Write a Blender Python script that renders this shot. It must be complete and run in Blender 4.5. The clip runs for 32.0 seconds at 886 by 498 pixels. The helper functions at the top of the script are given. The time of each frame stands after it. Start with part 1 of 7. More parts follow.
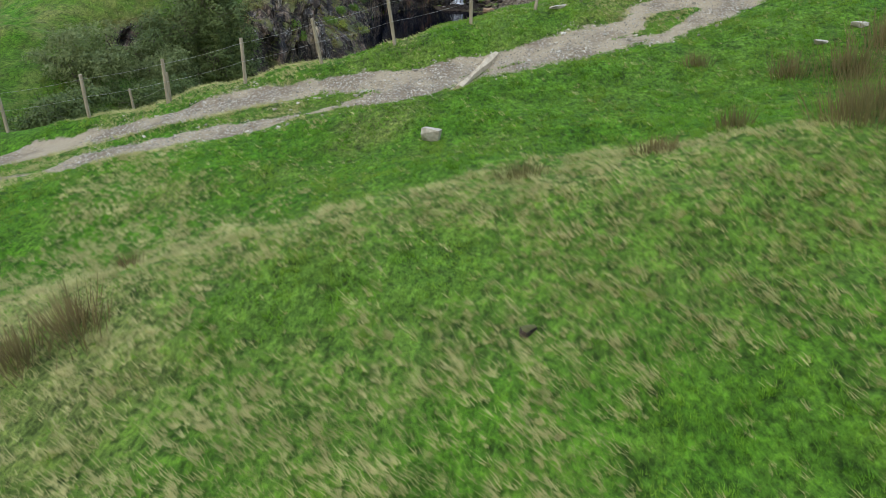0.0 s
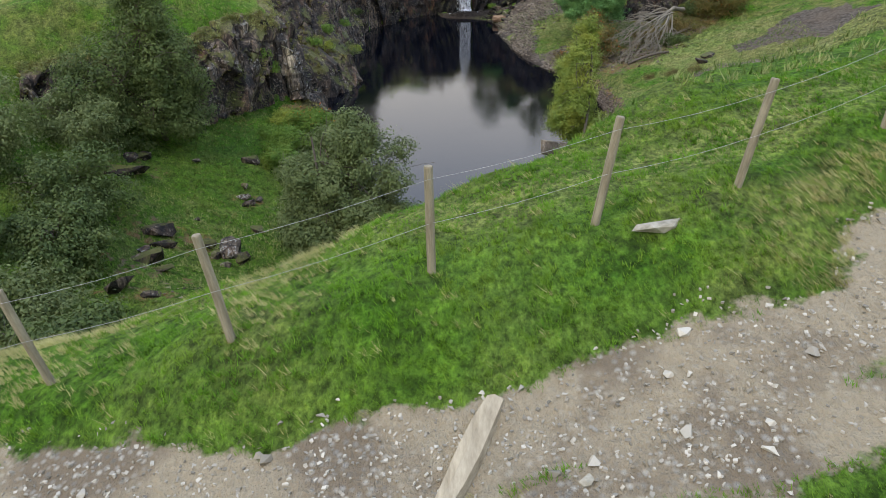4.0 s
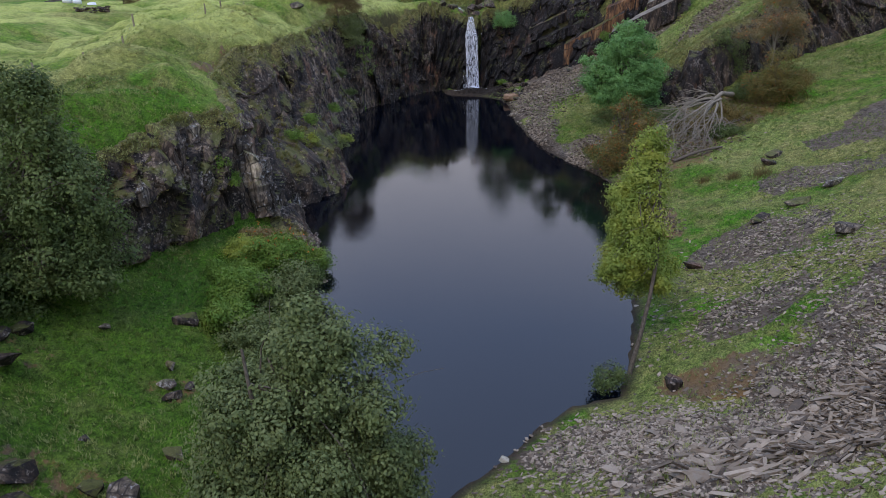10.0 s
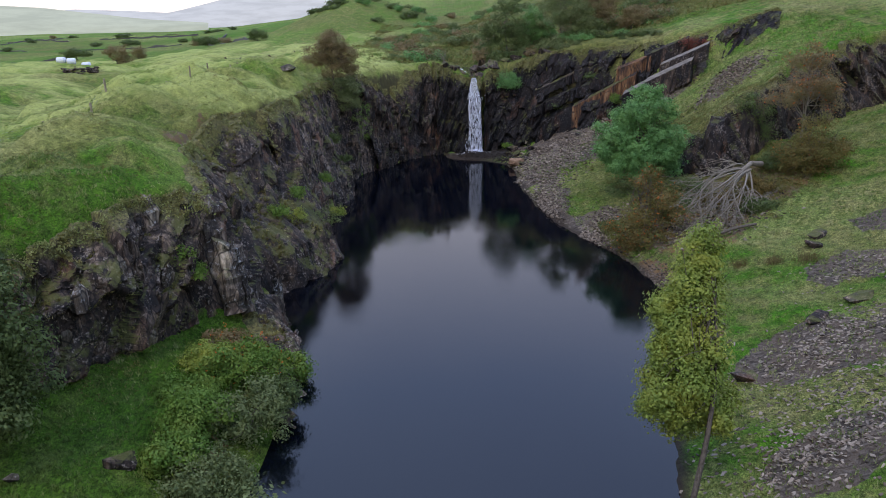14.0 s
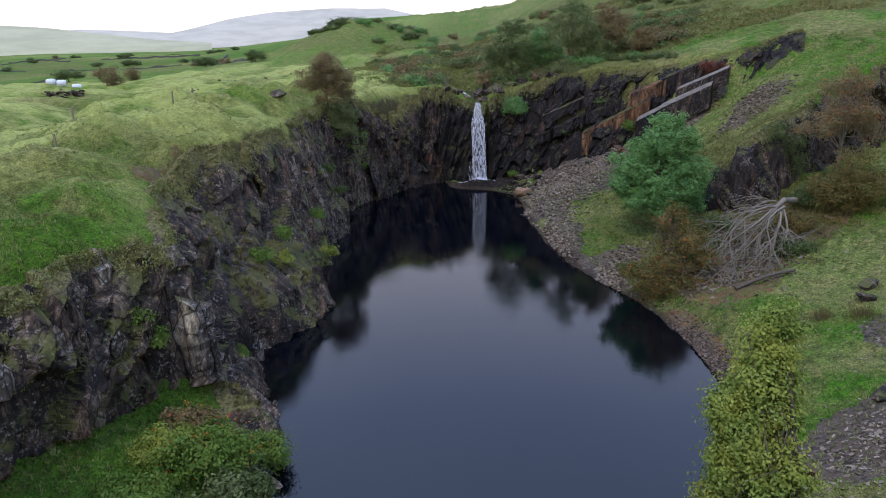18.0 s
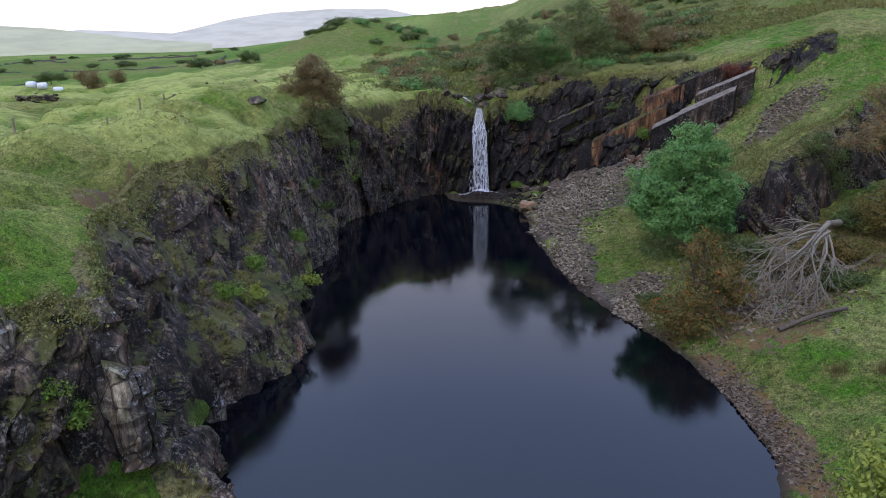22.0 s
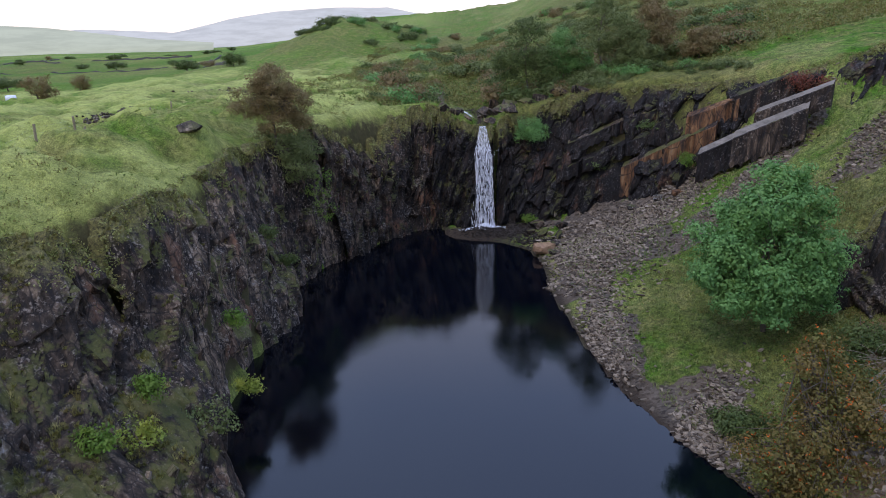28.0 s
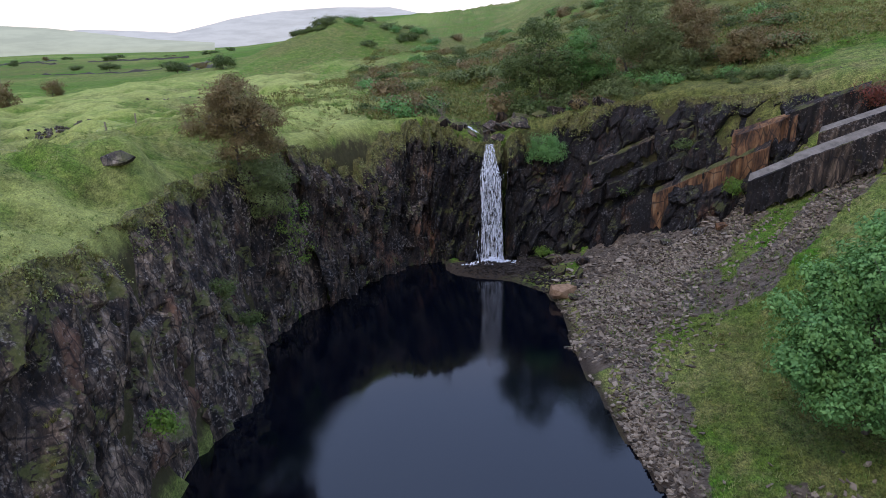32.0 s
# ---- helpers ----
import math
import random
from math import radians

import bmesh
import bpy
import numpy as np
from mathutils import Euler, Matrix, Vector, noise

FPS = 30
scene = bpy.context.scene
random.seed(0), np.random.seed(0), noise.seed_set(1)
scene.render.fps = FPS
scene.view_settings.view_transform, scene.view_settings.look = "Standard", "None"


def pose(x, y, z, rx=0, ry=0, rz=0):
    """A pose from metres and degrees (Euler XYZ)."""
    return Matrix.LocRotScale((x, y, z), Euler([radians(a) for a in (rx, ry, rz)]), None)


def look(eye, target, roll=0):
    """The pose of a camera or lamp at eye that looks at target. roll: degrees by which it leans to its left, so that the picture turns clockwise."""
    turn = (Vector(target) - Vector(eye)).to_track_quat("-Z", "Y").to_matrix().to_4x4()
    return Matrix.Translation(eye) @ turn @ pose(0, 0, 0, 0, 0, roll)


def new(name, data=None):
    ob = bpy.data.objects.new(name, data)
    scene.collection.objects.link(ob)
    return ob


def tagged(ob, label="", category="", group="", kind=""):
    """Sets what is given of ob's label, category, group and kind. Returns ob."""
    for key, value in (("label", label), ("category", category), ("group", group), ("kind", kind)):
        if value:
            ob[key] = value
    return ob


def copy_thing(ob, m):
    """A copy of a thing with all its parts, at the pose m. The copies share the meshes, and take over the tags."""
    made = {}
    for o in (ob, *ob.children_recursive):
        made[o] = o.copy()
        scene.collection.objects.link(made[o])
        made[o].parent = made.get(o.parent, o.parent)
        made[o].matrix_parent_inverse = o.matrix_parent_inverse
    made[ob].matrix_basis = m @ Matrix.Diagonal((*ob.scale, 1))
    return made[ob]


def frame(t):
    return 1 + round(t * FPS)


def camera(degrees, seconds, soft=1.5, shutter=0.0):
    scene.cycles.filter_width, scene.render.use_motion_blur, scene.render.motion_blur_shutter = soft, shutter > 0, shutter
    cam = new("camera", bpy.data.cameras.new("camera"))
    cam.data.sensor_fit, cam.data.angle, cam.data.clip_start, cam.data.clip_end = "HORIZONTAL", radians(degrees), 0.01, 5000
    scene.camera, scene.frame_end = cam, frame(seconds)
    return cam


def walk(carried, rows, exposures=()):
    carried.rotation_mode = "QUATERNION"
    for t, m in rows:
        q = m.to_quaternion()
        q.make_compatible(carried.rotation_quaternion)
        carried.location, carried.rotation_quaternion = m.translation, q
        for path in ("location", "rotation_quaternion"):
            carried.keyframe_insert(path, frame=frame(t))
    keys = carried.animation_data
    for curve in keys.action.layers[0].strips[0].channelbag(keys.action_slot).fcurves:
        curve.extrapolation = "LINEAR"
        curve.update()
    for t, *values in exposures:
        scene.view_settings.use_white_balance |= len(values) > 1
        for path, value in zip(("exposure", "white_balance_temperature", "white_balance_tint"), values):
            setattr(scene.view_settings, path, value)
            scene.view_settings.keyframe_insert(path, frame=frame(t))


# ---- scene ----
cam = camera(66.1, 32.0, soft=0.8)
METRES, EYE, TILT, LEAN, TURN = 100.0, 25.0, -27.5, 0.0, 0.0
ROWS = [
    (0.0, 0.0, 0.0, 0.0, -0.0, 0.0, -0.0),
    (0.5, 0.0038, 0.018, 0.0105, 0.25, -0.14, 0.19),
    (1.0, 0.0074, 0.0378, 0.022, 0.44, -0.3, 0.32),
    (1.5, 0.0101, 0.0563, 0.0323, 0.6, -0.39, 0.44),
    (2.0, 0.0124, 0.0766, 0.0436, 0.77, -0.45, 0.54),
    (2.5, 0.0137, 0.0956, 0.0544, 0.91, -0.56, 0.66),
    (3.0, 0.0144, 0.1163, 0.0659, 1.02, -0.53, 0.67),
    (3.5, 0.0145, 0.1352, 0.0767, 1.14, -0.52, 0.71),
    (4.0, 0.0143, 0.1555, 0.0885, 1.26, -0.56, 0.76),
    (4.5, 0.0136, 0.174, 0.099, 1.27, -0.52, 0.67),
    (6.5, 0.0085, 0.2397, 0.1322, 1.26, 0.32, 0.64),
    (7.0, 0.0082, 0.2551, 0.1401, 1.31, 0.84, 0.63),
    (7.5, 0.0079, 0.2687, 0.1472, 1.32, 1.34, 0.62),
    (8.0, 0.0075, 0.2833, 0.1549, 1.34, 1.89, 0.62),
    (8.5, 0.0073, 0.2964, 0.1619, 1.36, 2.42, 0.64),
    (9.0, 0.007, 0.3104, 0.1692, 1.39, 3.0, 0.63),
    (9.5, 0.0066, 0.323, 0.1758, 1.39, 3.54, 0.64),
    (10.0, 0.0066, 0.3359, 0.1829, 1.43, 4.09, 0.66),
    (10.5, 0.0062, 0.3474, 0.1893, 1.44, 4.62, 0.67),
    (11.0, 0.0061, 0.3595, 0.1959, 1.46, 5.2, 0.66),
    (11.5, 0.0063, 0.3701, 0.2018, 1.5, 5.7, 0.66),
    (12.0, 0.0062, 0.3814, 0.2078, 1.52, 6.28, 0.64),
    (12.5, 0.0062, 0.3915, 0.2132, 1.52, 6.81, 0.63),
    (13.0, 0.0061, 0.402, 0.2189, 1.55, 7.36, 0.61),
    (13.5, 0.0059, 0.4114, 0.2238, 1.56, 7.87, 0.61),
    (14.0, 0.0058, 0.4213, 0.2289, 1.58, 8.44, 0.6),
    (14.5, 0.0052, 0.43, 0.2339, 1.6, 8.93, 0.59),
    (15.0, 0.0051, 0.4396, 0.239, 1.64, 9.47, 0.57),
    (15.5, 0.0046, 0.4483, 0.2436, 1.65, 9.95, 0.56),
    (17.5, 0.0034, 0.4827, 0.263, 1.68, 9.98, 0.49),
    (18.0, 0.0037, 0.4915, 0.2678, 1.69, 9.99, 0.47),
    (18.5, 0.0041, 0.4997, 0.2724, 1.72, 9.99, 0.47),
    (19.0, 0.0041, 0.5092, 0.2773, 1.72, 10.01, 0.48),
    (19.5, 0.0041, 0.5185, 0.282, 1.74, 10.03, 0.46),
    (20.0, 0.0039, 0.5292, 0.2872, 1.74, 10.03, 0.47),
    (20.5, 0.0043, 0.5392, 0.2923, 1.76, 10.03, 0.45),
    (21.0, 0.0049, 0.5507, 0.2981, 1.76, 10.01, 0.45),
    (21.5, 0.0054, 0.5619, 0.304, 1.76, 10.02, 0.43),
    (22.0, 0.0059, 0.5746, 0.3106, 1.77, 10.03, 0.43),
    (22.5, 0.0068, 0.5865, 0.3171, 1.8, 10.01, 0.44),
    (23.0, 0.0074, 0.6, 0.3245, 1.83, 10.01, 0.46),
    (23.5, 0.008, 0.6133, 0.3318, 1.86, 10.0, 0.44),
    (24.0, 0.0084, 0.6285, 0.3403, 1.87, 9.98, 0.45),
    (24.5, 0.0089, 0.6433, 0.3483, 1.93, 9.99, 0.48),
    (25.0, 0.0091, 0.6601, 0.3577, 1.93, 9.98, 0.47),
    (25.5, 0.0093, 0.6756, 0.3662, 1.93, 9.97, 0.47),
    (27.5, 0.0098, 0.7399, 0.4018, 2.02, 9.9, 0.45),
    (28.0, 0.01, 0.7557, 0.4104, 2.04, 9.91, 0.47),
    (28.5, 0.0101, 0.7703, 0.4183, 2.08, 9.92, 0.46),
    (29.0, 0.01, 0.7864, 0.427, 2.1, 9.92, 0.47),
    (29.5, 0.0103, 0.8009, 0.4349, 2.13, 9.9, 0.46),
    (30.0, 0.0104, 0.8164, 0.4433, 2.15, 9.9, 0.46),
    (30.5, 0.0101, 0.8306, 0.4513, 2.14, 9.89, 0.46),
    (31.0, 0.0095, 0.8466, 0.4602, 2.15, 9.89, 0.48),
    (31.5, 0.0089, 0.8612, 0.4683, 2.17, 9.9, 0.47),
    (32.0, 0.0082, 0.8769, 0.4775, 2.21, 9.89, 0.44),
]
walk(cam, [(t, pose(0, 0, EYE, TILT, LEAN, TURN) @ pose(METRES * x, METRES * y, METRES * z, 90 + pitch, roll, yaw)) for t, x, y, z, yaw, pitch, roll in ROWS],
     [(0.0, 0.48, 8500, 7), (3.0, 0.5, 8600, 9), (4.5, 0.4, 8800, 11), (8.0, 0.06, 7900, 16), (20.0, 0.04, 7350, 19), (32.0, 0.0, 7350, 20)])

# ---- world, sun ----
world = bpy.data.worlds.new("overcast_sky")
scene.world = world
world.use_nodes = True
wn, wl = world.node_tree.nodes, world.node_tree.links
wn.clear()
SUN_EL, SUN_AZ = radians(60), radians(215)
sky = wn.new("ShaderNodeTexSky")
sky.sky_type, sky.sun_disc, sky.sun_elevation, sky.sun_rotation = "NISHITA", False, SUN_EL, SUN_AZ
bg_clear, bg_cloud = wn.new("ShaderNodeBackground"), wn.new("ShaderNodeBackground")
bg_clear.inputs["Strength"].default_value = 0.1
wl.new(sky.outputs[0], bg_clear.inputs["Color"])
wco, wno, wra = wn.new("ShaderNodeTexCoord"), wn.new("ShaderNodeTexNoise"), wn.new("ShaderNodeValToRGB")
wno.inputs["Scale"].default_value, wno.inputs["Detail"].default_value = 2.2, 5
wl.new(wco.outputs["Generated"], wno.inputs["Vector"])
wl.new(wno.outputs["Fac"], wra.inputs["Fac"])
wra.color_ramp.elements[0].position, wra.color_ramp.elements[0].color = 0.32, (0.86, 0.88, 0.92, 1)
wra.color_ramp.elements[1].position, wra.color_ramp.elements[1].color = 0.66, (1.0, 1.0, 1.0, 1)
# even cloud: white low down, brighter and bluer overhead
whigh, wtint = wn.new("ShaderNodeValToRGB"), wn.new("ShaderNodeMix")
whigh.color_ramp.elements[0].position, whigh.color_ramp.elements[0].color = 0.12, (0.97, 0.98, 1.0, 1)
whigh.color_ramp.elements[1].position, whigh.color_ramp.elements[1].color = 0.5, (0.36, 0.56, 1.0, 1)
wtint.data_type, wtint.blend_type = "RGBA", "MULTIPLY"
wtint.inputs[0].default_value = 1.0
wl.new(wra.outputs[0], wtint.inputs[6])
wl.new(whigh.outputs[0], wtint.inputs[7])
wl.new(wtint.outputs[2], bg_cloud.inputs["Color"])
wsep, wadd, wmul = wn.new("ShaderNodeSeparateXYZ"), wn.new("ShaderNodeMath"), wn.new("ShaderNodeMath")
wl.new(wco.outputs["Generated"], wsep.inputs[0])
wmul.operation, wadd.operation = "MULTIPLY_ADD", "MAXIMUM"
wl.new(wsep.outputs[2], wmul.inputs[0])
wl.new(wsep.outputs[2], whigh.inputs[0])
wmul.inputs[1].default_value, wmul.inputs[2].default_value = 0.95, 1.3
wl.new(wmul.outputs[0], wadd.inputs[0])
wadd.inputs[1].default_value = 0.6
wl.new(wadd.outputs[0], bg_cloud.inputs["Strength"])
wmix, wout = wn.new("ShaderNodeMixShader"), wn.new("ShaderNodeOutputWorld")
wmix.inputs[0].default_value = 0.85
wl.new(bg_clear.outputs[0], wmix.inputs[1])
wl.new(bg_cloud.outputs[0], wmix.inputs[2])
wl.new(wmix.outputs[0], wout.inputs["Surface"])
sun = new("sun", bpy.data.lights.new("sun", "SUN"))
sun.data.energy, sun.data.angle, sun.data.color = 1.1, radians(14), (1.0, 0.96, 0.9)
sun.matrix_world = look((0, 0, 200), (-200 * math.sin(SUN_AZ) / math.tan(SUN_EL), -200 * math.cos(SUN_AZ) / math.tan(SUN_EL), 0))

# ---- materials ----
class Shade:
    """A small builder of node materials."""

    def __init__(self, name, rough=0.9, spec=0.3):
        self.mat = bpy.data.materials.new(name)
        self.mat.use_nodes = True
        self.n, self.l = self.mat.node_tree.nodes, self.mat.node_tree.links
        self.b = self.n["Principled BSDF"]
        self.b.inputs["Roughness"].default_value = rough
        self.b.inputs["Specular IOR Level"].default_value = spec
        self.pos = self.n.new("ShaderNodeNewGeometry").outputs["Position"]

    def put(self, socket, value):
        if hasattr(value, "is_linked"):
            self.l.new(value, socket)
        elif isinstance(value, (tuple, list)) and len(value) == 3 and socket.type == "RGBA":
            socket.default_value = (*value, 1)
        else:
            socket.default_value = value

    def noise(self, scale, detail=4, rough=0.55, stretch=None, turn=None, local=False):
        t = self.n.new("ShaderNodeTexNoise")
        src = self.n.new("ShaderNodeTexCoord").outputs["Object"] if local else self.pos
        if stretch or turn:
            m = self.n.new("ShaderNodeMapping")
            self.l.new(src, m.inputs["Vector"])
            m.inputs["Scale"].default_value = stretch or (1, 1, 1)
            m.inputs["Rotation"].default_value = turn or (0, 0, 0)
            src = m.outputs[0]
        self.l.new(src, t.inputs["Vector"])
        t.inputs["Scale"].default_value, t.inputs["Detail"].default_value, t.inputs["Roughness"].default_value = scale, detail, rough
        return t.outputs["Fac"]

    def cells(self, scale, feature="F1", out="Distance", stretch=None, turn=None):
        t = self.n.new("ShaderNodeTexVoronoi")
        t.feature = feature
        src = self.pos
        if stretch or turn:
            m = self.n.new("ShaderNodeMapping")
            self.l.new(src, m.inputs["Vector"])
            m.inputs["Scale"].default_value = stretch or (1, 1, 1)
            m.inputs["Rotation"].default_value = turn or (0, 0, 0)
            src = m.outputs[0]
        self.l.new(src, t.inputs["Vector"])
        t.inputs["Scale"].default_value = scale
        return t.outputs[out]

    def ramp(self, fac, *stops):
        r = self.n.new("ShaderNodeValToRGB")
        self.put(r.inputs[0], fac)
        e = r.color_ramp.elements
        while len(e) < len(stops):
            e.new(0.5)
        for el, (p, c) in zip(e, stops):
            el.position = p
            el.color = (*c, 1) if isinstance(c, tuple) else (c, c, c, 1)
        return r.outputs[0]

    def mix(self, fac, a, b, kind="MIX"):
        m = self.n.new("ShaderNodeMix")
        m.data_type, m.blend_type = "RGBA", kind
        self.put(m.inputs[0], fac)
        self.put(m.inputs[6], a)
        self.put(m.inputs[7], b)
        return m.outputs[2]

    def math(self, op, a, b=0.0):
        m = self.n.new("ShaderNodeMath")
        m.operation = op
        self.put(m.inputs[0], a)
        self.put(m.inputs[1], b)
        return m.outputs[0]

    def attr(self, name, channel):
        a = self.n.new("ShaderNodeAttribute")
        a.attribute_name = name
        s = self.n.new("ShaderNodeSeparateColor")
        self.l.new(a.outputs["Color"], s.inputs[0])
        return s.outputs[channel]

    def grey(self, colour):
        c = self.n.new("ShaderNodeSeparateColor")
        self.l.new(colour, c.inputs[0])
        return c.outputs[0]

    def normal_z(self):
        g = self.n.new("ShaderNodeNewGeometry")
        s = self.n.new("ShaderNodeSeparateXYZ")
        self.l.new(g.outputs["Normal"], s.inputs[0])
        return s.outputs[2]

    def island(self):
        return self.n.new("ShaderNodeNewGeometry").outputs["Random Per Island"]

    def object_random(self):
        return self.n.new("ShaderNodeObjectInfo").outputs["Random"]

    def bump(self, height, strength=0.5, distance=0.05):
        b = self.n.new("ShaderNodeBump")
        b.inputs["Strength"].default_value, b.inputs["Distance"].default_value = strength, distance
        self.put(b.inputs["Height"], height)
        self.l.new(b.outputs[0], self.b.inputs["Normal"])

    def done(self, colour, rough=None):
        self.put(self.b.inputs["Base Color"], colour)
        if rough is not None:
            self.put(self.b.inputs["Roughness"], rough)
        return self.mat


def ground_material():
    s = Shade("grass_and_earth", 0.95, 0.15)
    big, mid, fine = s.noise(0.05, 3), s.noise(0.45, 5, 0.6), s.noise(5.0, 6, 0.7)
    blade = s.noise(14.0, 4, 0.7, stretch=(1, 0.45, 1), turn=(0, 0, 0.5))
    lush = s.mix(fine, (0.020, 0.095, 0.006), (0.10, 0.30, 0.020))
    olive = s.mix(fine, (0.07, 0.092, 0.024), (0.23, 0.25, 0.075))
    straw = s.mix(blade, (0.19, 0.18, 0.065), (0.52, 0.48, 0.22))
    grass = s.mix(s.ramp(s.math("ADD", big, s.math("MULTIPLY", s.math("SUBTRACT", mid, 0.5), 0.9)), (0.36, 0.0), (0.62, 1.0)), lush, olive)
    grass = s.mix(s.math("MULTIPLY", s.ramp(mid, (0.5, 0.0), (0.72, 1.0)), 0.45), grass, straw)
    grass = s.mix(s.math("MULTIPLY", s.attr("zone_b", 1), s.ramp(fine, (0.35, 0.45), (0.6, 1.0))), grass, straw)
    # pale and dark green turf tones: relief shading, pit shade and haze as colour
    pale_turf = s.mix(fine, (0.30, 0.37, 0.095), (0.66, 0.70, 0.24))
    grass = s.mix(s.math("MULTIPLY", s.attr("zone_c", 1), s.ramp(mid, (0.3, 0.55), (0.6, 1.0))), grass, pale_turf)
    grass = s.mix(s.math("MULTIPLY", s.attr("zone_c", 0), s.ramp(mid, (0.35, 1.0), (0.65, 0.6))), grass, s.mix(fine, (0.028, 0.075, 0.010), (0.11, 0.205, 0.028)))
    grass = s.mix(s.math("MULTIPLY", s.attr("zone_c", 2), s.ramp(mid, (0.3, 1.0), (0.7, 0.45))), grass, s.mix(s.noise(2.2, 5, 0.7), (0.048, 0.064, 0.017), (0.245, 0.24, 0.08)))
    grass = s.mix(s.math("MULTIPLY", s.attr("zone_b", 0), 0.8), grass, lush)
    grass = s.mix(s.ramp(blade, (0.3, 0.5), (0.6, 0.0)), grass, (0.018, 0.028, 0.008))
    # mottle: varied turf tone plus the dark shadow among tufts, as colour
    clump = s.math("ADD", s.math("MULTIPLY", s.noise(1.4, 5, 0.7), 0.65), s.math("MULTIPLY", s.noise(3.7, 4, 0.7), 0.35))
    calm = s.math("SUBTRACT", 1.0, s.math("MULTIPLY", s.attr("zone_c", 1), 0.6))
    grass = s.mix(calm, grass, s.ramp(clump, (0.38, (0.46, 0.47, 0.43)), (0.49, (0.94, 0.95, 0.9)), (0.60, (1.4, 1.34, 1.2))), "MULTIPLY")
    tuft = s.noise(9.0, 4, 0.75, stretch=(1, 0.6, 1), turn=(0, 0, -0.4))
    grass = s.mix(calm, grass, s.ramp(tuft, (0.36, (0.45, 0.45, 0.42)), (0.5, (1.0, 1.0, 0.98)), (0.64, (1.45, 1.4, 1.3))), "MULTIPLY")
    stone = s.grey(s.cells(9.0, "F1", "Color"))
    grit = s.mix(s.ramp(s.cells(9.0), (0.1, 1.0), (0.5, 0.0)), (0.25, 0.195, 0.135), s.mix(stone, (0.20, 0.185, 0.155), (0.58, 0.54, 0.46)))
    grit = s.mix(s.ramp(s.noise(0.6, 5), (0.42, 0.0), (0.56, 0.9)), grit, s.mix(fine, (0.32, 0.255, 0.165), (0.53, 0.44, 0.31)))
    slate = s.mix(s.grey(s.cells(3.2, "F1", "Color", stretch=(1, 1.9, 1), turn=(0, 0, 0.7))), (0.045, 0.037, 0.031), (0.18, 0.15, 0.12))
    slate = s.mix(s.ramp(s.noise(0.35, 4), (0.4, 0.0), (0.65, 0.6)), slate, (0.17, 0.125, 0.09))
    earth = s.mix(s.ramp(mid, (0.35, 0.0), (0.65, 1.0)), s.mix(fine, (0.07, 0.05, 0.035), (0.25, 0.19, 0.13)), s.mix(fine, (0.11, 0.055, 0.022), (0.32, 0.19, 0.075)))
    rock = s.mix(s.noise(1.2, 6, 0.65), (0.03, 0.03, 0.014), (0.13, 0.115, 0.055))
    wet = s.mix(fine, (0.03, 0.022, 0.016), (0.08, 0.06, 0.045))
    soft = s.math("MULTIPLY", s.math("SUBTRACT", s.noise(1.3, 5, 0.65), 0.5), 1.6)

    def edge(mask):
        return s.ramp(s.math("ADD", mask, soft), (0.42, 0.0), (0.58, 1.0))

    col = s.mix(edge(s.attr("zone_a", 2)), grass, earth)
    col = s.mix(edge(s.attr("zone_a", 1)), col, slate)
    col = s.mix(edge(s.attr("zone_a", 0)), col, grit)
    col = s.mix(s.ramp(s.math("ADD", s.normal_z(), s.math("MULTIPLY", soft, 0.25)), (0.32, 1.0), (0.5, 0.0)), col, rock)
    col = s.mix(s.attr("zone_b", 2), col, wet)
    s.bump(s.math("ADD", s.math("ADD", fine, blade), s.math("MULTIPLY", clump, 3.0)), 0.9, 0.16)
    return s.done(col)


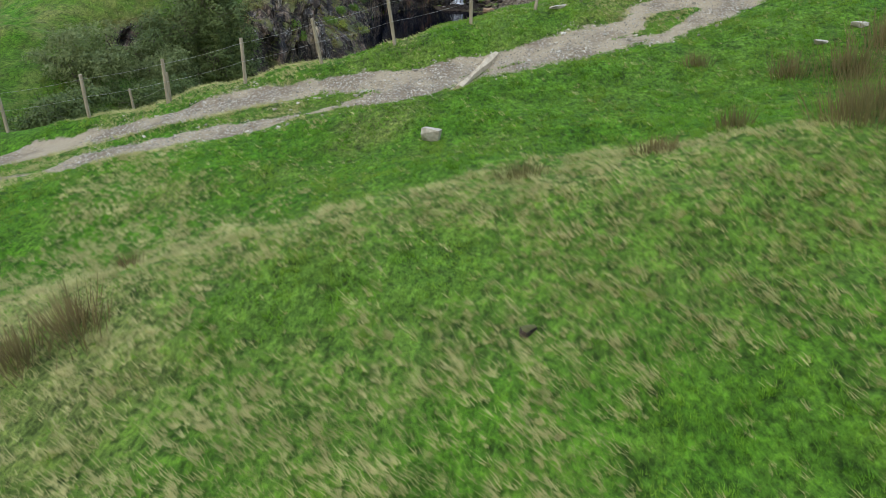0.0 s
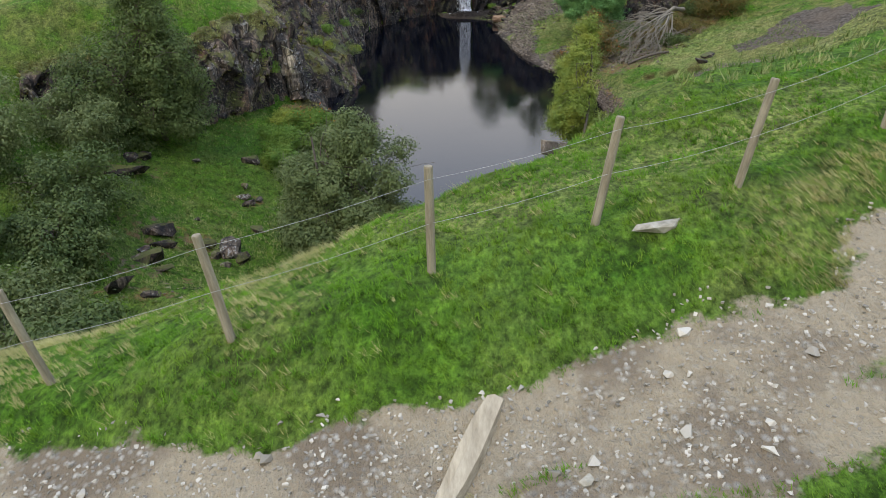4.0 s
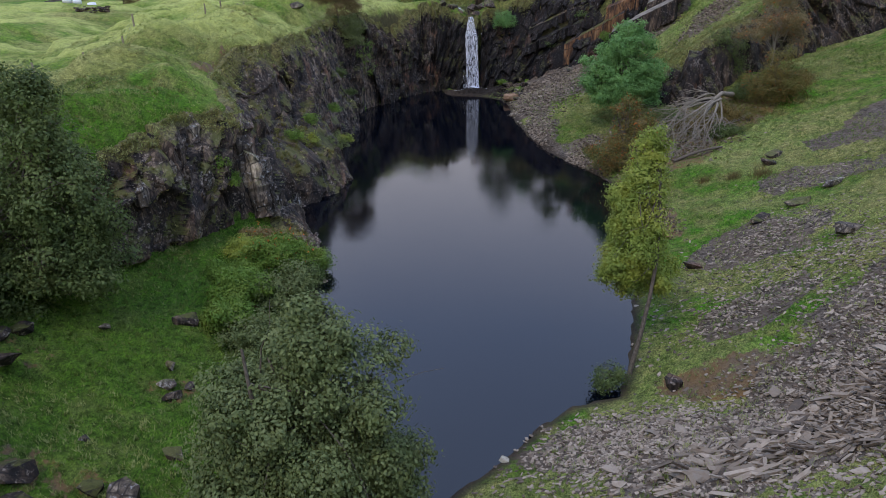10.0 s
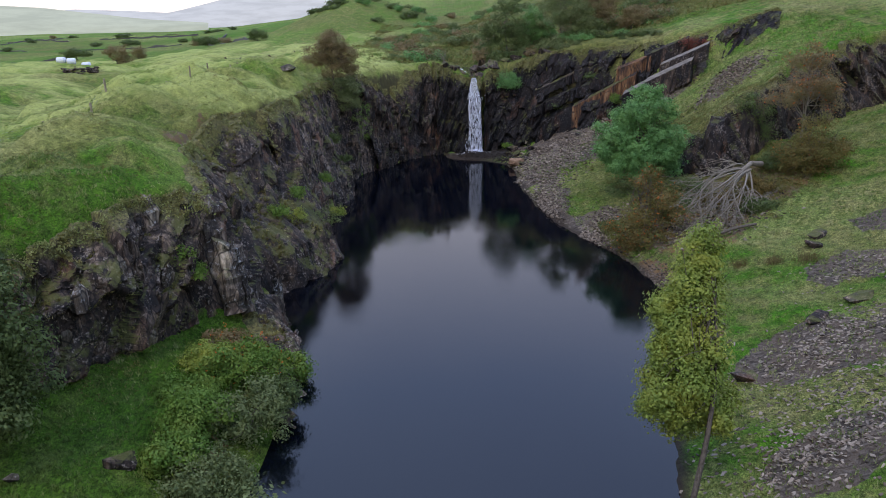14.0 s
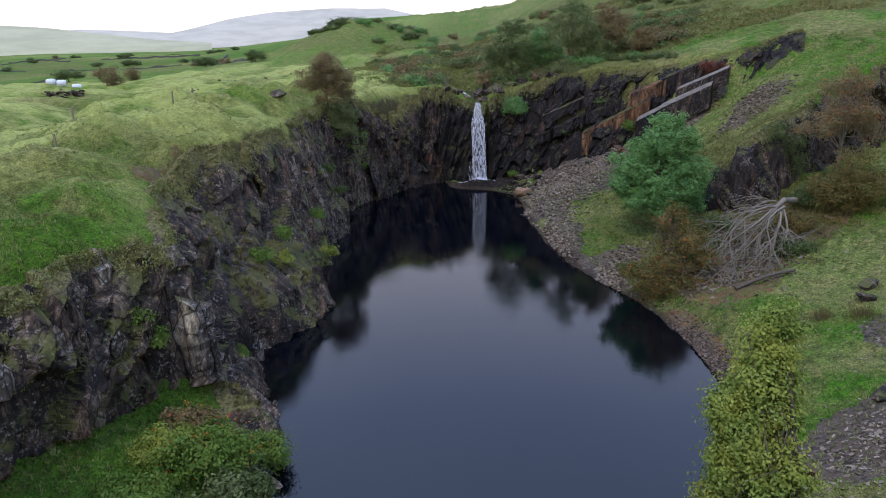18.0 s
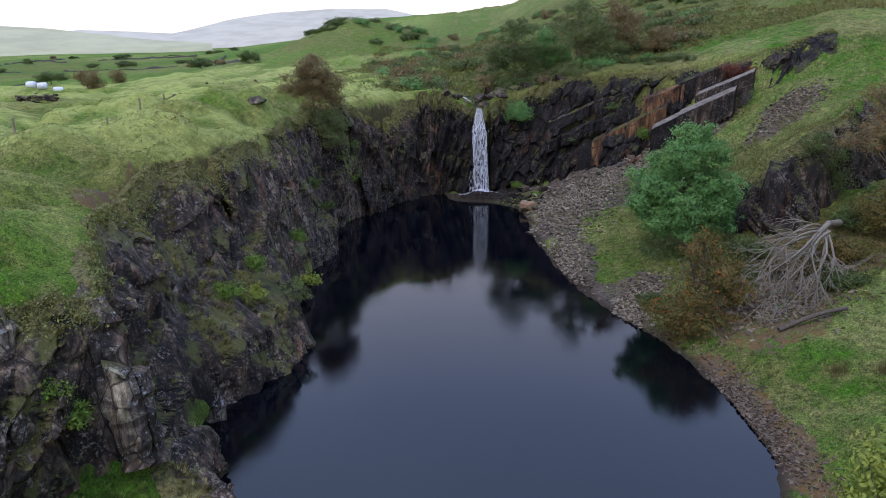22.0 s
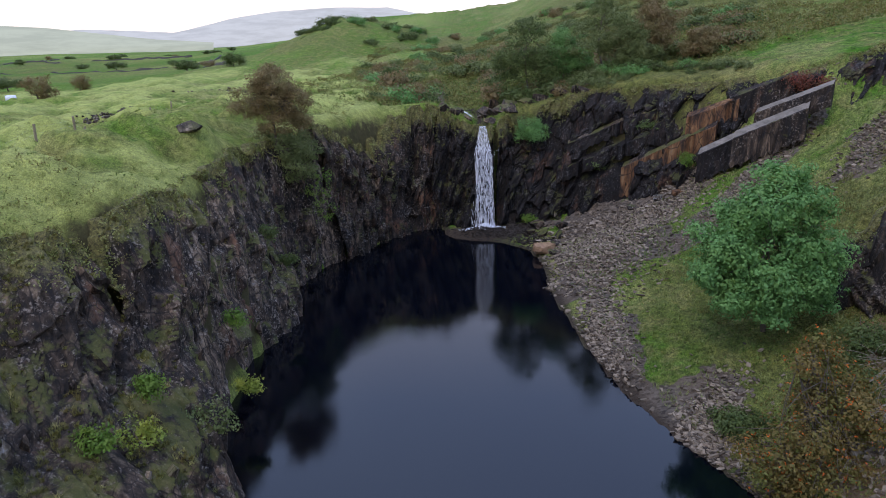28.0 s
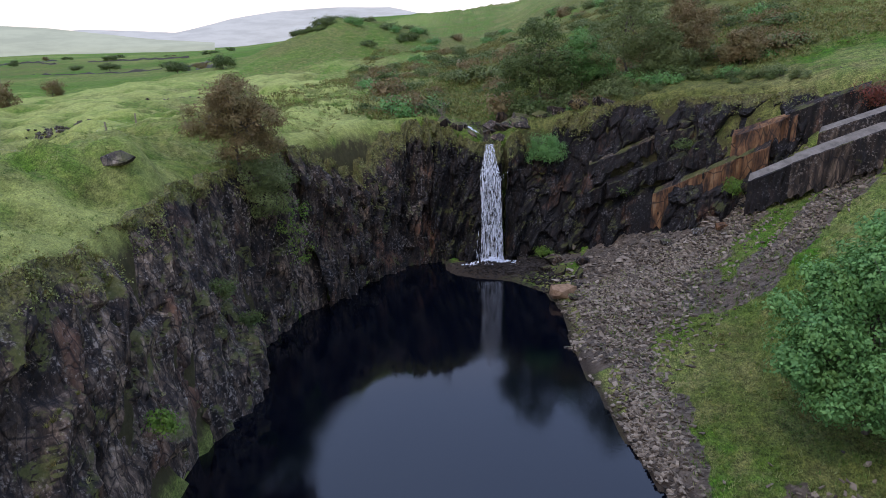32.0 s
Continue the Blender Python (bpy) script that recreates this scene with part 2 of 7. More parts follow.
def rock_material(name="quarry_slate_rock", dark=(0.011, 0.0085, 0.007), light=(0.215, 0.168, 0.127), moss=0.6, rusty=0.7, tall=0.45, damp=0.0):
    s = Shade(name, 0.8, 0.3)
    lay = s.noise(1.1, 8, 0.66, stretch=(1.6, 1.6, tall), turn=(0.28, 0.22, 0))
    grain = s.noise(7.0, 6, 0.7)
    col = s.mix(s.ramp(lay, (0.40, 0.0), (0.52, 0.25), (0.68, 1.0)), dark, light)
    # every block has a tone of its own
    block = s.cells(0.55, "F1", "Color", stretch=(1.5, 1.5, 0.7), turn=(0.3, 0.25, 0.4))
    chip = s.cells(1.9, "F1", "Color", stretch=(1.4, 1.4, 0.7), turn=(0.4, 0.2, 0.9))
    col = s.mix(1.0, col, s.ramp(s.grey(block), (0.0, (0.42, 0.38, 0.38)), (0.5, (0.95, 0.88, 0.88)), (1.0, (1.5, 1.45, 1.4))), "MULTIPLY")
    col = s.mix(1.0, col, s.ramp(s.grey(chip), (0.0, (0.78, 0.78, 0.79)), (1.0, (1.2, 1.19, 1.15))), "MULTIPLY")
    blotch = s.noise(0.13, 5, 0.6, stretch=(1, 1, 0.6))
    col = s.mix(1.0, col, s.ramp(blotch, (0.38, (0.48, 0.45, 0.44)), (0.5, (0.95, 0.92, 0.9)), (0.62, (1.55, 1.5, 1.42))), "MULTIPLY")
    rust = s.ramp(s.noise(0.35, 6, 0.65, stretch=(1, 1, 0.45)), (0.58, 0.0), (0.70, rusty))
    col = s.mix(rust, col, s.mix(lay, (0.06, 0.024, 0.016), (0.30, 0.15, 0.085)))
    lichen = s.ramp(s.math("ADD", s.math("MULTIPLY", s.noise(4.0, 6, 0.72), 0.7), s.math("MULTIPLY", s.noise(0.5, 4), 0.3)), (0.54, 0.0), (0.62, 0.7))
    col = s.mix(lichen, col, tuple(min(0.5, 0.10 + 1.3 * c) for c in light))
    crack = s.ramp(s.cells(0.75, "DISTANCE_TO_EDGE", "Distance", stretch=(1.5, 1.5, 0.6), turn=(0.3, 0.25, 0.4)), (0.0, 0.9), (0.05, 0.0))
    col = s.mix(crack, col, (0.008, 0.007, 0.008))
    fine_crack = s.ramp(s.cells(1.7, "DISTANCE_TO_EDGE", "Distance", stretch=(1.5, 1.5, 0.35), turn=(0.4, 0.2, 0.9)), (0.0, 0.5), (0.04, 0.0))
    col = s.mix(fine_crack, col, (0.012, 0.010, 0.011))
    # moss where ledges are broad and along the turf of the rim
    patch = s.noise(0.42, 5, 0.65)
    up = s.math("ADD", s.math("MULTIPLY", s.normal_z(), 0.55), s.math("MULTIPLY", s.math("SUBTRACT", patch, 0.5), 2.6))
    green = s.mix(grain, (0.035, 0.042, 0.009), (0.155, 0.165, 0.036))
    col = s.mix(s.ramp(up, (0.42 - damp, 0.0), (0.62 - damp, moss)), col, green)
    rim = s.math("ADD", s.attr("turf", 0), s.math("MULTIPLY", s.math("SUBTRACT", s.noise(0.9, 5, 0.7), 0.5), 1.3))
    col = s.mix(s.ramp(rim, (0.5, 0.0), (0.7, 0.9)), col, s.mix(s.ramp(s.noise(4.5, 6, 0.8), (0.38, 0.0), (0.62, 1.0)), (0.022, 0.022, 0.010), (0.22, 0.205, 0.07)))
    s.bump(s.math("ADD", lay, s.math("MULTIPLY", grain, 0.35)), 0.8, 0.2)
    return s.done(col, s.ramp(lay, (0.3, 0.6), (0.7, 0.9)))


def slab_face_material():
    """Iron-stained panels: runs of orange, black and grey."""
    s = Shade("iron_stained_panel", 0.75, 0.3)
    run = s.noise(1.1, 7, 0.7, stretch=(1.5, 1.5, 0.22))
    big = s.noise(0.45, 4, 0.6)
    col = s.ramp(s.math("ADD", s.math("MULTIPLY", run, 0.6), s.math("MULTIPLY", big, 0.4)), (0.38, (0.016, 0.011, 0.009)), (0.45, (0.06, 0.033, 0.02)), (0.52, (0.15, 0.07, 0.031)), (0.60, (0.26, 0.145, 0.07)), (0.68, (0.15, 0.128, 0.105)))
    col = s.mix(s.ramp(s.cells(0.8, "DISTANCE_TO_EDGE", "Distance", stretch=(1.2, 1.2, 0.5), turn=(0, 0.5, 0.3)), (0.0, 0.85), (0.04, 0.0)), col, (0.012, 0.010, 0.009))
    s.bump(s.math("ADD", run, s.noise(6.0, 5, 0.7)), 0.7, 0.12)
    return s.done(col)


def leaf_material(name, dark, light, tint, share=0.25):
    s = Shade(name, 0.6, 0.25)
    tone = s.math("ADD", s.math("MULTIPLY", s.island(), 0.4), s.math("MULTIPLY", s.ramp(s.noise(1.7, 3), (0.34, 0.0), (0.66, 1.0)), 0.6))
    col = s.mix(tone, dark, light)
    col = s.mix(s.math("MULTIPLY", s.ramp(s.noise(0.55, 3), (0.45, 0.0), (0.65, 1.0)), share * 2), col, tint)
    t = s.n.new("ShaderNodeBsdfTranslucent")
    s.put(t.inputs["Color"], col)
    m = s.n.new("ShaderNodeMixShader")
    m.inputs[0].default_value = 0.3
    s.l.new(s.b.outputs[0], m.inputs[1])
    s.l.new(t.outputs[0], m.inputs[2])
    s.l.new(m.outputs[0], s.n["Material Output"].inputs["Surface"])
    return s.done(col)


def plain_material(name, a, b, scale=4.0, rough=0.85, spec=0.3, stretch=None, bump=0.3, local=False, vary=0.0):
    s = Shade(name, rough, spec)
    f = s.noise(scale, 6, 0.65, stretch=stretch, local=local)
    col = s.mix(s.ramp(f, (0.3, 0.0), (0.7, 1.0)), a, b)
    if vary:
        col = s.mix(s.math("MULTIPLY", s.object_random(), vary), col, tuple(c * 0.35 for c in a))
    s.bump(f, bump, 0.03)
    return s.done(col)


def stone_material(name, a, b, tint):
    s = Shade(name, 0.85, 0.3)
    f = s.noise(3.0, 6, 0.7)
    r = s.math("FRACT", s.math("ADD", s.island(), s.object_random()))
    col = s.mix(r, a, b)
    col = s.mix(s.ramp(f, (0.45, 0.0), (0.75, 0.7)), col, tint)
    s.bump(s.noise(11.0, 5), 0.5, 0.03)
    return s.done(col)


def water_material():
    s = Shade("still_pond_water", 0.03, 0.5)
    s.b.inputs["IOR"].default_value = 1.55
    near = s.math("ADD", s.math("MULTIPLY", s.noise(1.9, 3, 0.5, stretch=(1.0, 2.4, 1)), 0.6), s.math("MULTIPLY", s.noise(6.5, 3, 0.6, stretch=(0.9, 2.0, 1)), 0.45))
    wide = s.noise(0.13, 2)
    s.bump(s.math("MULTIPLY", near, s.ramp(wide, (0.35, 0.2), (0.65, 1.0))), 0.07, 0.10)
    return s.done((0.0008, 0.0018, 0.0045))


def falling_water_material():
    s = Shade("falling_white_water", 0.35, 0.5)
    streak = s.noise(2.4, 6, 0.7, stretch=(3.4, 3.4, 0.16))
    s.put(s.b.inputs["Alpha"], s.ramp(streak, (0.42, 0.0), (0.58, 0.92)))
    return s.done(s.mix(streak, (0.45, 0.50, 0.58), (0.85, 0.88, 0.92)))


MAT_GROUND = ground_material()
MAT_ROCK = rock_material(moss=0.7, damp=0.02)
MAT_MOSSY_ROCK = rock_material("mossy_quarry_slate", light=(0.15, 0.118, 0.09), moss=0.62, rusty=0.8, damp=0.06)
# near-black: wet slate, with the shade of the falls recess put in
MAT_WET_SHADED_ROCK = rock_material("wet_shaded_slate", (0.002, 0.0016, 0.0016), (0.026, 0.020, 0.018), 0.4, 0.5, 0.16)
MAT_PALE_ROCK = rock_material("weathered_pale_rock", (0.05, 0.043, 0.035), (0.42, 0.375, 0.30), 0.45, 0.5, 0.2)
# a darker, browner variant of the quarry slate
MAT_BROWN_ROCK = rock_material("dark_brown_slate", (0.006, 0.0047, 0.004), (0.105, 0.080, 0.060), 0.5, 0.9, 0.2)
MAT_RUST_ROCK = slab_face_material()
MAT_SLAB = plain_material("smooth_grey_slab", (0.10, 0.088, 0.075), (0.26, 0.23, 0.195), 1.6, stretch=(1, 0.4, 1), bump=0.5)
MAT_WATER = water_material()
MAT_FALL = falling_water_material()
MAT_BARK = plain_material("grey_brown_bark", (0.05, 0.04, 0.03), (0.17, 0.14, 0.11), 9.0, stretch=(1, 1, 0.3))
MAT_DEAD = plain_material("bleached_dead_wood", (0.10, 0.084, 0.064), (0.34, 0.295, 0.23), 8.0)
MAT_POST = plain_material("weathered_fence_timber", (0.16, 0.13, 0.085), (0.36, 0.31, 0.22), 12.0, stretch=(1, 1, 0.15), local=True)
MAT_WIRE = plain_material("galvanised_wire", (0.30, 0.30, 0.30), (0.45, 0.45, 0.44), 20.0, rough=0.45, spec=0.5)
MAT_SCREE = stone_material("slate_waste", (0.048, 0.037, 0.029), (0.37, 0.305, 0.235), (0.19, 0.125, 0.08))
MAT_WET_STONE = stone_material("wet_dark_shingle", (0.010, 0.008, 0.007), (0.055, 0.045, 0.038), (0.03, 0.022, 0.016))
MAT_SHORE_STONE = stone_material("brown_shore_shingle", (0.045, 0.032, 0.023), (0.20, 0.15, 0.11), (0.10, 0.066, 0.042))
MAT_BANK_SCREE = stone_material("brown_bank_scree", (0.035, 0.027, 0.021), (0.31, 0.25, 0.185), (0.15, 0.10, 0.066))
MAT_PEBBLE = stone_material("track_stone", (0.18, 0.16, 0.125), (0.58, 0.53, 0.44), (0.34, 0.28, 0.20))
MAT_WHITE_STONE = plain_material("white_quartz_stone", (0.20, 0.18, 0.13), (0.45, 0.41, 0.33), 7.0)
MAT_RUST_PALE = plain_material("orange_brown_block", (0.16, 0.09, 0.05), (0.36, 0.23, 0.14), 2.5)
MAT_LEAF_SALLOW = leaf_material("sallow_leaves", (0.055, 0.082, 0.026), (0.20, 0.25, 0.09), (0.23, 0.27, 0.115))
MAT_LEAF_BIRCH = leaf_material("birch_leaves", (0.10, 0.155, 0.028), (0.31, 0.40, 0.08), (0.44, 0.42, 0.07))
MAT_LEAF_ASH = leaf_material("ash_leaves", (0.045, 0.14, 0.04), (0.19, 0.40, 0.125), (0.22, 0.41, 0.12))
MAT_LEAF_DARK = leaf_material("dark_bush_leaves", (0.030, 0.055, 0.018), (0.14, 0.20, 0.06), (0.15, 0.19, 0.06))
MAT_LEAF_RUSSET = leaf_material("russet_rowan_leaves", (0.13, 0.092, 0.042), (0.31, 0.225, 0.105), (0.18, 0.19, 0.08))
MAT_LEAF_RED = leaf_material("red_autumn_leaves", (0.12, 0.03, 0.025), (0.26, 0.08, 0.05), (0.16, 0.12, 0.05))
MAT_LEAF_FRESH = leaf_material("fresh_green_leaves", (0.06, 0.14, 0.02), (0.17, 0.29, 0.05), (0.22, 0.27, 0.05))
MAT_BRACKEN = leaf_material("rusty_bracken", (0.09, 0.04, 0.016), (0.34, 0.145, 0.045), (0.12, 0.14, 0.03), 0.5)
MAT_BERRY = plain_material("orange_rowan_berries", (0.55, 0.10, 0.02), (0.75, 0.2, 0.04), 5.0)
MAT_RUSH = leaf_material("brown_rush_stems", (0.10, 0.08, 0.03), (0.25, 0.19, 0.085), (0.11, 0.13, 0.04))
MAT_BLADE = leaf_material("grass_blades", (0.03, 0.12, 0.007), (0.17, 0.37, 0.028), (0.19, 0.26, 0.035))
MAT_STRAW = leaf_material("dry_straw_blades", (0.19, 0.18, 0.06), (0.62, 0.56, 0.25), (0.30, 0.30, 0.10))
MAT_ROUGH = leaf_material("rough_grass_blades", (0.04, 0.09, 0.016), (0.18, 0.27, 0.055), (0.20, 0.22, 0.06))
MAT_HEATH = leaf_material("olive_heath_tufts", (0.055, 0.07, 0.017), (0.27, 0.265, 0.08), (0.22, 0.16, 0.06), 0.3)
MAT_TURF_TUFT = leaf_material("pasture_tufts", (0.10, 0.135, 0.04), (0.34, 0.385, 0.13), (0.40, 0.40, 0.16), 0.3)

# ---- plan: lines of the land, in metres (x, y, z) ----
SHORE = [(-3.5, 62.0), (-1.7, 62.8), (0.3, 65.6), (3.3, 68.5), (5.0, 70.7), (7.3, 73.0), (10.5, 73.9), (11.8, 77.0), (13.4, 82.5), (14.6, 87.5),
         (17.3, 95), (20.2, 103), (20.0, 110), (18.9, 117), (17.6, 121), (15.0, 126.5), (13.0, 132.5), (11.5, 140), (10.6, 148), (9.9, 155), (10.2, 163),
         (9.0, 168.5), (5.5, 172.2), (1.5, 173.3), (-1.3, 175), (-2.2, 180), (-6.5, 178.2), (-11.6, 171), (-16.0, 164), (-18.4, 155), (-17.2, 145), (-17.6, 137),
         (-16.8, 128), (-14.6, 121), (-14.3, 118.2), (-16.5, 113), (-18.5, 108), (-18.4, 104.5), (-15.8, 100.5), (-13.6, 96), (-12.2, 90), (-11.6, 83), (-11.8, 75), (-9, 67), (-6, 63)]
LINES = [
    # the hillside and the track at the start
    [(-75, -15, 7), (-40, -8, 12.5), (-10, 2, 17.4), (0, 5, 18.7), (10, 4, 20.2), (40, 5, 25), (80, 8, 32)],
    [(-40, 6, 12.3), (-10, 13, 17.4), (-0.8, 11.8, 19.0), (5.6, 12, 20.1), (16, 11, 21.8), (45, 14, 27)],
    [(-40, 19, 12.6), (-14, 20.5, 17.0), (-8, 20.5, 18.2), (-0.3, 19, 19.6), (6.5, 17.8, 20.2), (14, 18.5, 21.7), (45, 24, 28)],
    [(-40, 23, 12.6), (-14, 23.3, 17.0), (-7, 23.2, 18.5), (2, 23.6, 20.0), (7, 23.2, 20.7), (14, 25.5, 22.0), (45, 32, 28.5)],
    [(-40, 25.3, 12.8), (-14, 25.4, 17.2), (-4.5, 25.7, 19.5), (1, 26.5, 20.65), (5.7, 27.7, 21.45), (12, 29.5, 22.8), (45, 38, 29)],
    # the edge of the drop beyond the fence
    [(-40, 27, 12.6), (-14, 27, 16.8), (-5, 28.4, 18.8), (-1.3, 29.3, 19.9), (0.8, 30, 20.4), (3.7, 31.5, 20.9), (6, 33.2, 21.3), (8.5, 35.6, 21.6), (12, 38.3, 22), (25, 42, 24), (45, 47, 28)],
    # the slopes below it
    [(-40, 36, 9), (-20, 40, 6), (-10, 42, 7.5), (0, 42, 10), (8, 44, 14), (16, 46.5, 15.5), (30, 52, 17.5), (45, 58, 21), (78, 66, 29)],
    [(-40, 50, 10), (-20, 50, 3.5), (-10, 51, 2.8), (0, 50, 5.4), (7.6, 51.2, 7.9), (11, 51, 9.8), (19, 53, 10.5), (32, 60, 12.5), (46, 66, 17)],
    [(-36, 66, 10), (-24, 66, 4.6), (-17, 66, 0.6), (-10.5, 58.5, 0.5), (-4, 57.5, 1.6), (4.9, 60, 3.4), (11, 61, 4.6), (19, 59.8, 6.4), (32, 70, 9.5), (46, 78, 13)],
    [(12.5, 71.5, 0.9), (17.6, 68.4, 3.2), (22, 69.4, 5.4), (29, 80.7, 6.9), (46, 90, 10), (78, 96, 22)],
    [(15.2, 83, 0.7), (20.4, 91, 0.9), (25, 88, 2.6), (30, 91.6, 4.4), (32.6, 101, 3.6), (46, 106, 7), (78, 112, 20)],
    [(21, 98, 0.6), (25, 107, 1.5), (24, 114, 1.8), (30, 120, 3.2), (34.5, 126, 5), (42, 124, 6.5), (60, 128, 11), (78, 130, 19)],
    # scree apron on the far right bank
    [(14.5, 133, 1.3), (13.5, 142, 1.4), (12.2, 152, 1.0), (12.5, 161, 1.2), (11.5, 170, 1.0)],
    [(19, 130, 1.8), (27, 131, 3.6), (33, 133, 5.5)],
    [(25, 140, 3.6), (22, 152, 4.4), (21, 161, 4.9), (18, 168, 2.9)],
    [(33, 148, 10.4), (30, 154, 9.2), (27, 161, 7.6), (24, 168, 5.8)],
    # the two rock walls on the right: foot, then top
    [(4.8, 178.8, 0.7), (10, 178.6, 1.0), (15, 177.2, 2.4), (20, 174.8, 4.2), (27, 169.6, 7.6), (33, 165.4, 11.0), (40, 161.6, 15.4), (52, 165.5, 23.5)],
    [(5.4, 182, 14.8), (8, 182.6, 17.4), (12, 182.8, 17.2), (20, 180.2, 18.6), (27, 177.2, 20.3), (36, 171.5, 21), (44, 167.4, 23), (53, 169, 25.8)],
    [(29, 138.8, 4.6), (32.5, 136.2, 5.4), (36, 135.2, 6.6), (40, 137.5, 8.8), (46, 141.5, 10.2), (58, 149, 11.5), (76, 149, 16)],
    [(30.5, 142.6, 8.6), (33.2, 140.6, 11.4), (36, 139.6, 13.4), (39, 140.8, 15.2), (45, 144.4, 18), (57, 152, 21), (76, 152.5, 25)],
    [(38, 150, 14.5), (44, 156, 18.6), (58, 161, 24)],
    # the left rock wall: top
    [(2.2, 182, 14.6), (-0.4, 182.8, 16.2), (-3, 183.2, 17.2), (-10.6, 181, 17.0), (-15, 173, 16.9), (-18.8, 164, 16.4), (-21, 155, 16.2), (-20.6, 146, 16.4), (-21.4, 137, 16.3), (-21.5, 130, 16.6),
     (-24.4, 124.5, 16.2), (-28, 119.5, 16.0), (-27, 113, 15.4), (-23.0, 105, 14.8), (-19.8, 100, 14.5), (-21.0, 97.8, 14.1), (-22.8, 94.8, 14.1), (-24.5, 90.7, 13.6), (-26, 87.3, 13.1), (-29.2, 83.9, 12.4), (-38, 79.4, 12.8)],
    [(-24.5, 101, 15.8), (-25.5, 96, 16.2), (-27.5, 91.5, 16.5), (-33, 87, 16.6), (-42, 84, 16.8)],
    [(-18.8, 96.8, 4.6), (-21.4, 92.8, 4.2), (-23.4, 89.6, 4.5), (-25.4, 86, 5.2), (-29, 82, 6.6), (-38, 77.6, 9)],
    [(-15.2, 95, 2.6), (-15.5, 88, 2.6), (-17, 80, 2.2), (-17.5, 73, 0.9)],
    [(-23.5, 82, 4.0), (-25, 74, 4.6), (-34, 73, 8.5), (-46, 71, 13.5)],
    # the ledge of the headland
    [(-17.2, 128, 3.4), (-16.0, 121.5, 4.0), (-15.8, 118.3, 3.9), (-17.9, 113.2, 3.4)],
    [(-19.4, 128, 5.8), (-22.2, 122.2, 6.6), (-22.8, 118.7, 6.4), (-22.6, 113.6, 5.8), (-21.0, 109, 4.2)],
    # the pasture above the left wall
    [(-33, 106, 16.2), (-37, 118, 16.6), (-30, 131, 17.4), (-27.6, 140, 18.0), (-24, 148, 17.6), (-27, 160, 18.0), (-22, 175, 18.0), (-16, 190, 18.2), (-4, 192, 17.4)],
    [(-46, 96, 16.0), (-52, 116, 14.2), (-48, 140, 15.4), (-45, 170, 16.0), (-40, 200, 16.6), (-30, 226, 18)],
    [(-62, 100, 13.6), (-66, 130, 12.6), (-64, 165, 13.2), (-60, 205, 14.0)],
    # the beck above the falls and its banks
    [(3.8, 184, 14.3), (2.5, 190, 15.2), (0.5, 200, 16.6), (3, 214, 18.5), (1, 232, 20)],
    [(10, 190, 18.6), (12, 205, 20.6), (14, 225, 23)],
    [(24, 190, 20.5), (30, 210, 24), (45, 185, 25.5), (64, 180, 29)],
]


def soft_step(a, b, v):
    t = np.clip((v - a) / (b - a), 0, 1)
    return t * t * (3 - 2 * t)


def far_land(x, y):
    """The wide country: moor rising behind the falls and to the right, a green valley to the left, hills beyond."""
    x, y = np.asarray(x, float), np.asarray(y, float)
    z = 16.5 + 0.17 * np.where(x > -100, x, -100 + 0.02 * (x + 100)) * soft_step(160, 40, y)
    right = soft_step(-60, 90, x - 0.10 * (y - 180))
    z += soft_step(40, 160, y) * (np.minimum(0.15 * np.maximum(x, 0), 55))
    back = np.clip(y - 185, 0, 420)
    z += right * 0.105 * back * (1 - 0.0006 * back)
    left = soft_step(-0.12, -0.42, (x + 25) / np.maximum(y - 60, 60)) * soft_step(60, 420, np.hypot(x, y - 120))
    z -= left * 9.5
    knoll = np.exp(-(((x + 44) / 36) ** 2 + ((y - 400) / 60) ** 2))
    z += 17 * knoll
    ring = np.hypot(x, y - 60)
    z += soft_step(700, 2000, ring) * soft_step(200, 900, y) * (-0.7 + 1.7 * soft_step(-0.34, -0.10, x / np.maximum(y, 200))) * (46 + 16 * np.sin(x * 0.0021 + 0.6) + 9 * np.sin(x * 0.0056 + 2))
    return z


X0, X1, Y0, Y1 = -76, 80, -16, 240


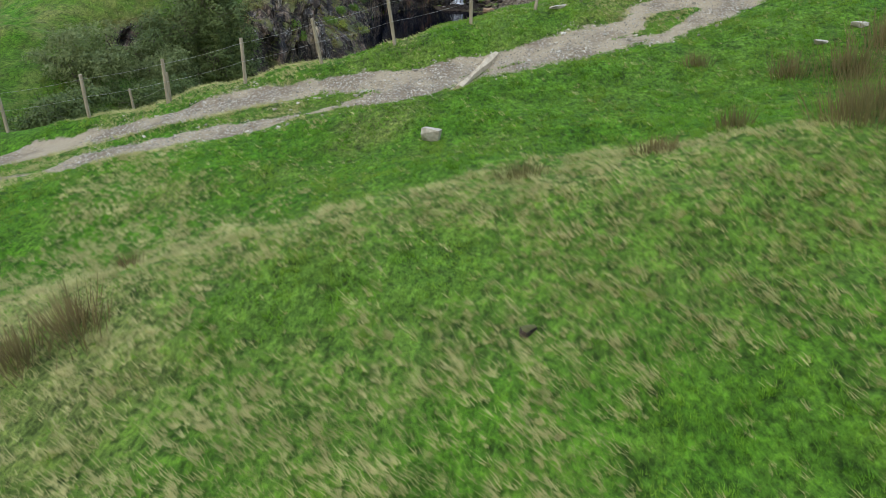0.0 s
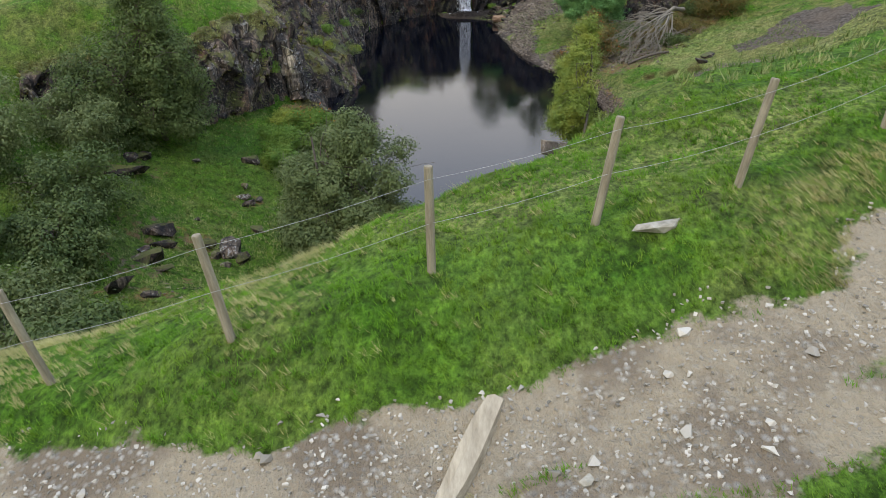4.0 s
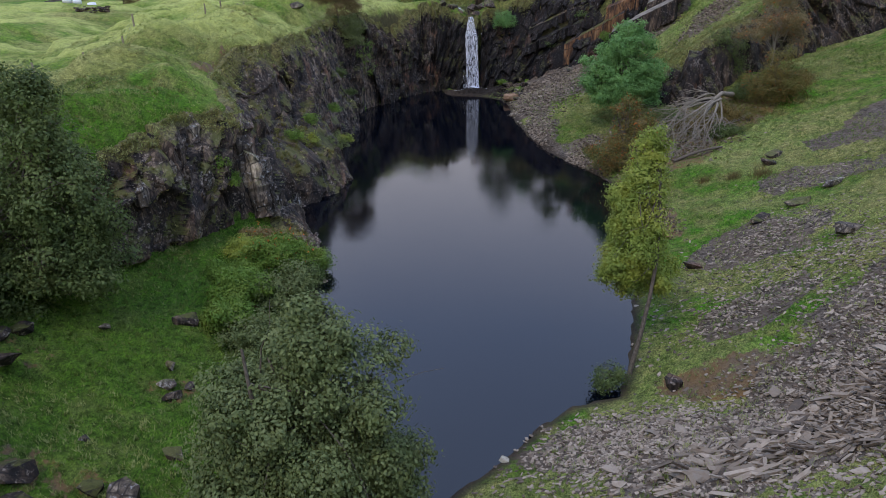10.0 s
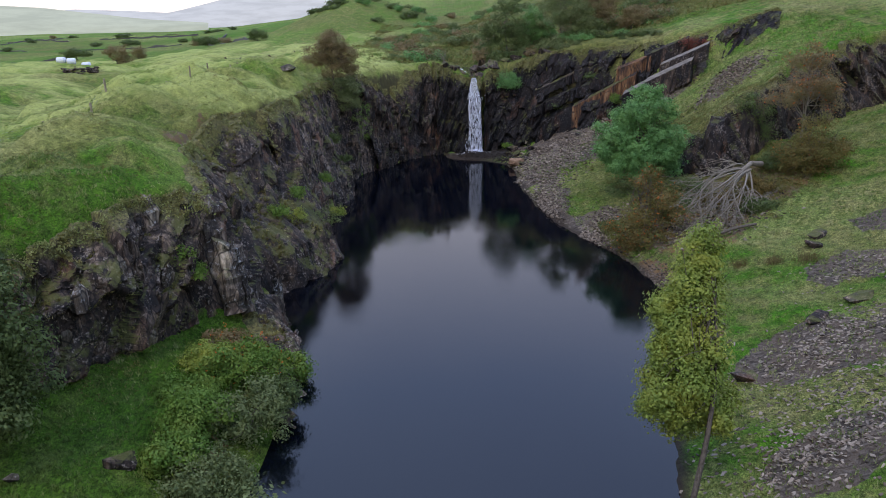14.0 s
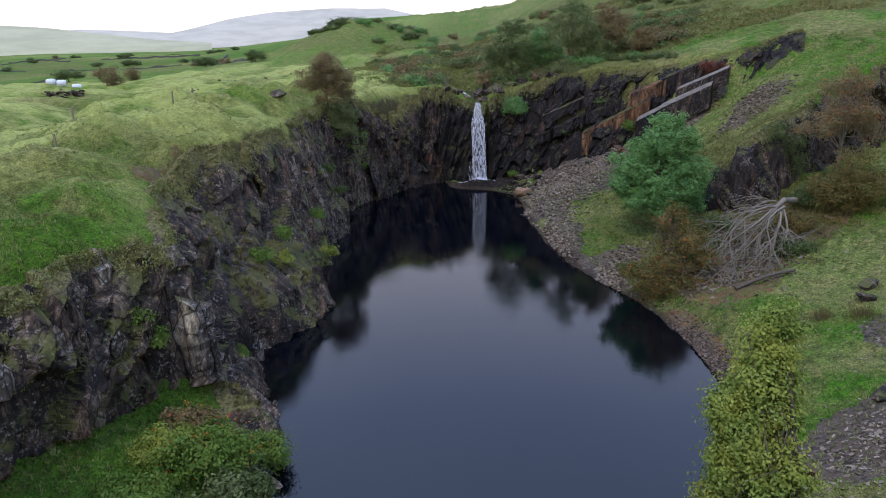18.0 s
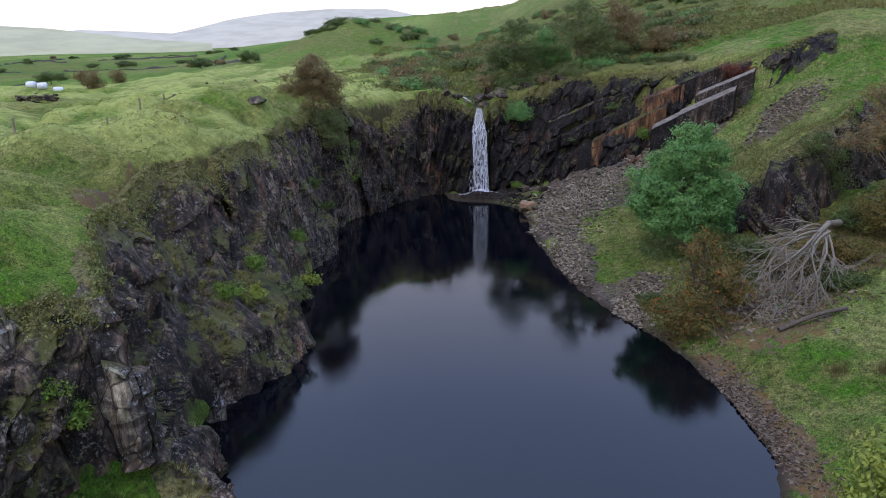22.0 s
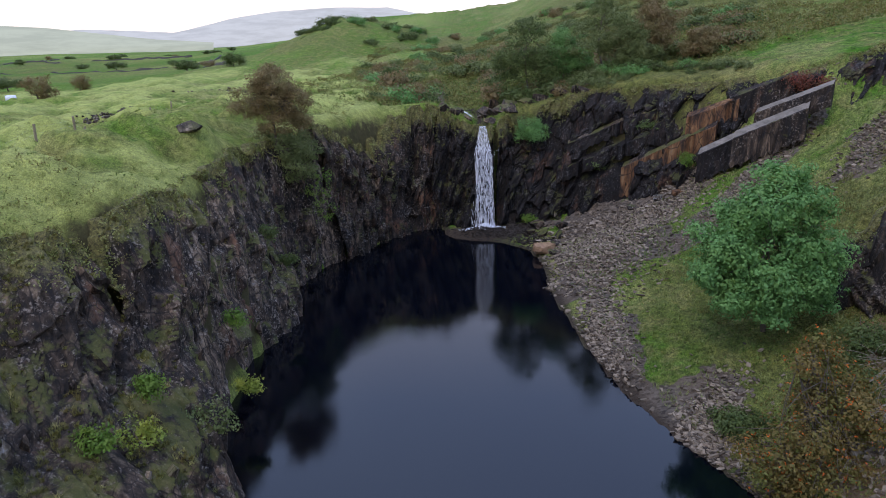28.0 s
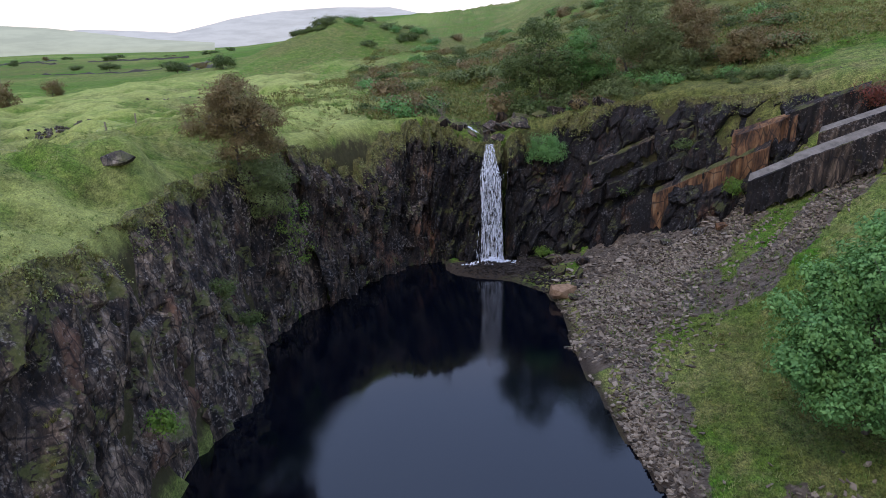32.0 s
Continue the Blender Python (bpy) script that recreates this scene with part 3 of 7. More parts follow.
def solve_land():
    """A smooth sheet through the plan's lines (a relaxed net, from coarse to fine)."""
    guess = None
    for step in (8, 4, 2, 1):
        nx, ny = (X1 - X0) // step + 1, (Y1 - Y0) // step + 1
        gx, gy = np.meshgrid(X0 + step * np.arange(nx), Y0 + step * np.arange(ny), indexing="ij")
        if guess is None:
            z = far_land(gx, gy)
        else:
            z = np.empty((nx, ny))
            ix, iy = np.arange(nx) / 2, np.arange(ny) / 2
            i0, j0 = np.minimum(ix.astype(int), guess.shape[0] - 2), np.minimum(iy.astype(int), guess.shape[1] - 2)
            u, v = (ix - i0)[:, None], (iy - j0)[None, :]
            z = (guess[i0][:, j0] * (1 - u) * (1 - v) + guess[i0 + 1][:, j0] * u * (1 - v) + guess[i0][:, j0 + 1] * (1 - u) * v + guess[i0 + 1][:, j0 + 1] * u * v)
        total, count = np.zeros((nx, ny)), np.zeros((nx, ny))
        for line in [[(a, b, 0.0) for a, b in SHORE + SHORE[:1]]] + LINES:
            for p, q in zip(line, line[1:]):
                n = max(2, int(math.dist(p[:2], q[:2]) / 0.5))
                for k in range(n + 1):
                    f = k / n
                    i = round((p[0] + (q[0] - p[0]) * f - X0) / step)
                    j = round((p[1] + (q[1] - p[1]) * f - Y0) / step)
                    if 0 <= i < nx and 0 <= j < ny:
                        total[i, j] += p[2] + (q[2] - p[2]) * f
                        count[i, j] += 1
        fixed = count > 0
        value = total / np.maximum(count, 1)
        edge = far_land(gx, gy)
        for _ in range(260):
            z[fixed] = value[fixed]
            z[0], z[-1], z[:, 0], z[:, -1] = edge[0], edge[-1], edge[:, 0], edge[:, -1]
            z[1:-1, 1:-1] = 0.25 * (z[:-2, 1:-1] + z[2:, 1:-1] + z[1:-1, :-2] + z[1:-1, 2:])
        z[fixed] = 0.5 * z[fixed] + 0.5 * value[fixed]
        guess = z
    return guess


LAND = solve_land()


def sample(grid, x, y):
    fx, fy = np.clip((x - X0), 0, X1 - X0 - 1e-6), np.clip((y - Y0), 0, Y1 - Y0 - 1e-6)
    i, j = fx.astype(int), fy.astype(int)
    u, v = fx - i, fy - j
    return grid[i, j] * (1 - u) * (1 - v) + grid[i + 1, j] * u * (1 - v) + grid[i, j + 1] * (1 - u) * v + grid[i + 1, j + 1] * u * v


def to_line(x, y, line, closed=False):
    """The distance to a line in plan."""
    best = np.full(np.shape(x), 1e9)
    pts = list(line) + ([line[0]] if closed else [])
    for p, q in zip(pts, pts[1:]):
        dx, dy = q[0] - p[0], q[1] - p[1]
        t = np.clip(((x - p[0]) * dx + (y - p[1]) * dy) / (dx * dx + dy * dy), 0, 1)
        best = np.minimum(best, np.hypot(x - p[0] - t * dx, y - p[1] - t * dy))
    return best


def inside(x, y, line):
    hit = np.zeros(np.shape(x), bool)
    for p, q in zip(line, line[1:] + line[:1]):
        if p[1] != q[1]:
            cross = (p[1] > y) != (q[1] > y)
            hit ^= cross & (x < (q[0] - p[0]) * (y - p[1]) / (q[1] - p[1]) + p[0])
    return hit


# value noise on a lattice, for all vertices at once
LATTICE = np.random.RandomState(7).rand(256, 256)


def wave(x, y, size, seed=0):
    x, y = x / size + seed * 17.3, y / size + seed * 31.7
    i, j = np.floor(x).astype(int), np.floor(y).astype(int)
    u, v = x - i, y - j
    u, v = u * u * (3 - 2 * u), v * v * (3 - 2 * v)
    g = lambda a, b: LATTICE[a % 256, b % 256]
    return g(i, j) * (1 - u) * (1 - v) + g(i + 1, j) * u * (1 - v) + g(i, j + 1) * (1 - u) * v + g(i + 1, j + 1) * u * v - 0.5


def rough_noise(x, y, size, seed=0, octaves=4):
    return sum(wave(x, y, size / 2 ** k, seed + k) * 0.55 ** k for k in range(octaves))


TRACK = [(-60, 15), (-30, 20.3), (-14, 23.0), (-9.5, 23.6), (-6.3, 23.75), (-3.7, 23.7), (-1.4, 23.4), (0.7, 23.6), (2.6, 24.0), (4.6, 24.2), (6.7, 25.0), (7.4, 25.9), (8.3, 26.4), (10.1, 27.1), (11.7, 27.7), (20, 31), (30, 36)]
TRACK_FORK = [(-20, 19.9), (-14, 20.6), (-8.3, 21.1), (-5.3, 21.3), (-3.3, 21.75), (-1.1, 21.9), (0.5, 22.5), (3.7, 23.3), (7.6, 24.0), (9.4, 25.3), (10.8, 26.4), (12.2, 27.6), (22, 31.6)]
BECK = [(3.8, 181), (3.2, 186), (1.5, 193), (0.5, 200), (3, 214), (1, 232)]


def ground_height(x, y):
    x, y = np.asarray(x, float), np.asarray(y, float)
    near = (x > X0) & (x < X1) & (y > Y0) & (y < Y1)
    z = np.where(near, sample(LAND, x, y), far_land(x, y))
    margin = np.minimum(np.minimum(x - X0, X1 - x), np.minimum(y - Y0, Y1 - y))
    d = to_line(x, y, SHORE, True)
    wet = inside(x, y, SHORE)
    track = np.minimum(to_line(x, y, TRACK), to_line(x, y, TRACK_FORK))
    calm = soft_step(0.2, 5, d) * (1 - 0.8 * soft_step(2.2, 0.8, track))
    z = z + calm * ((1.1 + 1.1 * (x < -22) * soft_step(98, 108, y)) * rough_noise(x, y, 14, 1) * soft_step(0, 20, np.abs(margin)) + (0.4 + 0.5 * soft_step(186, 200, y) + 0.4 * (x < -14) * (y > 45)) * rough_noise(x, y, 4.0, 5) + soft_step(186, 205, y) * soft_step(-40, 0, x) * 2.2 * rough_noise(x, y, 17, 13) + 0.12 * rough_noise(x, y, 1.1, 9))
    far = soft_step(150, 900, np.hypot(x, y - 100))
    z = z + far * 9 * rough_noise(x, y, 160, 3) * soft_step(3500, 900, np.hypot(x, y))
    # the turf bank above the track
    bank = to_line(x, y, [(-12, 10.2), (-5.9, 11.0), (-1, 12.3), (5.7, 12.5), (14, 12.6)])
    behind = y > np.interp(x, [-12, -5.9, -1, 5.7, 14], [10.2, 11.0, 12.3, 12.5, 12.6])
    z = z + 0.42 * np.where(behind, soft_step(2.0, 0.0, bank), soft_step(3.6, 0.0, bank)) * (y < 20)
    bank_area = calm * soft_step(-19, -24, x) * soft_step(97, 104, y) * soft_step(330, 200, y)
    z = z + bank_area * (0.8 * soft_step(-0.05, 0.07, rough_noise(x, y, 20, 19, 3)) + 0.6 * soft_step(-0.04, 0.06, rough_noise(x, y, 11, 27, 3)) - 0.9)
    # mounds along the pasture's edge
    bumps = 0.5 * rough_noise(x, y, 6, 17)
    for mx, my, mr, mh in ((-25, 148, 5.5, 1.7), (-31, 141, 6.5, 1.6), (-28.5, 129, 6, 1.5), (-35, 124, 6, 1.0), (-33, 111, 6.5, 1.3), (-26.5, 101, 4.5, 0.9), (-40, 133, 7, -1.2), (-30, 156, 6, 1.4), (-44, 150, 9, 1.6), (-24, 172, 6, 1.2), (-52, 165, 10, 1.8), (-36, 183, 8, 1.6), (-31, 98, 5, 0.7)):
        q = np.hypot(x - mx, y - my) / mr
        z = z + calm * 1.3 * mh * soft_step(1.0, 0.25, q + bumps)
    # worn tracks lie a little lower than the turf
    z = z - 0.16 * soft_step(1.6, 0.7, track) * (y < 40)
    # the hollow behind the falls
    z = np.where((x > -3.4) & (x < 6.8) & (y > 175.5) & (y < 181.2), np.minimum(z, 0.45 + 0.3 * rough_noise(x, y, 1.5, 3)), z)
    z = np.where(wet, np.minimum(-0.04 - 0.28 * np.minimum(d, 9), z), z)
    # pond banks never dip under the water outside the shore
    z = np.where(~wet & (d < 12) & (z < 0.05), 0.05 + 0.02 * d, z)
    return z


def height_at(x, y):
    return float(ground_height(np.array([x]), np.array([y]))[0])


def raw_mesh(name, verts, faces, material=None, smooth=False):
    """A mesh from arrays; faces all of one size."""
    me = bpy.data.meshes.new(name)
    verts, faces = np.asarray(verts, np.float32), np.asarray(faces, np.int32)
    n, k = faces.shape
    me.vertices.add(len(verts))
    me.vertices.foreach_set("co", verts.ravel())
    me.loops.add(n * k)
    me.loops.foreach_set("vertex_index", faces.ravel())
    me.polygons.add(n)
    me.polygons.foreach_set("loop_start", np.arange(0, n * k, k, dtype=np.int32))
    me.polygons.foreach_set("loop_total", np.full(n, k, np.int32))
    me.polygons.foreach_set("use_smooth", np.full(n, smooth))
    if material:
        me.materials.append(material)
    me.update(calc_edges=True)
    return me


def grid_faces(nx, ny):
    i, j = np.meshgrid(np.arange(nx - 1), np.arange(ny - 1), indexing="ij")
    a = (i * ny + j).ravel()
    return np.stack([a, a + ny, a + ny + 1, a + 1], 1)


def stretched(lo, hi, step, far, grow):
    """Even steps between lo and hi, growing steps out to far on both sides."""
    mid = np.arange(lo, hi + step / 2, step)
    out, s = [], step
    edge = hi
    while edge < far:
        s *= grow
        edge += s
        out.append(edge)
    out = np.array(out)
    return np.concatenate([(lo - (out - hi))[::-1], mid, out])


gx_axis = stretched(-50, 62, 0.5, 4300, 1.07)
mid_y, back_y = np.concatenate([np.arange(2, 36, 0.35), np.arange(36, 212, 0.55)]), [212.0]
while back_y[-1] < 4400:
    back_y.append(back_y[-1] + 0.07 * (back_y[-1] - 204))
gy_axis = np.concatenate([2 - np.cumsum(0.5 * 1.13 ** np.arange(58))[::-1], mid_y, back_y])
GX, GY = np.meshgrid(gx_axis, gy_axis, indexing="ij")
gxf, gyf = GX.ravel(), GY.ravel()
gzf = ground_height(gxf, gyf)
ground = tagged(new("ground", raw_mesh("ground", np.stack([gxf, gyf, gzf], 1), grid_faces(len(gx_axis), len(gy_axis)), MAT_GROUND, True)),
                "rough grassy hillside with tracks, slate waste and moor", "ground", kind="structure")


def zones():
    """Soil types of the ground: track gravel, slate waste, bare earth; lush grass, straw grass, wet stone; turf toned
    by shade, pale turf, moor.
    """
    x, y, z = gxf, gyf, gzf
    near = (np.abs(x) < 90) & (y < 260)
    d = to_line(x, y, SHORE, True)
    n1, n2 = rough_noise(x, y, 9, 21), rough_noise(x, y, 3, 25)
    track = np.maximum(soft_step(1.15, 0.45, to_line(x, y, TRACK) + 0.9 * n2), 0.95 * soft_step(0.8 + 0.3 * (x > 0), 0.2, to_line(x, y, TRACK_FORK) + 0.9 * n2))
    track *= (y < 45)
    blob = lambda cx, cy, rx, ry, turn=0.0: soft_step(1.25, 0.75, np.hypot(((x - cx) * math.cos(turn) + (y - cy) * math.sin(turn)) / rx, (-(x - cx) * math.sin(turn) + (y - cy) * math.cos(turn)) / ry) + 0.7 * n1 + 0.5 * n2)
    scree = np.maximum.reduce([
        blob(18, 66.5, 12, 4.5, 0.45), blob(30, 76, 10, 4, 0.5), blob(9, 68, 5, 3), blob(26.5, 92, 7, 3.2, 0.35), blob(20, 79, 6, 2.4, 0.4), blob(36, 104, 6, 3),
        blob(16.5, 162, 6, 13, -0.25), blob(22, 166, 8, 5, 0.35), blob(13.5, 140, 2.3, 14, -0.1), blob(17, 128, 2.6, 6, -0.5), blob(5, 175.5, 7, 2.6),
        blob(33, 160, 9, 2.2, 0.5), blob(41, 152, 6, 3, 0.6), 0.75 * blob(4, 50.5, 2.2, 2), 0.7 * blob(-12.5, 55.5, 2.5, 1.2), blob(46, 112, 7, 4.5)])
    scree = np.where(near, scree, 0)
    earth = np.where(near, np.maximum.reduce([0.7 * blob(6.2, 39.4, 3.0, 1.7, 0.95), 0.8 * blob(9.5, 45.3, 2.0, 1.3, 0.3), 0.55 * blob(4, 56.5, 7, 2), 0.6 * blob(27, 121, 7, 6), 0.65 * blob(33, 128, 7, 7), 0.62 * blob(-26.2, 116.5, 2.6, 4.0), 0.9 * blob(20.4, 108, 1.7, 9, 0.05), 0.42 * blob(-19.5, 63.5, 4.5, 1.6), 0.42 * blob(-16.8, 73, 2.6, 1.5), 0.5 * blob(-15.5, 82, 2.6, 2.2), 0.42 * blob(-20.5, 57.5, 3.5, 1.5), 0.42 * blob(-19, 54, 3.5, 1.2), 0.42 * blob(-25.8, 72, 3, 2), 0.6 * blob(38, 131, 6, 3), 0.7 * blob(16.5, 72, 5, 3)]), 0)
    straw = np.where(near, np.maximum.reduce([
        soft_step(3.6, 0.3, to_line(x, y, [(-9, 10.4), (-5.9, 11.0), (-1, 12.2), (5.7, 12.4), (14, 12.5)]) + n2), 0.8 * soft_step(4.0, 0.4, to_line(x, y, [(-2, 10.2), (5, 10.8), (12, 11.4)]) + n1),
        0.9 * soft_step(1.2, 0.2, to_line(x, y, [(-14, 26.8), (1, 28.2), (6, 29.6), (20, 34)]) + n2), 0.45 * (y < 36) * soft_step(-0.1, 0.3, n1)]), 0.0)
    pasture = soft_step(2, -14, x - 0.03 * (y - 180) + 6 * n1) * soft_step(96, 104, y) * (1 - 0.8 * soft_step(290, 360, y))
    straw = np.maximum(straw, 0.8 * pasture * near * soft_step(0.0, 0.35, n1 + 0.4 * n2))
    straw = np.maximum(straw, np.where((y > 185) & (x > -10), 0.5 * soft_step(-0.05, 0.3, rough_noise(x, y, 40, 31)), 0))
    straw = np.maximum(straw, np.where((y < 185) & (y > 55) & (x > 8), 0.6 * soft_step(-0.15, 0.3, n1), 0))
    straw = np.maximum(straw, np.where((y > 36) & (y < 66) & (x > -8), 0.35 + 0.5 * soft_step(-0.2, 0.2, n1), 0))
    lush = np.where((x < -14) & (y > 45) & (y < 98), 0.25, 0.0) + np.where((y < 36), (0.45 + 0.55 * soft_step(-0.25, 0.12, rough_noise(x, y, 6, 41))), 0)
    lush = np.maximum(lush, 0.8 * soft_step(-60, -160, x) * soft_step(230, 330, y) * soft_step(-0.1, 0.2, rough_noise(x, y, 150, 51)))
    wet = soft_step(1.1, 0.1, d) * near * (x > -10)
    wet = np.maximum(wet, near * soft_step(1.0, 0.5, to_line(x, y, BECK[:3])))
    wet = np.maximum(wet, 0.9 * soft_step(1.2, 0.7, np.hypot((x - 4.5) / 6.5, (y - 175.5) / 4.0)))
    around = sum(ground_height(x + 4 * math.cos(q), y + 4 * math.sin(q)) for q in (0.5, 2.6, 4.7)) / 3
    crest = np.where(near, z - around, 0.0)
    # dark green of the left slope, with the pit's shade put into it
    shaded_green = np.where((x < -10) & (y > 38) & (y < 97) & (z < 12), 0.9, 0.0)
    # paler on the swells; far fields are paled too, standing in for haze
    pale_turf = np.maximum(pasture * soft_step(420, 240, y) * (0.35 + 0.65 * soft_step(-0.15, 0.2, rough_noise(x, y, 14, 1))), 0.3 * soft_step(200, 300, np.hypot(x, y)) * soft_step(10, -90, x) * soft_step(-0.2, 0.15, rough_noise(x, y, 120, 35)))
    moor = (1 - pasture) * soft_step(178, 188, y) * soft_step(1600, 500, y) * (0.45 + 0.55 * soft_step(-0.1, 0.15, rough_noise(x, y, 22, 37)))
    moor = np.maximum(moor, np.maximum(0.9 * blob(29, 131, 12, 9), np.maximum(0.8 * blob(36, 147, 12, 6, 0.5), 0.7 * blob(22, 145, 6, 12))) * near)
    # crests kept pale, hollows made darker green: relief shading put into the colour
    pale_turf = np.where(near, pale_turf * (0.42 + 0.58 * soft_step(-0.3, 0.25, crest)), pale_turf)
    shaded_green = np.maximum(shaded_green, 0.3 * pasture * near * soft_step(0.0, -0.45, crest))
    rim = to_line(x, y, [(-38, 82), (-27, 92), (-24.5, 101), (-28, 113), (-30, 119.5), (-25, 127), (-22.5, 137)])
    moor = np.maximum(moor, 0.1 * near * (x < -19.5) * (z > 10.5) * soft_step(9, 3, rim + 7 * n1))
    moor = np.maximum(moor, 0.3 * near * (x < -14) * (z > 12) * soft_step(3.0, 0.8, to_line(x, y, LINES[21]) + 2 * n2))
    moor = np.maximum(moor, 0.95 * near * (x > 5) * (z > 16.6) * (y > 166) * soft_step(34, 30, x - 0.6 * (y - 172)))
    one = np.ones_like(x)
    for name, cols in (("zone_a", (track, scree, earth)), ("zone_b", (lush, straw, wet)), ("zone_c", (shaded_green, pale_turf, moor))):
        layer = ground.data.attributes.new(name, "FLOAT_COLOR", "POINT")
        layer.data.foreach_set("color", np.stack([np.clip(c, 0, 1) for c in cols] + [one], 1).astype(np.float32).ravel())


zones()

# ---- the pond ----
bm = bmesh.new()
bm.faces.new([bm.verts.new((x, y, 0)) for x, y in ((-30, 58), (30, 58), (30, 183), (-30, 183))])
pond_mesh = bpy.data.meshes.new("pond_water")
bm.to_mesh(pond_mesh)
bm.free()
pond_mesh.materials.append(MAT_WATER)
tagged(new("pond_water", pond_mesh), "still dark pond water reflecting the grey sky", "water", kind="structure")

# ---- helpers for things and their parts ----
def thing(name, place, label, category, group="", kind=""):
    ob = new(name)
    ob.location = place
    ob.empty_display_size = 0.5
    return tagged(ob, label, category, group, kind)


def child(name, mesh, parent, label="", place=(0, 0, 0), kind=""):
    """A mesh as one part under a thing; its vertices are in the thing's own axes."""
    ob = new(name, mesh)
    ob.parent = parent
    ob.location = place
    return tagged(ob, label, kind=kind)


def part(name, bm, material, parent, label=""):
    me = bpy.data.meshes.new(name)
    bm.to_mesh(me)
    bm.free()
    me.materials.append(material)
    return child(name, me, parent, label)


def tubes(paths, sides=6):
    """Tapered tubes along paths of (x, y, z, radius): arrays of vertices and quads."""
    vs, fs, base = [], [], 0
    for path in paths:
        p = np.array(path, float)
        c, r = p[:, :3], p[:, 3]
        d = np.gradient(c, axis=0)
        d /= np.linalg.norm(d, axis=1)[:, None] + 1e-9
        ref = np.where(np.abs(d[:, 2:3]) > 0.9, np.array([[1.0, 0, 0]]), np.array([[0, 0, 1.0]]))
        a = np.cross(d, ref)
        a /= np.linalg.norm(a, axis=1)[:, None] + 1e-9
        b = np.cross(d, a)
        ang = np.arange(sides) * 2 * math.pi / sides
        ring = c[:, None] + r[:, None, None] * (a[:, None] * np.cos(ang)[None, :, None] + b[:, None] * np.sin(ang)[None, :, None])
        vs.append(ring.reshape(-1, 3))
        n = len(p)
        i, j = np.meshgrid(np.arange(n - 1), np.arange(sides), indexing="ij")
        fs.append(np.stack([base + i * sides + j, base + i * sides + (j + 1) % sides, base + (i + 1) * sides + (j + 1) % sides, base + (i + 1) * sides + j], -1).reshape(-1, 4))
        base += n * sides
    return np.concatenate(vs), np.concatenate(fs)


def boulder_mesh(name, size, rng, points=16, material=None, flat=0.0, rounds=1, rough=0.06):
    """An angular block: the hull of random points, split and roughened."""
    bm = bmesh.new()
    for _ in range(points):
        p = Vector(rng.normal(size=3)).normalized() * (0.75 + 0.25 * rng.rand())
        p = Vector((max(-0.72, min(0.72, p.x)), max(-0.72, min(0.72, p.y)), max(-0.66, min(0.66 - flat * 0.3, p.z))))
        bm.verts.new((p.x * size[0], p.y * size[1], p.z * size[2]))
    bmesh.ops.convex_hull(bm, input=bm.verts)
    bmesh.ops.delete(bm, geom=[v for v in bm.verts if not v.link_faces], context="VERTS")
    if rounds:
        bmesh.ops.subdivide_edges(bm, edges=bm.edges[:], cuts=rounds, use_grid_fill=True)
        for v in bm.verts:
            v.co += noise.noise_vector(v.co * 2.3 + Vector((size[0] * 7, size[1] * 3, 1))) * rough * min(size)
    bm.normal_update()
    me = bpy.data.meshes.new(name)
    bm.to_mesh(me)
    bm.free()
    if material:
        me.materials.append(material)
    return me


# ---- rock walls ----
def facets(u, w, su, sw, seed, turn=0.0):
    """Irregular joint blocks: a random push, a tilted face and the distance to the next block."""
    ct, st = math.cos(turn), math.sin(turn)
    a, b = (u * ct + w * st) / su, (w * ct - u * st) / sw
    i, j = np.floor(a).astype(int), np.floor(b).astype(int)
    best, second = np.full(a.shape, 9.0), np.full(a.shape, 9.0)
    val, tilt = np.zeros(a.shape), np.zeros(a.shape)
    for di in (-1, 0, 1):
        for dj in (-1, 0, 1):
            ci, cj = i + di, j + dj
            px, py = ci + LATTICE[(ci + seed * 13) % 256, (cj + seed * 7) % 256], cj + LATTICE[(ci + seed * 5 + 91) % 256, (cj + seed * 11 + 37) % 256]
            dist = np.abs(a - px) * 0.8 + np.maximum(np.abs(a - px), np.abs(b - py)) * 0.6 + 0.25 * np.abs(b - py)
            v = LATTICE[(ci * 3 + seed * 29 + 11) % 256, (cj * 5 + seed * 17 + 53) % 256]
            gx = LATTICE[(ci * 7 + seed * 3 + 5) % 256, (cj * 3 + seed * 19 + 71) % 256] - 0.5
            gy = LATTICE[(ci * 5 + seed * 23 + 151) % 256, (cj * 11 + seed * 2 + 13) % 256] - 0.62
            near = dist < best
            second = np.where(near, best, np.minimum(second, dist))
            val = np.where(near, v, val)
            tilt = np.where(near, gx * (a - px) + gy * (b - py), tilt)
            best = np.where(near, dist, best)
    return val - 0.5, tilt, second - best


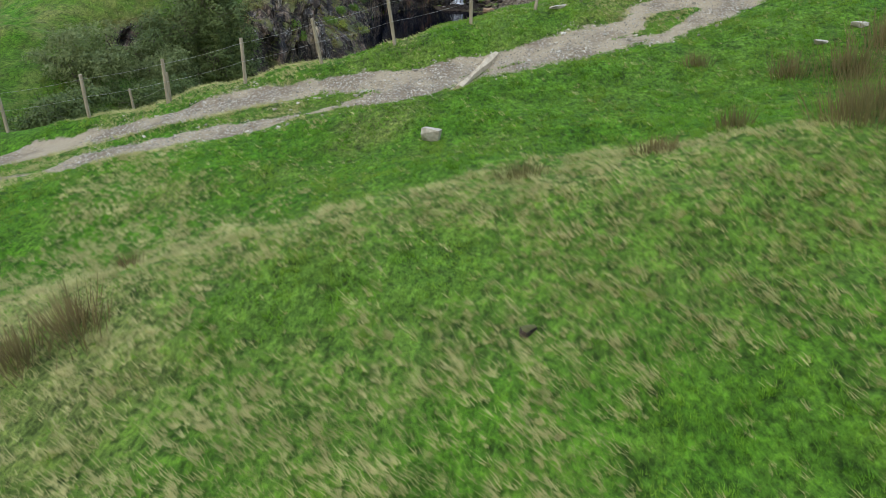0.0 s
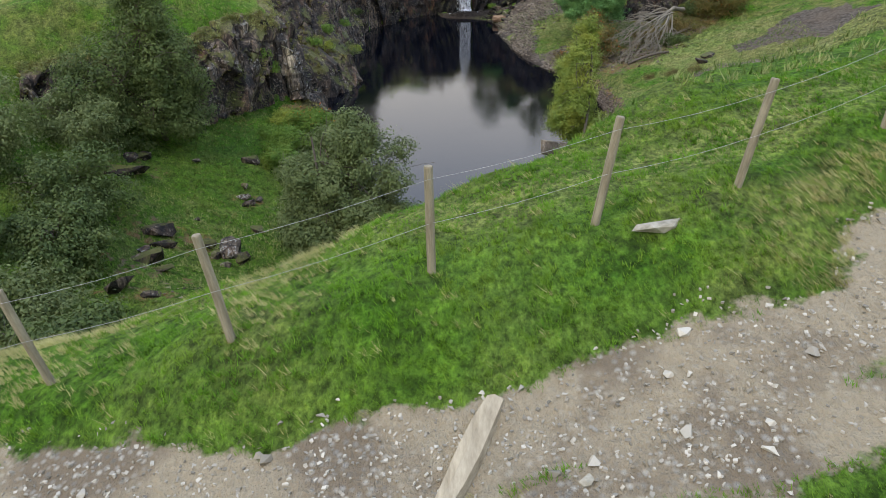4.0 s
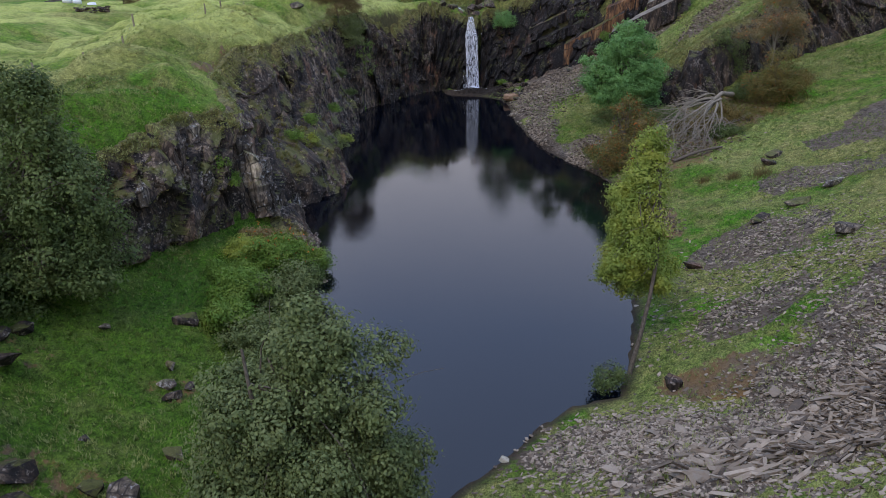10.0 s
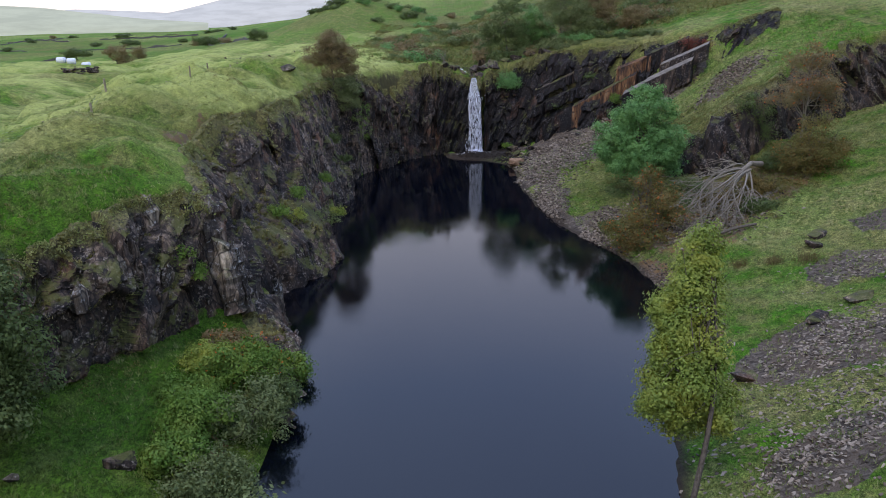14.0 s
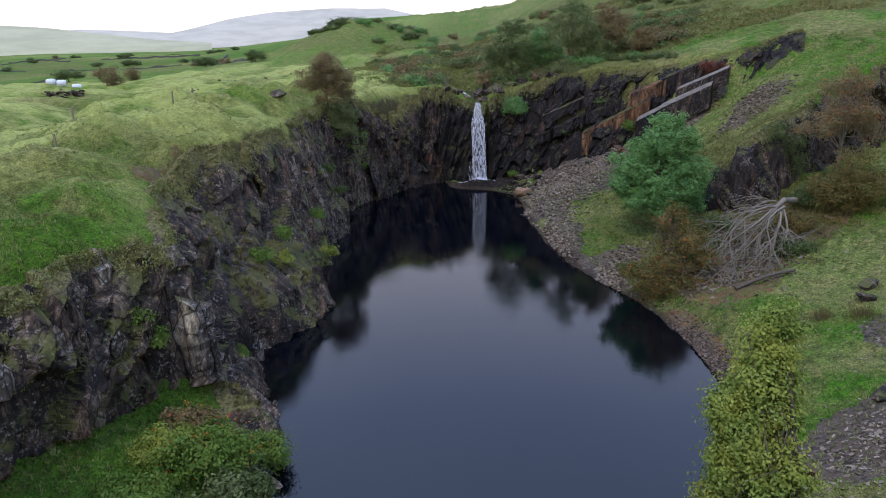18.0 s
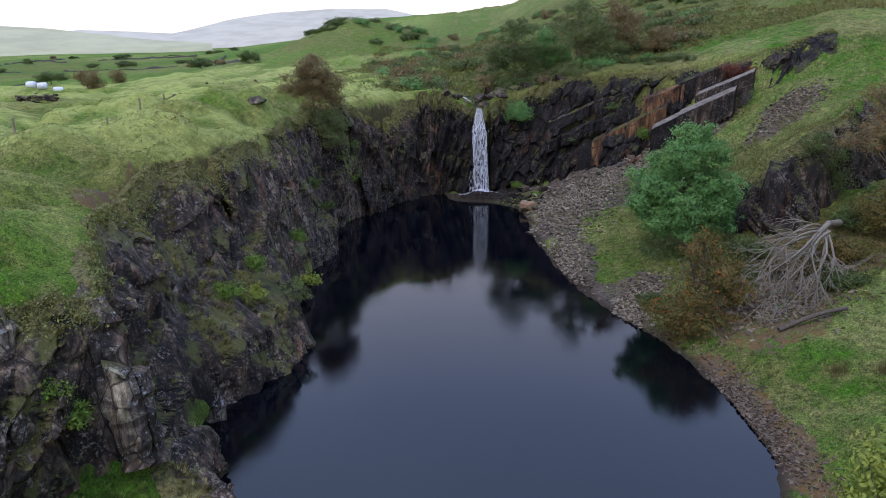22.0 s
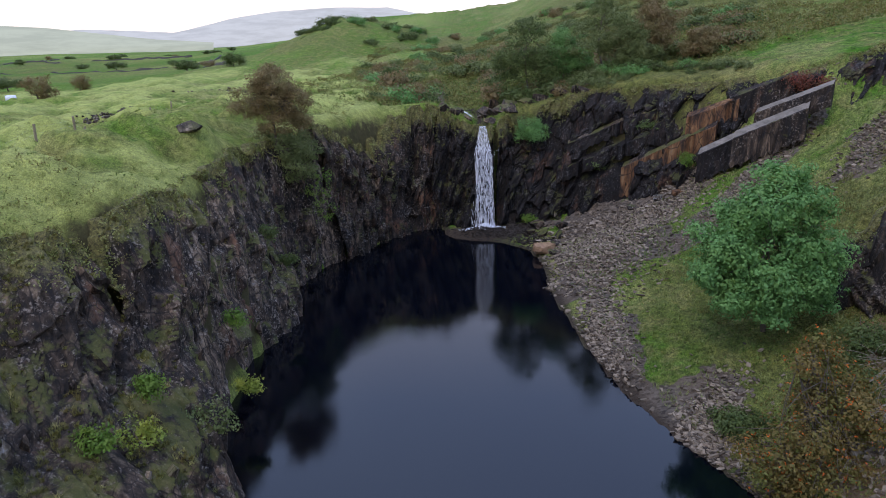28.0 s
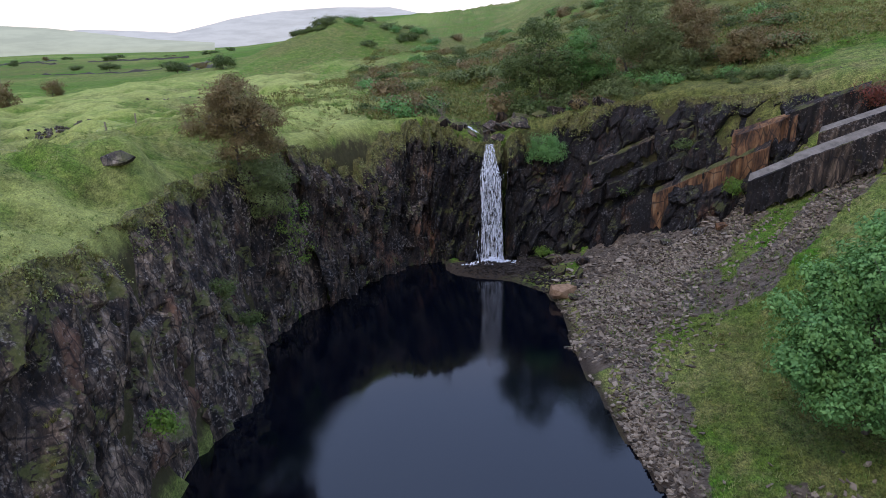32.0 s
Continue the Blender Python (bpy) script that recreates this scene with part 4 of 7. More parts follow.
def curtain(stations, step=0.16, lean=0.35, seed=1, push=0.75, relief=1.0, rib=1.0):
    """A broken rock face between a foot line and a rim line. Stations: foot x, y, z, rim x, y, z, ledge."""
    st = np.array(stations, float)
    mid = 0.5 * (st[:, :2] + st[:, 3:5])
    along = np.concatenate([[0], np.cumsum(np.hypot(*np.diff(mid, axis=0).T))])
    n = int(along[-1] / step) + 1
    s = np.linspace(0, along[-1], n)
    col = np.stack([np.interp(s, along, st[:, k]) for k in range(7)], 1)
    width = 13
    pad = np.pad(col, ((width // 2, width // 2), (0, 0)), mode="edge")
    col = np.stack([np.convolve(pad[:, k], np.ones(width) / width, "valid") for k in range(7)], 1)
    wob = rough_noise(s, s * 0 + seed, 7.0, seed + 8, 4)
    slope = (col[:, 3:5] - col[:, :2]) / np.maximum(np.linalg.norm(col[:, 3:5] - col[:, :2], axis=1), 0.3)[:, None]
    col[:, 5] += 1.2 * wob - 0.1
    col[:, 3:5] += slope * (0.9 * rough_noise(s, s * 0 + seed, 5.0, seed + 9, 3))[:, None]
    m = int(np.max(col[:, 5] - col[:, 2]) / step) + 2
    v = np.linspace(0, 1, m)
    S, V = np.meshgrid(s, v, indexing="ij")
    stair = np.interp(v, [0, 0.26, 0.44, 1.0], [0, 0.1, 0.6, 1.0])
    L = col[:, 6][:, None]
    h = V * (1 - L) + stair[None, :] * L
    z = col[:, 2][:, None] * (1 - V) + col[:, 5][:, None] * V
    base = col[:, None, :2] * (1 - h[..., None]) + col[:, None, 3:5] * h[..., None]
    tang = np.gradient(0.5 * (col[:, :2] + col[:, 3:5]), axis=0)
    tang /= np.linalg.norm(tang, axis=1)[:, None]
    out = np.stack([tang[:, 1], -tang[:, 0]], 1)
    toward = st[:, :2] - st[:, 3:5]
    wide = 2 * (int(4.5 / step) // 2) + 1
    smooth = np.pad(out, ((wide // 2, wide // 2), (0, 0)), mode="edge")
    out = np.stack([np.convolve(smooth[:, k], np.ones(wide) / wide, "valid") for k in (0, 1)], 1)
    out /= np.linalg.norm(out, axis=1)[:, None]
    if np.sum(out * np.stack([np.interp(s, along, toward[:, k]) for k in (0, 1)], 1)) < 0:
        out = -out
    u = S + lean * z
    zz = z + 0.5 * rough_noise(S, z, 4.0, seed + 12, 3)
    a, ta, ea = facets(u, zz + 0.35 * S, 3.4 * rib, 6.0, seed, 0.18)
    b, tb, eb = facets(u, zz + 0.5 * S, 1.5 * rib, 2.6, seed + 1, 0.3)
    c, tc, ec = facets(u, zz - 0.2 * S, 0.62 * rib, 1.1, seed + 2, -0.25)

    def soften(g, k):
        """Blunt the block edges along and up the face."""
        g = sum(np.pad(g, ((k, k), (0, 0)), mode="edge")[q:q + g.shape[0]] for q in range(2 * k + 1)) / (2 * k + 1)
        return sum(np.pad(g, ((0, 0), (k, k)), mode="edge")[:, q:q + g.shape[1]] for q in range(2 * k + 1)) / (2 * k + 1)

    d = push + relief * (soften(1.5 * a + 1.9 * ta, 2) + soften(0.95 * b + 1.5 * tb, 1) + soften(0.2 * c + 0.4 * tc, 1)) + 0.08 * rough_noise(S, z, 1.6, seed + 5, 3) + 1.5 * rough_noise(S, z, 11, seed + 3, 3)
    d -= relief * (0.30 * soft_step(0.12, 0.0, ea) + 0.20 * soft_step(0.12, 0.0, eb) + 0.07 * soft_step(0.14, 0.0, ec))
    d = 0.05 + 0.5 * (d + np.sqrt(d * d + 0.15))
    d = d * (1 - 0.55 * soft_step(0.82, 1.0, V)) * soft_step(-0.4, 0.03, np.minimum(S, along[-1] - S) / along[-1])
    pos = np.concatenate([base + out[:, None, :] * d[..., None], z[..., None]], -1)
    # the rim meets the turf: lower it where it would stand clear, then tuck the top back
    top = pos[:, -1]
    turf_z = ground_height(top[:, 0] - 0.9 * out[:, 0], top[:, 1] - 0.9 * out[:, 1]) + 0.15 + 0.6 * np.maximum(wob, 0)
    over = np.maximum(top[:, 2] - turf_z, 0)
    pos[..., 2] -= over[:, None] * soft_step(0.35, 1.0, v)[None, :]
    cap = pos[:, -1].copy()
    cap[:, :2] -= out * 1.5
    cap[:, 2] = np.minimum(cap[:, 2] - 0.3, ground_height(cap[:, 0], cap[:, 1]) - 0.25)
    pos = np.concatenate([pos, cap[:, None]], 1)
    return pos, out


def rock_wall(name, stations, label, seed, material=None, **more):
    pos, out = curtain(stations, seed=seed, **more)
    n, m = pos.shape[:2]
    faces = grid_faces(n, m)
    a, b, c = pos[n // 2, m // 2], pos[n // 2 + 1, m // 2], pos[n // 2, m // 2 + 1]
    if np.dot(np.cross(b - a, c - a)[:2], out[n // 2]) < 0:
        faces = faces[:, ::-1]
    ob = new(name, raw_mesh(name, pos.reshape(-1, 3), faces, material or MAT_ROCK))
    v = np.append(np.linspace(0, 1, m - 1), 1.2)
    reach = 0.10 + 0.9 * (rough_noise(np.arange(n) * 0.16, np.arange(n) * 0.0, 5.0, seed + 33, 4) + 0.35).clip(0, 1)
    turf = np.clip(1 - (1 - v[None, :]) / (0.30 * reach[:, None] + 0.03), 0, 1) * 1.15
    layer = ob.data.attributes.new("turf", "FLOAT_COLOR", "POINT")
    layer.data.foreach_set("color", np.repeat(turf.reshape(-1, 1), 4, 1).astype(np.float32).ravel())
    return tagged(ob, label, "cliff", kind="structure"), pos, out


WEST = [(5.4, 179.2, -0.6, 5.2, 181.8, 14.3, 0), (2.4, 179.3, -0.6, 2.4, 182, 14.9, 0), (0.4, 179.6, -0.6, 0.2, 182.6, 16.2, 0), (-2.5, 180, -0.6, -2.6, 183, 17.4, 0), (-4.0, 179.6, -0.6, -4.6, 182.4, 17.3, 0)]
WEST_RIBS = [(-2.8, 179.9, -0.6, -3.4, 182.6, 17.2, 0), (-6.5, 178.2, -0.6, -8.6, 180.8, 17.2, 0), (-11.6, 171, -0.6, -13.8, 172.4, 17.1, 0), (-15.2, 165.5, -0.6, -17.6, 166.5, 16.9, 0.1)]
WEST_MID = [(-14.6, 166.8, -0.6, -17.2, 167.6, 16.8, 0.1), (-16.0, 164, -0.6, -18.6, 164.3, 16.6, 0.2),
        (-18.4, 155, -0.6, -21, 155, 16.4, 0.3), (-17.2, 145, -0.6, -20.6, 146, 16.6, 0.3), (-17.6, 137, -0.6, -21.4, 137.2, 16.5, 0.4), (-16.8, 128, -0.6, -21.3, 130.2, 16.8, 0.5),
        (-14.6, 121, -0.6, -23.6, 124.7, 16.5, 0.8)]
WEST_B = [(-14.6, 122, -0.6, -23.0, 125.5, 16.6, 0.9), (-14.2, 118.2, -0.6, -26.4, 119.6, 16.2, 0.8), (-16.5, 113, -0.6, -26.0, 113.2, 15.6, 0.6), (-18.7, 107.5, -0.6, -23.6, 106.2, 15.0, 0.2), (-18.5, 104, -0.6, -21.6, 102.5, 14.8, 0.1)]
WEST_C = [(-19.2, 104.5, -0.6, -22.0, 103.5, 14.8, 0), (-17.0, 101.5, -0.6, -20.4, 100.6, 14.7, 0.3), (-16.6, 98.4, 3.6, -19.2, 98.9, 14.5, 0.1), (-19.0, 96.2, 4, -21.0, 97.8, 14.2, 0.2), (-21.4, 92.4, 3.8, -22.8, 94.8, 14.2, 0.2),
          (-23.4, 89.2, 4, -24.5, 90.7, 13.7, 0.2), (-25.4, 85.6, 4.8, -26, 87.3, 13.2, 0.2), (-29, 81.6, 6.2, -29.2, 83.9, 12.5, 0.1), (-38, 77.2, 8.6, -38, 79.4, 12.6, 0)]
SKIRT = [(-18.6, 104.2, -0.6, -18.9, 101.8, 3.2, 0), (-15.4, 100.8, -0.6, -17.2, 99.2, 4.6, 0), (-13.4, 97, -0.6, -16.2, 96.6, 4.3, 0.3), (-12.3, 91.5, -0.6, -15.4, 92, 3.0, 0.3), (-11.9, 86, -0.6, -14.6, 86.4, 2.3, 0)]
EAST = [(4.9, 179.2, -0.3, 5.3, 181.8, 14.8, 0), (7.4, 178.8, 0.1, 8, 182.2, 17.6, 0.1), (10, 178.4, 0.4, 12, 182.4, 17.4, 0.3), (15, 177, 1.8, 16.5, 181.6, 17.9, 0.4), (20, 174.6, 3.8, 21.5, 179.6, 18.9, 0.5), (27, 169.8, 6.6, 28, 176.2, 20.4, 0.5), (33, 166, 10.0, 35, 172, 20.8, 0.4), (40, 162.3, 14.4, 44, 167.2, 23.2, 0.3),
        (52, 165, 22.8, 54, 169, 26.6, 0)]
EAST_B = [(28.6, 138.9, 3.8, 30, 142.8, 8.2, 0), (32.3, 135.8, 4.6, 33.2, 140.6, 11.4, 0), (36, 134.8, 5.8, 36.2, 139.8, 13.6, 0), (40.6, 137.4, 8, 40.4, 141.6, 16, 0), (46, 141, 9.4, 45.2, 145, 18.4, 0), (58, 148.6, 10.6, 57, 152.4, 21.4, 0), (76, 148.6, 15, 76, 153, 25.4, 0)]
PATH_DROP = [(-5, 31.2, 12.0, -4.6, 28.8, 16.9, 0), (-9, 31, 9.5, -9, 28.2, 15.9, 0.2), (-14, 31, 7.5, -14, 28.0, 14.6, 0), (-24, 32, 5.5, -24, 28.4, 12.6, 0)]

# the overhang's shade behind the falls is part of this wall's black
wall_west, west_pos, west_out = rock_wall("cliff_west", WEST, "black wet jointed slate wall beside the falls, recess shade in its colour", 1, MAT_WET_SHADED_ROCK, rib=0.6, lean=0.12)
wall_ribs, ribs_pos, ribs_out = rock_wall("cliff_west_ribs", WEST_RIBS, "tall ribbed slate wall above the dark water", 81, MAT_BROWN_ROCK, rib=0.6, lean=0.12)
wall_mid, mid_pos, mid_out = rock_wall("cliff_west_mid", WEST_MID, "grey broken slate wall under the hawthorn", 71, rib=1.2)
wall_head, head_pos, head_out = rock_wall("cliff_headland", WEST_B, "mossy stepped rock headland above the pond", 11, MAT_MOSSY_ROCK, rib=1.5)
wall_bluff, bluff_pos, bluff_out = rock_wall("cliff_bluff", WEST_C, "grey broken rock bluff under the pasture", 21, rib=1.5, relief=1.25)
wall_skirt, skirt_pos, skirt_out = rock_wall("rock_ledge", SKIRT, "rounded dark rock ledge at the water", 31, lean=0.1)
wall_east, east_pos, east_out = rock_wall("cliff_east", EAST, "dark wet rock wall with rust stained slabs", 41, MAT_WET_SHADED_ROCK, lean=-0.5)
wall_crag, crag_pos, crag_out = rock_wall("cliff_crag", EAST_B, "dark overhanging crag above a green slope", 51, MAT_BROWN_ROCK, push=1.1)
wall_drop, drop_pos, drop_out = rock_wall("cliff_below_fence", PATH_DROP, "dark rock face below the fenced edge", 61)

# loose blocks that stand out of the faces
rng = np.random.RandomState(3)
BLOCKS = [boulder_mesh("rock_block", (0.5, 0.45, 1.35), rng, 14, MAT_ROCK, rounds=0) for _ in range(7)]
PALE_BLOCKS = [boulder_mesh("rock_block", (0.5, 0.45, 1.25), rng, 14, MAT_PALE_ROCK, rounds=0) for _ in range(5)]


def stud(wall, pos, out, count, seed, pale=0.25, tilt=20, low=0.05, high=0.82, big=1.0, dark=None):
    r = np.random.RandomState(seed)
    n, m = pos.shape[0], pos.shape[1] - 1
    for _ in range(count):
        i, j = r.randint(1, n - 1), int((low + (high - low) * r.rand()) * (m - 1))
        p = pos[i, j]
        if p[2] < 0.2:
            continue
        me = (PALE_BLOCKS if r.rand() < pale else dark or BLOCKS)[r.randint(5)]
        ob = child("rock_block", me, wall)
        s = big * (0.45 + 0.9 * r.rand() ** 1.6)
        ang = math.degrees(math.atan2(out[i][1], out[i][0]))
        ob.matrix_basis = pose(p[0] - 0.3 * out[i][0], p[1] - 0.3 * out[i][1], p[2], r.normal(0, 7), tilt + r.normal(0, 9), ang + r.normal(0, 14)) @ Matrix.Diagonal((s, s * (0.7 + 0.6 * r.rand()), s * (0.7 + 0.8 * r.rand()), 1))


WET_BLOCKS = [boulder_mesh("rock_block", (0.5, 0.45, 1.35), rng, 14, MAT_WET_SHADED_ROCK, rounds=0) for _ in range(5)]
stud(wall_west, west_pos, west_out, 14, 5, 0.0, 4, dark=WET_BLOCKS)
stud(wall_ribs, ribs_pos, ribs_out, 40, 25, 0.15, 4)
stud(wall_mid, mid_pos, mid_out, 70, 15, 0.3, 8)
stud(wall_head, head_pos, head_out, 50, 6, 0.25, 12)
stud(wall_bluff, bluff_pos, bluff_out, 80, 7, 0.5, 16, big=1.35)
stud(wall_skirt, skirt_pos, skirt_out, 30, 8, 0.2, 30, big=0.7)
stud(wall_east, east_pos, east_out, 60, 9, 0.12, -8, dark=WET_BLOCKS)
stud(wall_crag, crag_pos, crag_out, 30, 10, 0.15, 4)
stud(wall_drop, drop_pos, drop_out, 40, 12, 0.2, 10)


def column(name, wall, foot, top, width, depth, turn, material, label, seed, sides=7):
    """An upright angular pillar or a leaning slab."""
    r = np.random.RandomState(seed)
    bm = bmesh.new()
    rings = []
    foot, top = Vector(foot), Vector(top)
    for k in range(15):
        f = k / 14
        c = foot.lerp(top, f)
        w = 1.0 - 0.22 * f * f + (0.16 if (k * 5 + seed) % 7 < 3 else -0.05) + r.uniform(-0.05, 0.05)
        ring = []
        for q in range(sides):
            a = 2 * math.pi * q / sides
            x, y = width * w * math.cos(a) * (0.9 + 0.12 * math.sin(q * 2.7 + seed)), depth * w * math.sin(a) * (0.9 + 0.12 * math.cos(q * 1.9 + seed))
            spot = Vector((x * math.cos(turn) - y * math.sin(turn), x * math.sin(turn) + y * math.cos(turn), r.uniform(-0.35, 0.35) if k == 14 else r.uniform(-0.08, 0.08)))
            ring.append(bm.verts.new(c + spot + noise.noise_vector(Vector((x * 2, y * 2, c.z * 0.9 + seed))) * 0.34))
        rings.append(ring)
    for lo, hi in zip(rings, rings[1:]):
        for q in range(sides):
            bm.faces.new((lo[q], lo[(q + 1) % sides], hi[(q + 1) % sides], hi[q]))
    bm.faces.new(rings[-1])
    bm.faces.new(rings[0][::-1])
    return part(name, bm, material, wall, label)


for fx, fy, fz, wx, wy, wz, lean, side, turn in ((34.6, 136.9, 7.6, 3.6, 2.2, 7.4, -16, 14, 12), (38.4, 137.8, 9.6, 3.0, 2.2, 7.0, -12, 8, 24), (42.6, 140.6, 11.0, 3.6, 2.2, 6.4, -8, 4, 34), (31.6, 138.2, 5.8, 2.4, 1.8, 4.0, -18, 22, 8)):
    child("rock_face", boulder_mesh("rock_face", (wx, wy, wz), rng, 22, MAT_BROWN_ROCK, rounds=2, rough=0.12), wall_crag, "dark leaning rock face").matrix_basis = pose(fx, fy, fz, lean, side, turn)
column("rock_pillar", wall_bluff, (-17.4, 96.9, 4.0), (-17.7, 97.3, 9.7), 0.95, 0.8, 0.3, MAT_PALE_ROCK, "pale lichen-covered rock pillar", 1)
column("rock_pillar", wall_bluff, (-16.7, 97.9, 3.6), (-17.2, 98.2, 9.0), 0.6, 0.7, 0.8, MAT_PALE_ROCK, "pale lichen-covered rock pillar", 2)
column("rock_pillar", wall_bluff, (-18.4, 97.9, 6.6), (-19.6, 98.9, 13.2), 1.4, 0.9, 0.2, MAT_PALE_ROCK, "pale lichen-covered rock pillar", 3)
column("rock_pillar", wall_bluff, (-20.7, 94.4, 7.2), (-22.4, 95.4, 13.6), 1.0, 0.7, 0.6, MAT_PALE_ROCK, "pale leaning rock rib", 4)
column("rock_pillar", wall_bluff, (-22.6, 90.8, 6.6), (-23.8, 91.4, 13.0), 1.0, 0.7, 0.9, MAT_ROCK, "leaning rock rib", 5)

# slabs and rusty panels of the east wall
def prism(wall, name, a, b, down, back, top, front, label, seed=0, n=34, ragged=0.3):
    """A long slab from a to b: a smooth top, a broken front of that depth, set back into the wall."""
    r = np.random.RandomState(seed)
    a, b = Vector(a), Vector(b)
    bm = bmesh.new()
    rows = []
    side = Vector((b.y - a.y, a.x - b.x, 0)).normalized()
    step, deep = 0.0, 0.0
    for k in range(n + 1):
        p = a.lerp(b, k / n)
        if r.rand() < 0.35:
            step, deep = r.uniform(-ragged, ragged), r.uniform(-0.5, 0.5) * ragged
        j = lambda s: r.uniform(-s, s)
        up = Vector((0, 0, 1))
        rows.append([bm.verts.new(q) for q in (
            p + side * (0.5 + step + j(0.15)) - up * (down * (1 + 0.12 * j(1))), p + side * (0.4 + step + j(0.12)) - up * down * 0.66, p + side * (0.22 + step + j(0.1)) - up * down * 0.33,
            p + side * (0.14 + step + j(0.06)) - up * (0.1 - deep * 0.2), p + side * step * 0.5 + up * (j(0.03) + deep * 0.2), p - side * back * 0.5 + up * (0.28 * back + j(0.03)), p - side * back + up * 0.5 * back, p - side * back - up * down)])
    for p, q in zip(rows, rows[1:]):
        for k in range(7):
            f = bm.faces.new((p[k], q[k], q[k + 1], p[k + 1]))
            f.material_index = 1 if k < 4 else 0
    bm.faces.new(rows[0]).material_index = 1
    bm.faces.new(rows[-1][::-1]).material_index = 1
    bmesh.ops.recalc_face_normals(bm, faces=bm.faces[:])
    ob = part(name, bm, top, wall, label)
    ob.data.materials.append(front)
    return ob


prism(wall_east, "slab", (28.6, 167.0, 12.1), (31.9, 165.2, 14.2), 3.4, 1.2, MAT_SLAB, MAT_WET_SHADED_ROCK, "short pale sloping rock slab", 11, 14, 0.15)
prism(wall_east, "slab", (31.7, 165.0, 14.3), (38.0, 161.3, 18.0), 3.6, 1.3, MAT_SLAB, MAT_BROWN_ROCK, "smooth pale sloping rock slab", 1, 24, 0.15)
prism(wall_east, "slab", (34.2, 165.7, 17.0), (40.2, 161.2, 20.4), 2.4, 0.9, MAT_SLAB, MAT_BROWN_ROCK, "narrow pale sloping rock slab", 2, 24, 0.12)
prism(wall_east, "slab", (21.4, 174.2, 9.4), (31.0, 168.5, 15.4), 4.0, 0.9, MAT_MOSSY_ROCK, MAT_RUST_ROCK, "rust stained rock panel", 3, 30, 0.5)
prism(wall_east, "slab", (28.4, 171.6, 16.0), (33.6, 168.9, 18.4), 3.4, 0.8, MAT_RUST_ROCK, MAT_RUST_ROCK, "orange rust stained rock panel", 4, 16, 0.5)
prism(wall_east, "slab", (33.2, 169.6, 18.6), (38.6, 166.2, 21.2), 3.0, 0.8, MAT_BROWN_ROCK, MAT_BROWN_ROCK, "brown stained rock panel", 5, 18, 0.5)
prism(wall_east, "slab", (13.5, 178.0, 8.4), (25.5, 174.2, 14.0), 1.8, 0.8, MAT_WET_SHADED_ROCK, MAT_WET_SHADED_ROCK, "dark wet rock shelf", 6, 34, 0.7)
prism(wall_east, "slab", (15.0, 178.6, 12.0), (26.0, 175.6, 16.8), 1.6, 0.8, MAT_MOSSY_ROCK, MAT_WET_SHADED_ROCK, "dark rock shelf with moss", 7, 34, 0.7)

# ---- trees and bushes ----
MAT_LEAF_OCHRE = leaf_material("ochre_rowan_leaves", (0.09, 0.075, 0.022), (0.26, 0.18, 0.055), (0.12, 0.15, 0.035), 0.35)


def leaves(centres, spread, per, size, rng, droop=0.25, facing=None):
    """Many small leaves round clump centres: vertices and diamond faces. facing: the way each clump turns its leaves to the light."""
    n = len(centres) * per
    off = rng.normal(0, spread, (n, 3)) * np.array([1, 1, 0.7])
    c = np.repeat(centres, per, 0) + off
    a = rng.normal(size=(n, 3))
    if facing is not None:
        up = np.repeat(facing, per, 0) * 0.9 + off / spread * 0.45 + np.array([0, 0, 0.55]) + rng.normal(0, 0.55, (n, 3))
        a = np.cross(up, a)
    a[:, 2] -= droop
    a /= np.linalg.norm(a, axis=1)[:, None]
    b = np.cross(a, rng.normal(size=(n, 3)) if facing is None else up)
    b /= np.linalg.norm(b, axis=1)[:, None] + 1e-9
    s = size * (0.6 + 0.8 * rng.rand(n))[:, None]
    v = np.stack([c - a * s * 0.5, c + b * s * 0.28, c + a * s * 0.5, c - b * s * 0.28], 1).reshape(-1, 3)
    return v, np.arange(n * 4).reshape(-1, 4)


def crown_points(lobes, count, rng, gap=0.42):
    """Clump centres in the shells of the lobes, with gaps."""
    subs = []
    for l in lobes:
        subs.append((l[0], l[1], l[2], l[3] * 0.8, l[4] * 0.8, l[5] * 0.8))
        for _ in range(7):
            d = rng.normal(size=3)
            d /= np.linalg.norm(d)
            f, g = rng.uniform(0.6, 0.95), rng.uniform(0.26, 0.48)
            subs.append((l[0] + d[0] * l[3] * f, l[1] + d[1] * l[4] * f, l[2] + d[2] * l[5] * f, l[3] * g, l[4] * g, l[5] * g * 0.8))
    lobes = subs
    vol = np.array([(l[3] * l[4] * l[5]) ** 0.67 for l in lobes])
    pts, ways = [], []
    for l, k in zip(lobes, np.maximum(1, (count * vol / vol.sum()).astype(int))):
        d = rng.normal(size=(k * 3, 3))
        d /= np.linalg.norm(d, axis=1)[:, None]
        r = (0.35 + 0.65 * rng.rand(k * 3) ** 0.5)[:, None]
        bumps = 1 + 0.28 * np.sin(d[:, :1] * 7 + l[0] * 3) * np.sin(d[:, 1:2] * 6 + l[1] * 2) * np.cos(d[:, 2:] * 5 + l[2])
        p = np.array(l[:3]) + d * r * bumps * np.array(l[3:6])
        keep = (wave(p[:, 0] * 1.7 + p[:, 2] * 0.9, p[:, 1] * 1.7 - p[:, 2] * 0.7, 1.15, 3) + 0.5) > gap * rng.rand(k * 3) * 1.6
        pts.append(p[keep][:k])
        ways.append(d[keep][:k])
    return np.concatenate(pts), np.concatenate(ways)


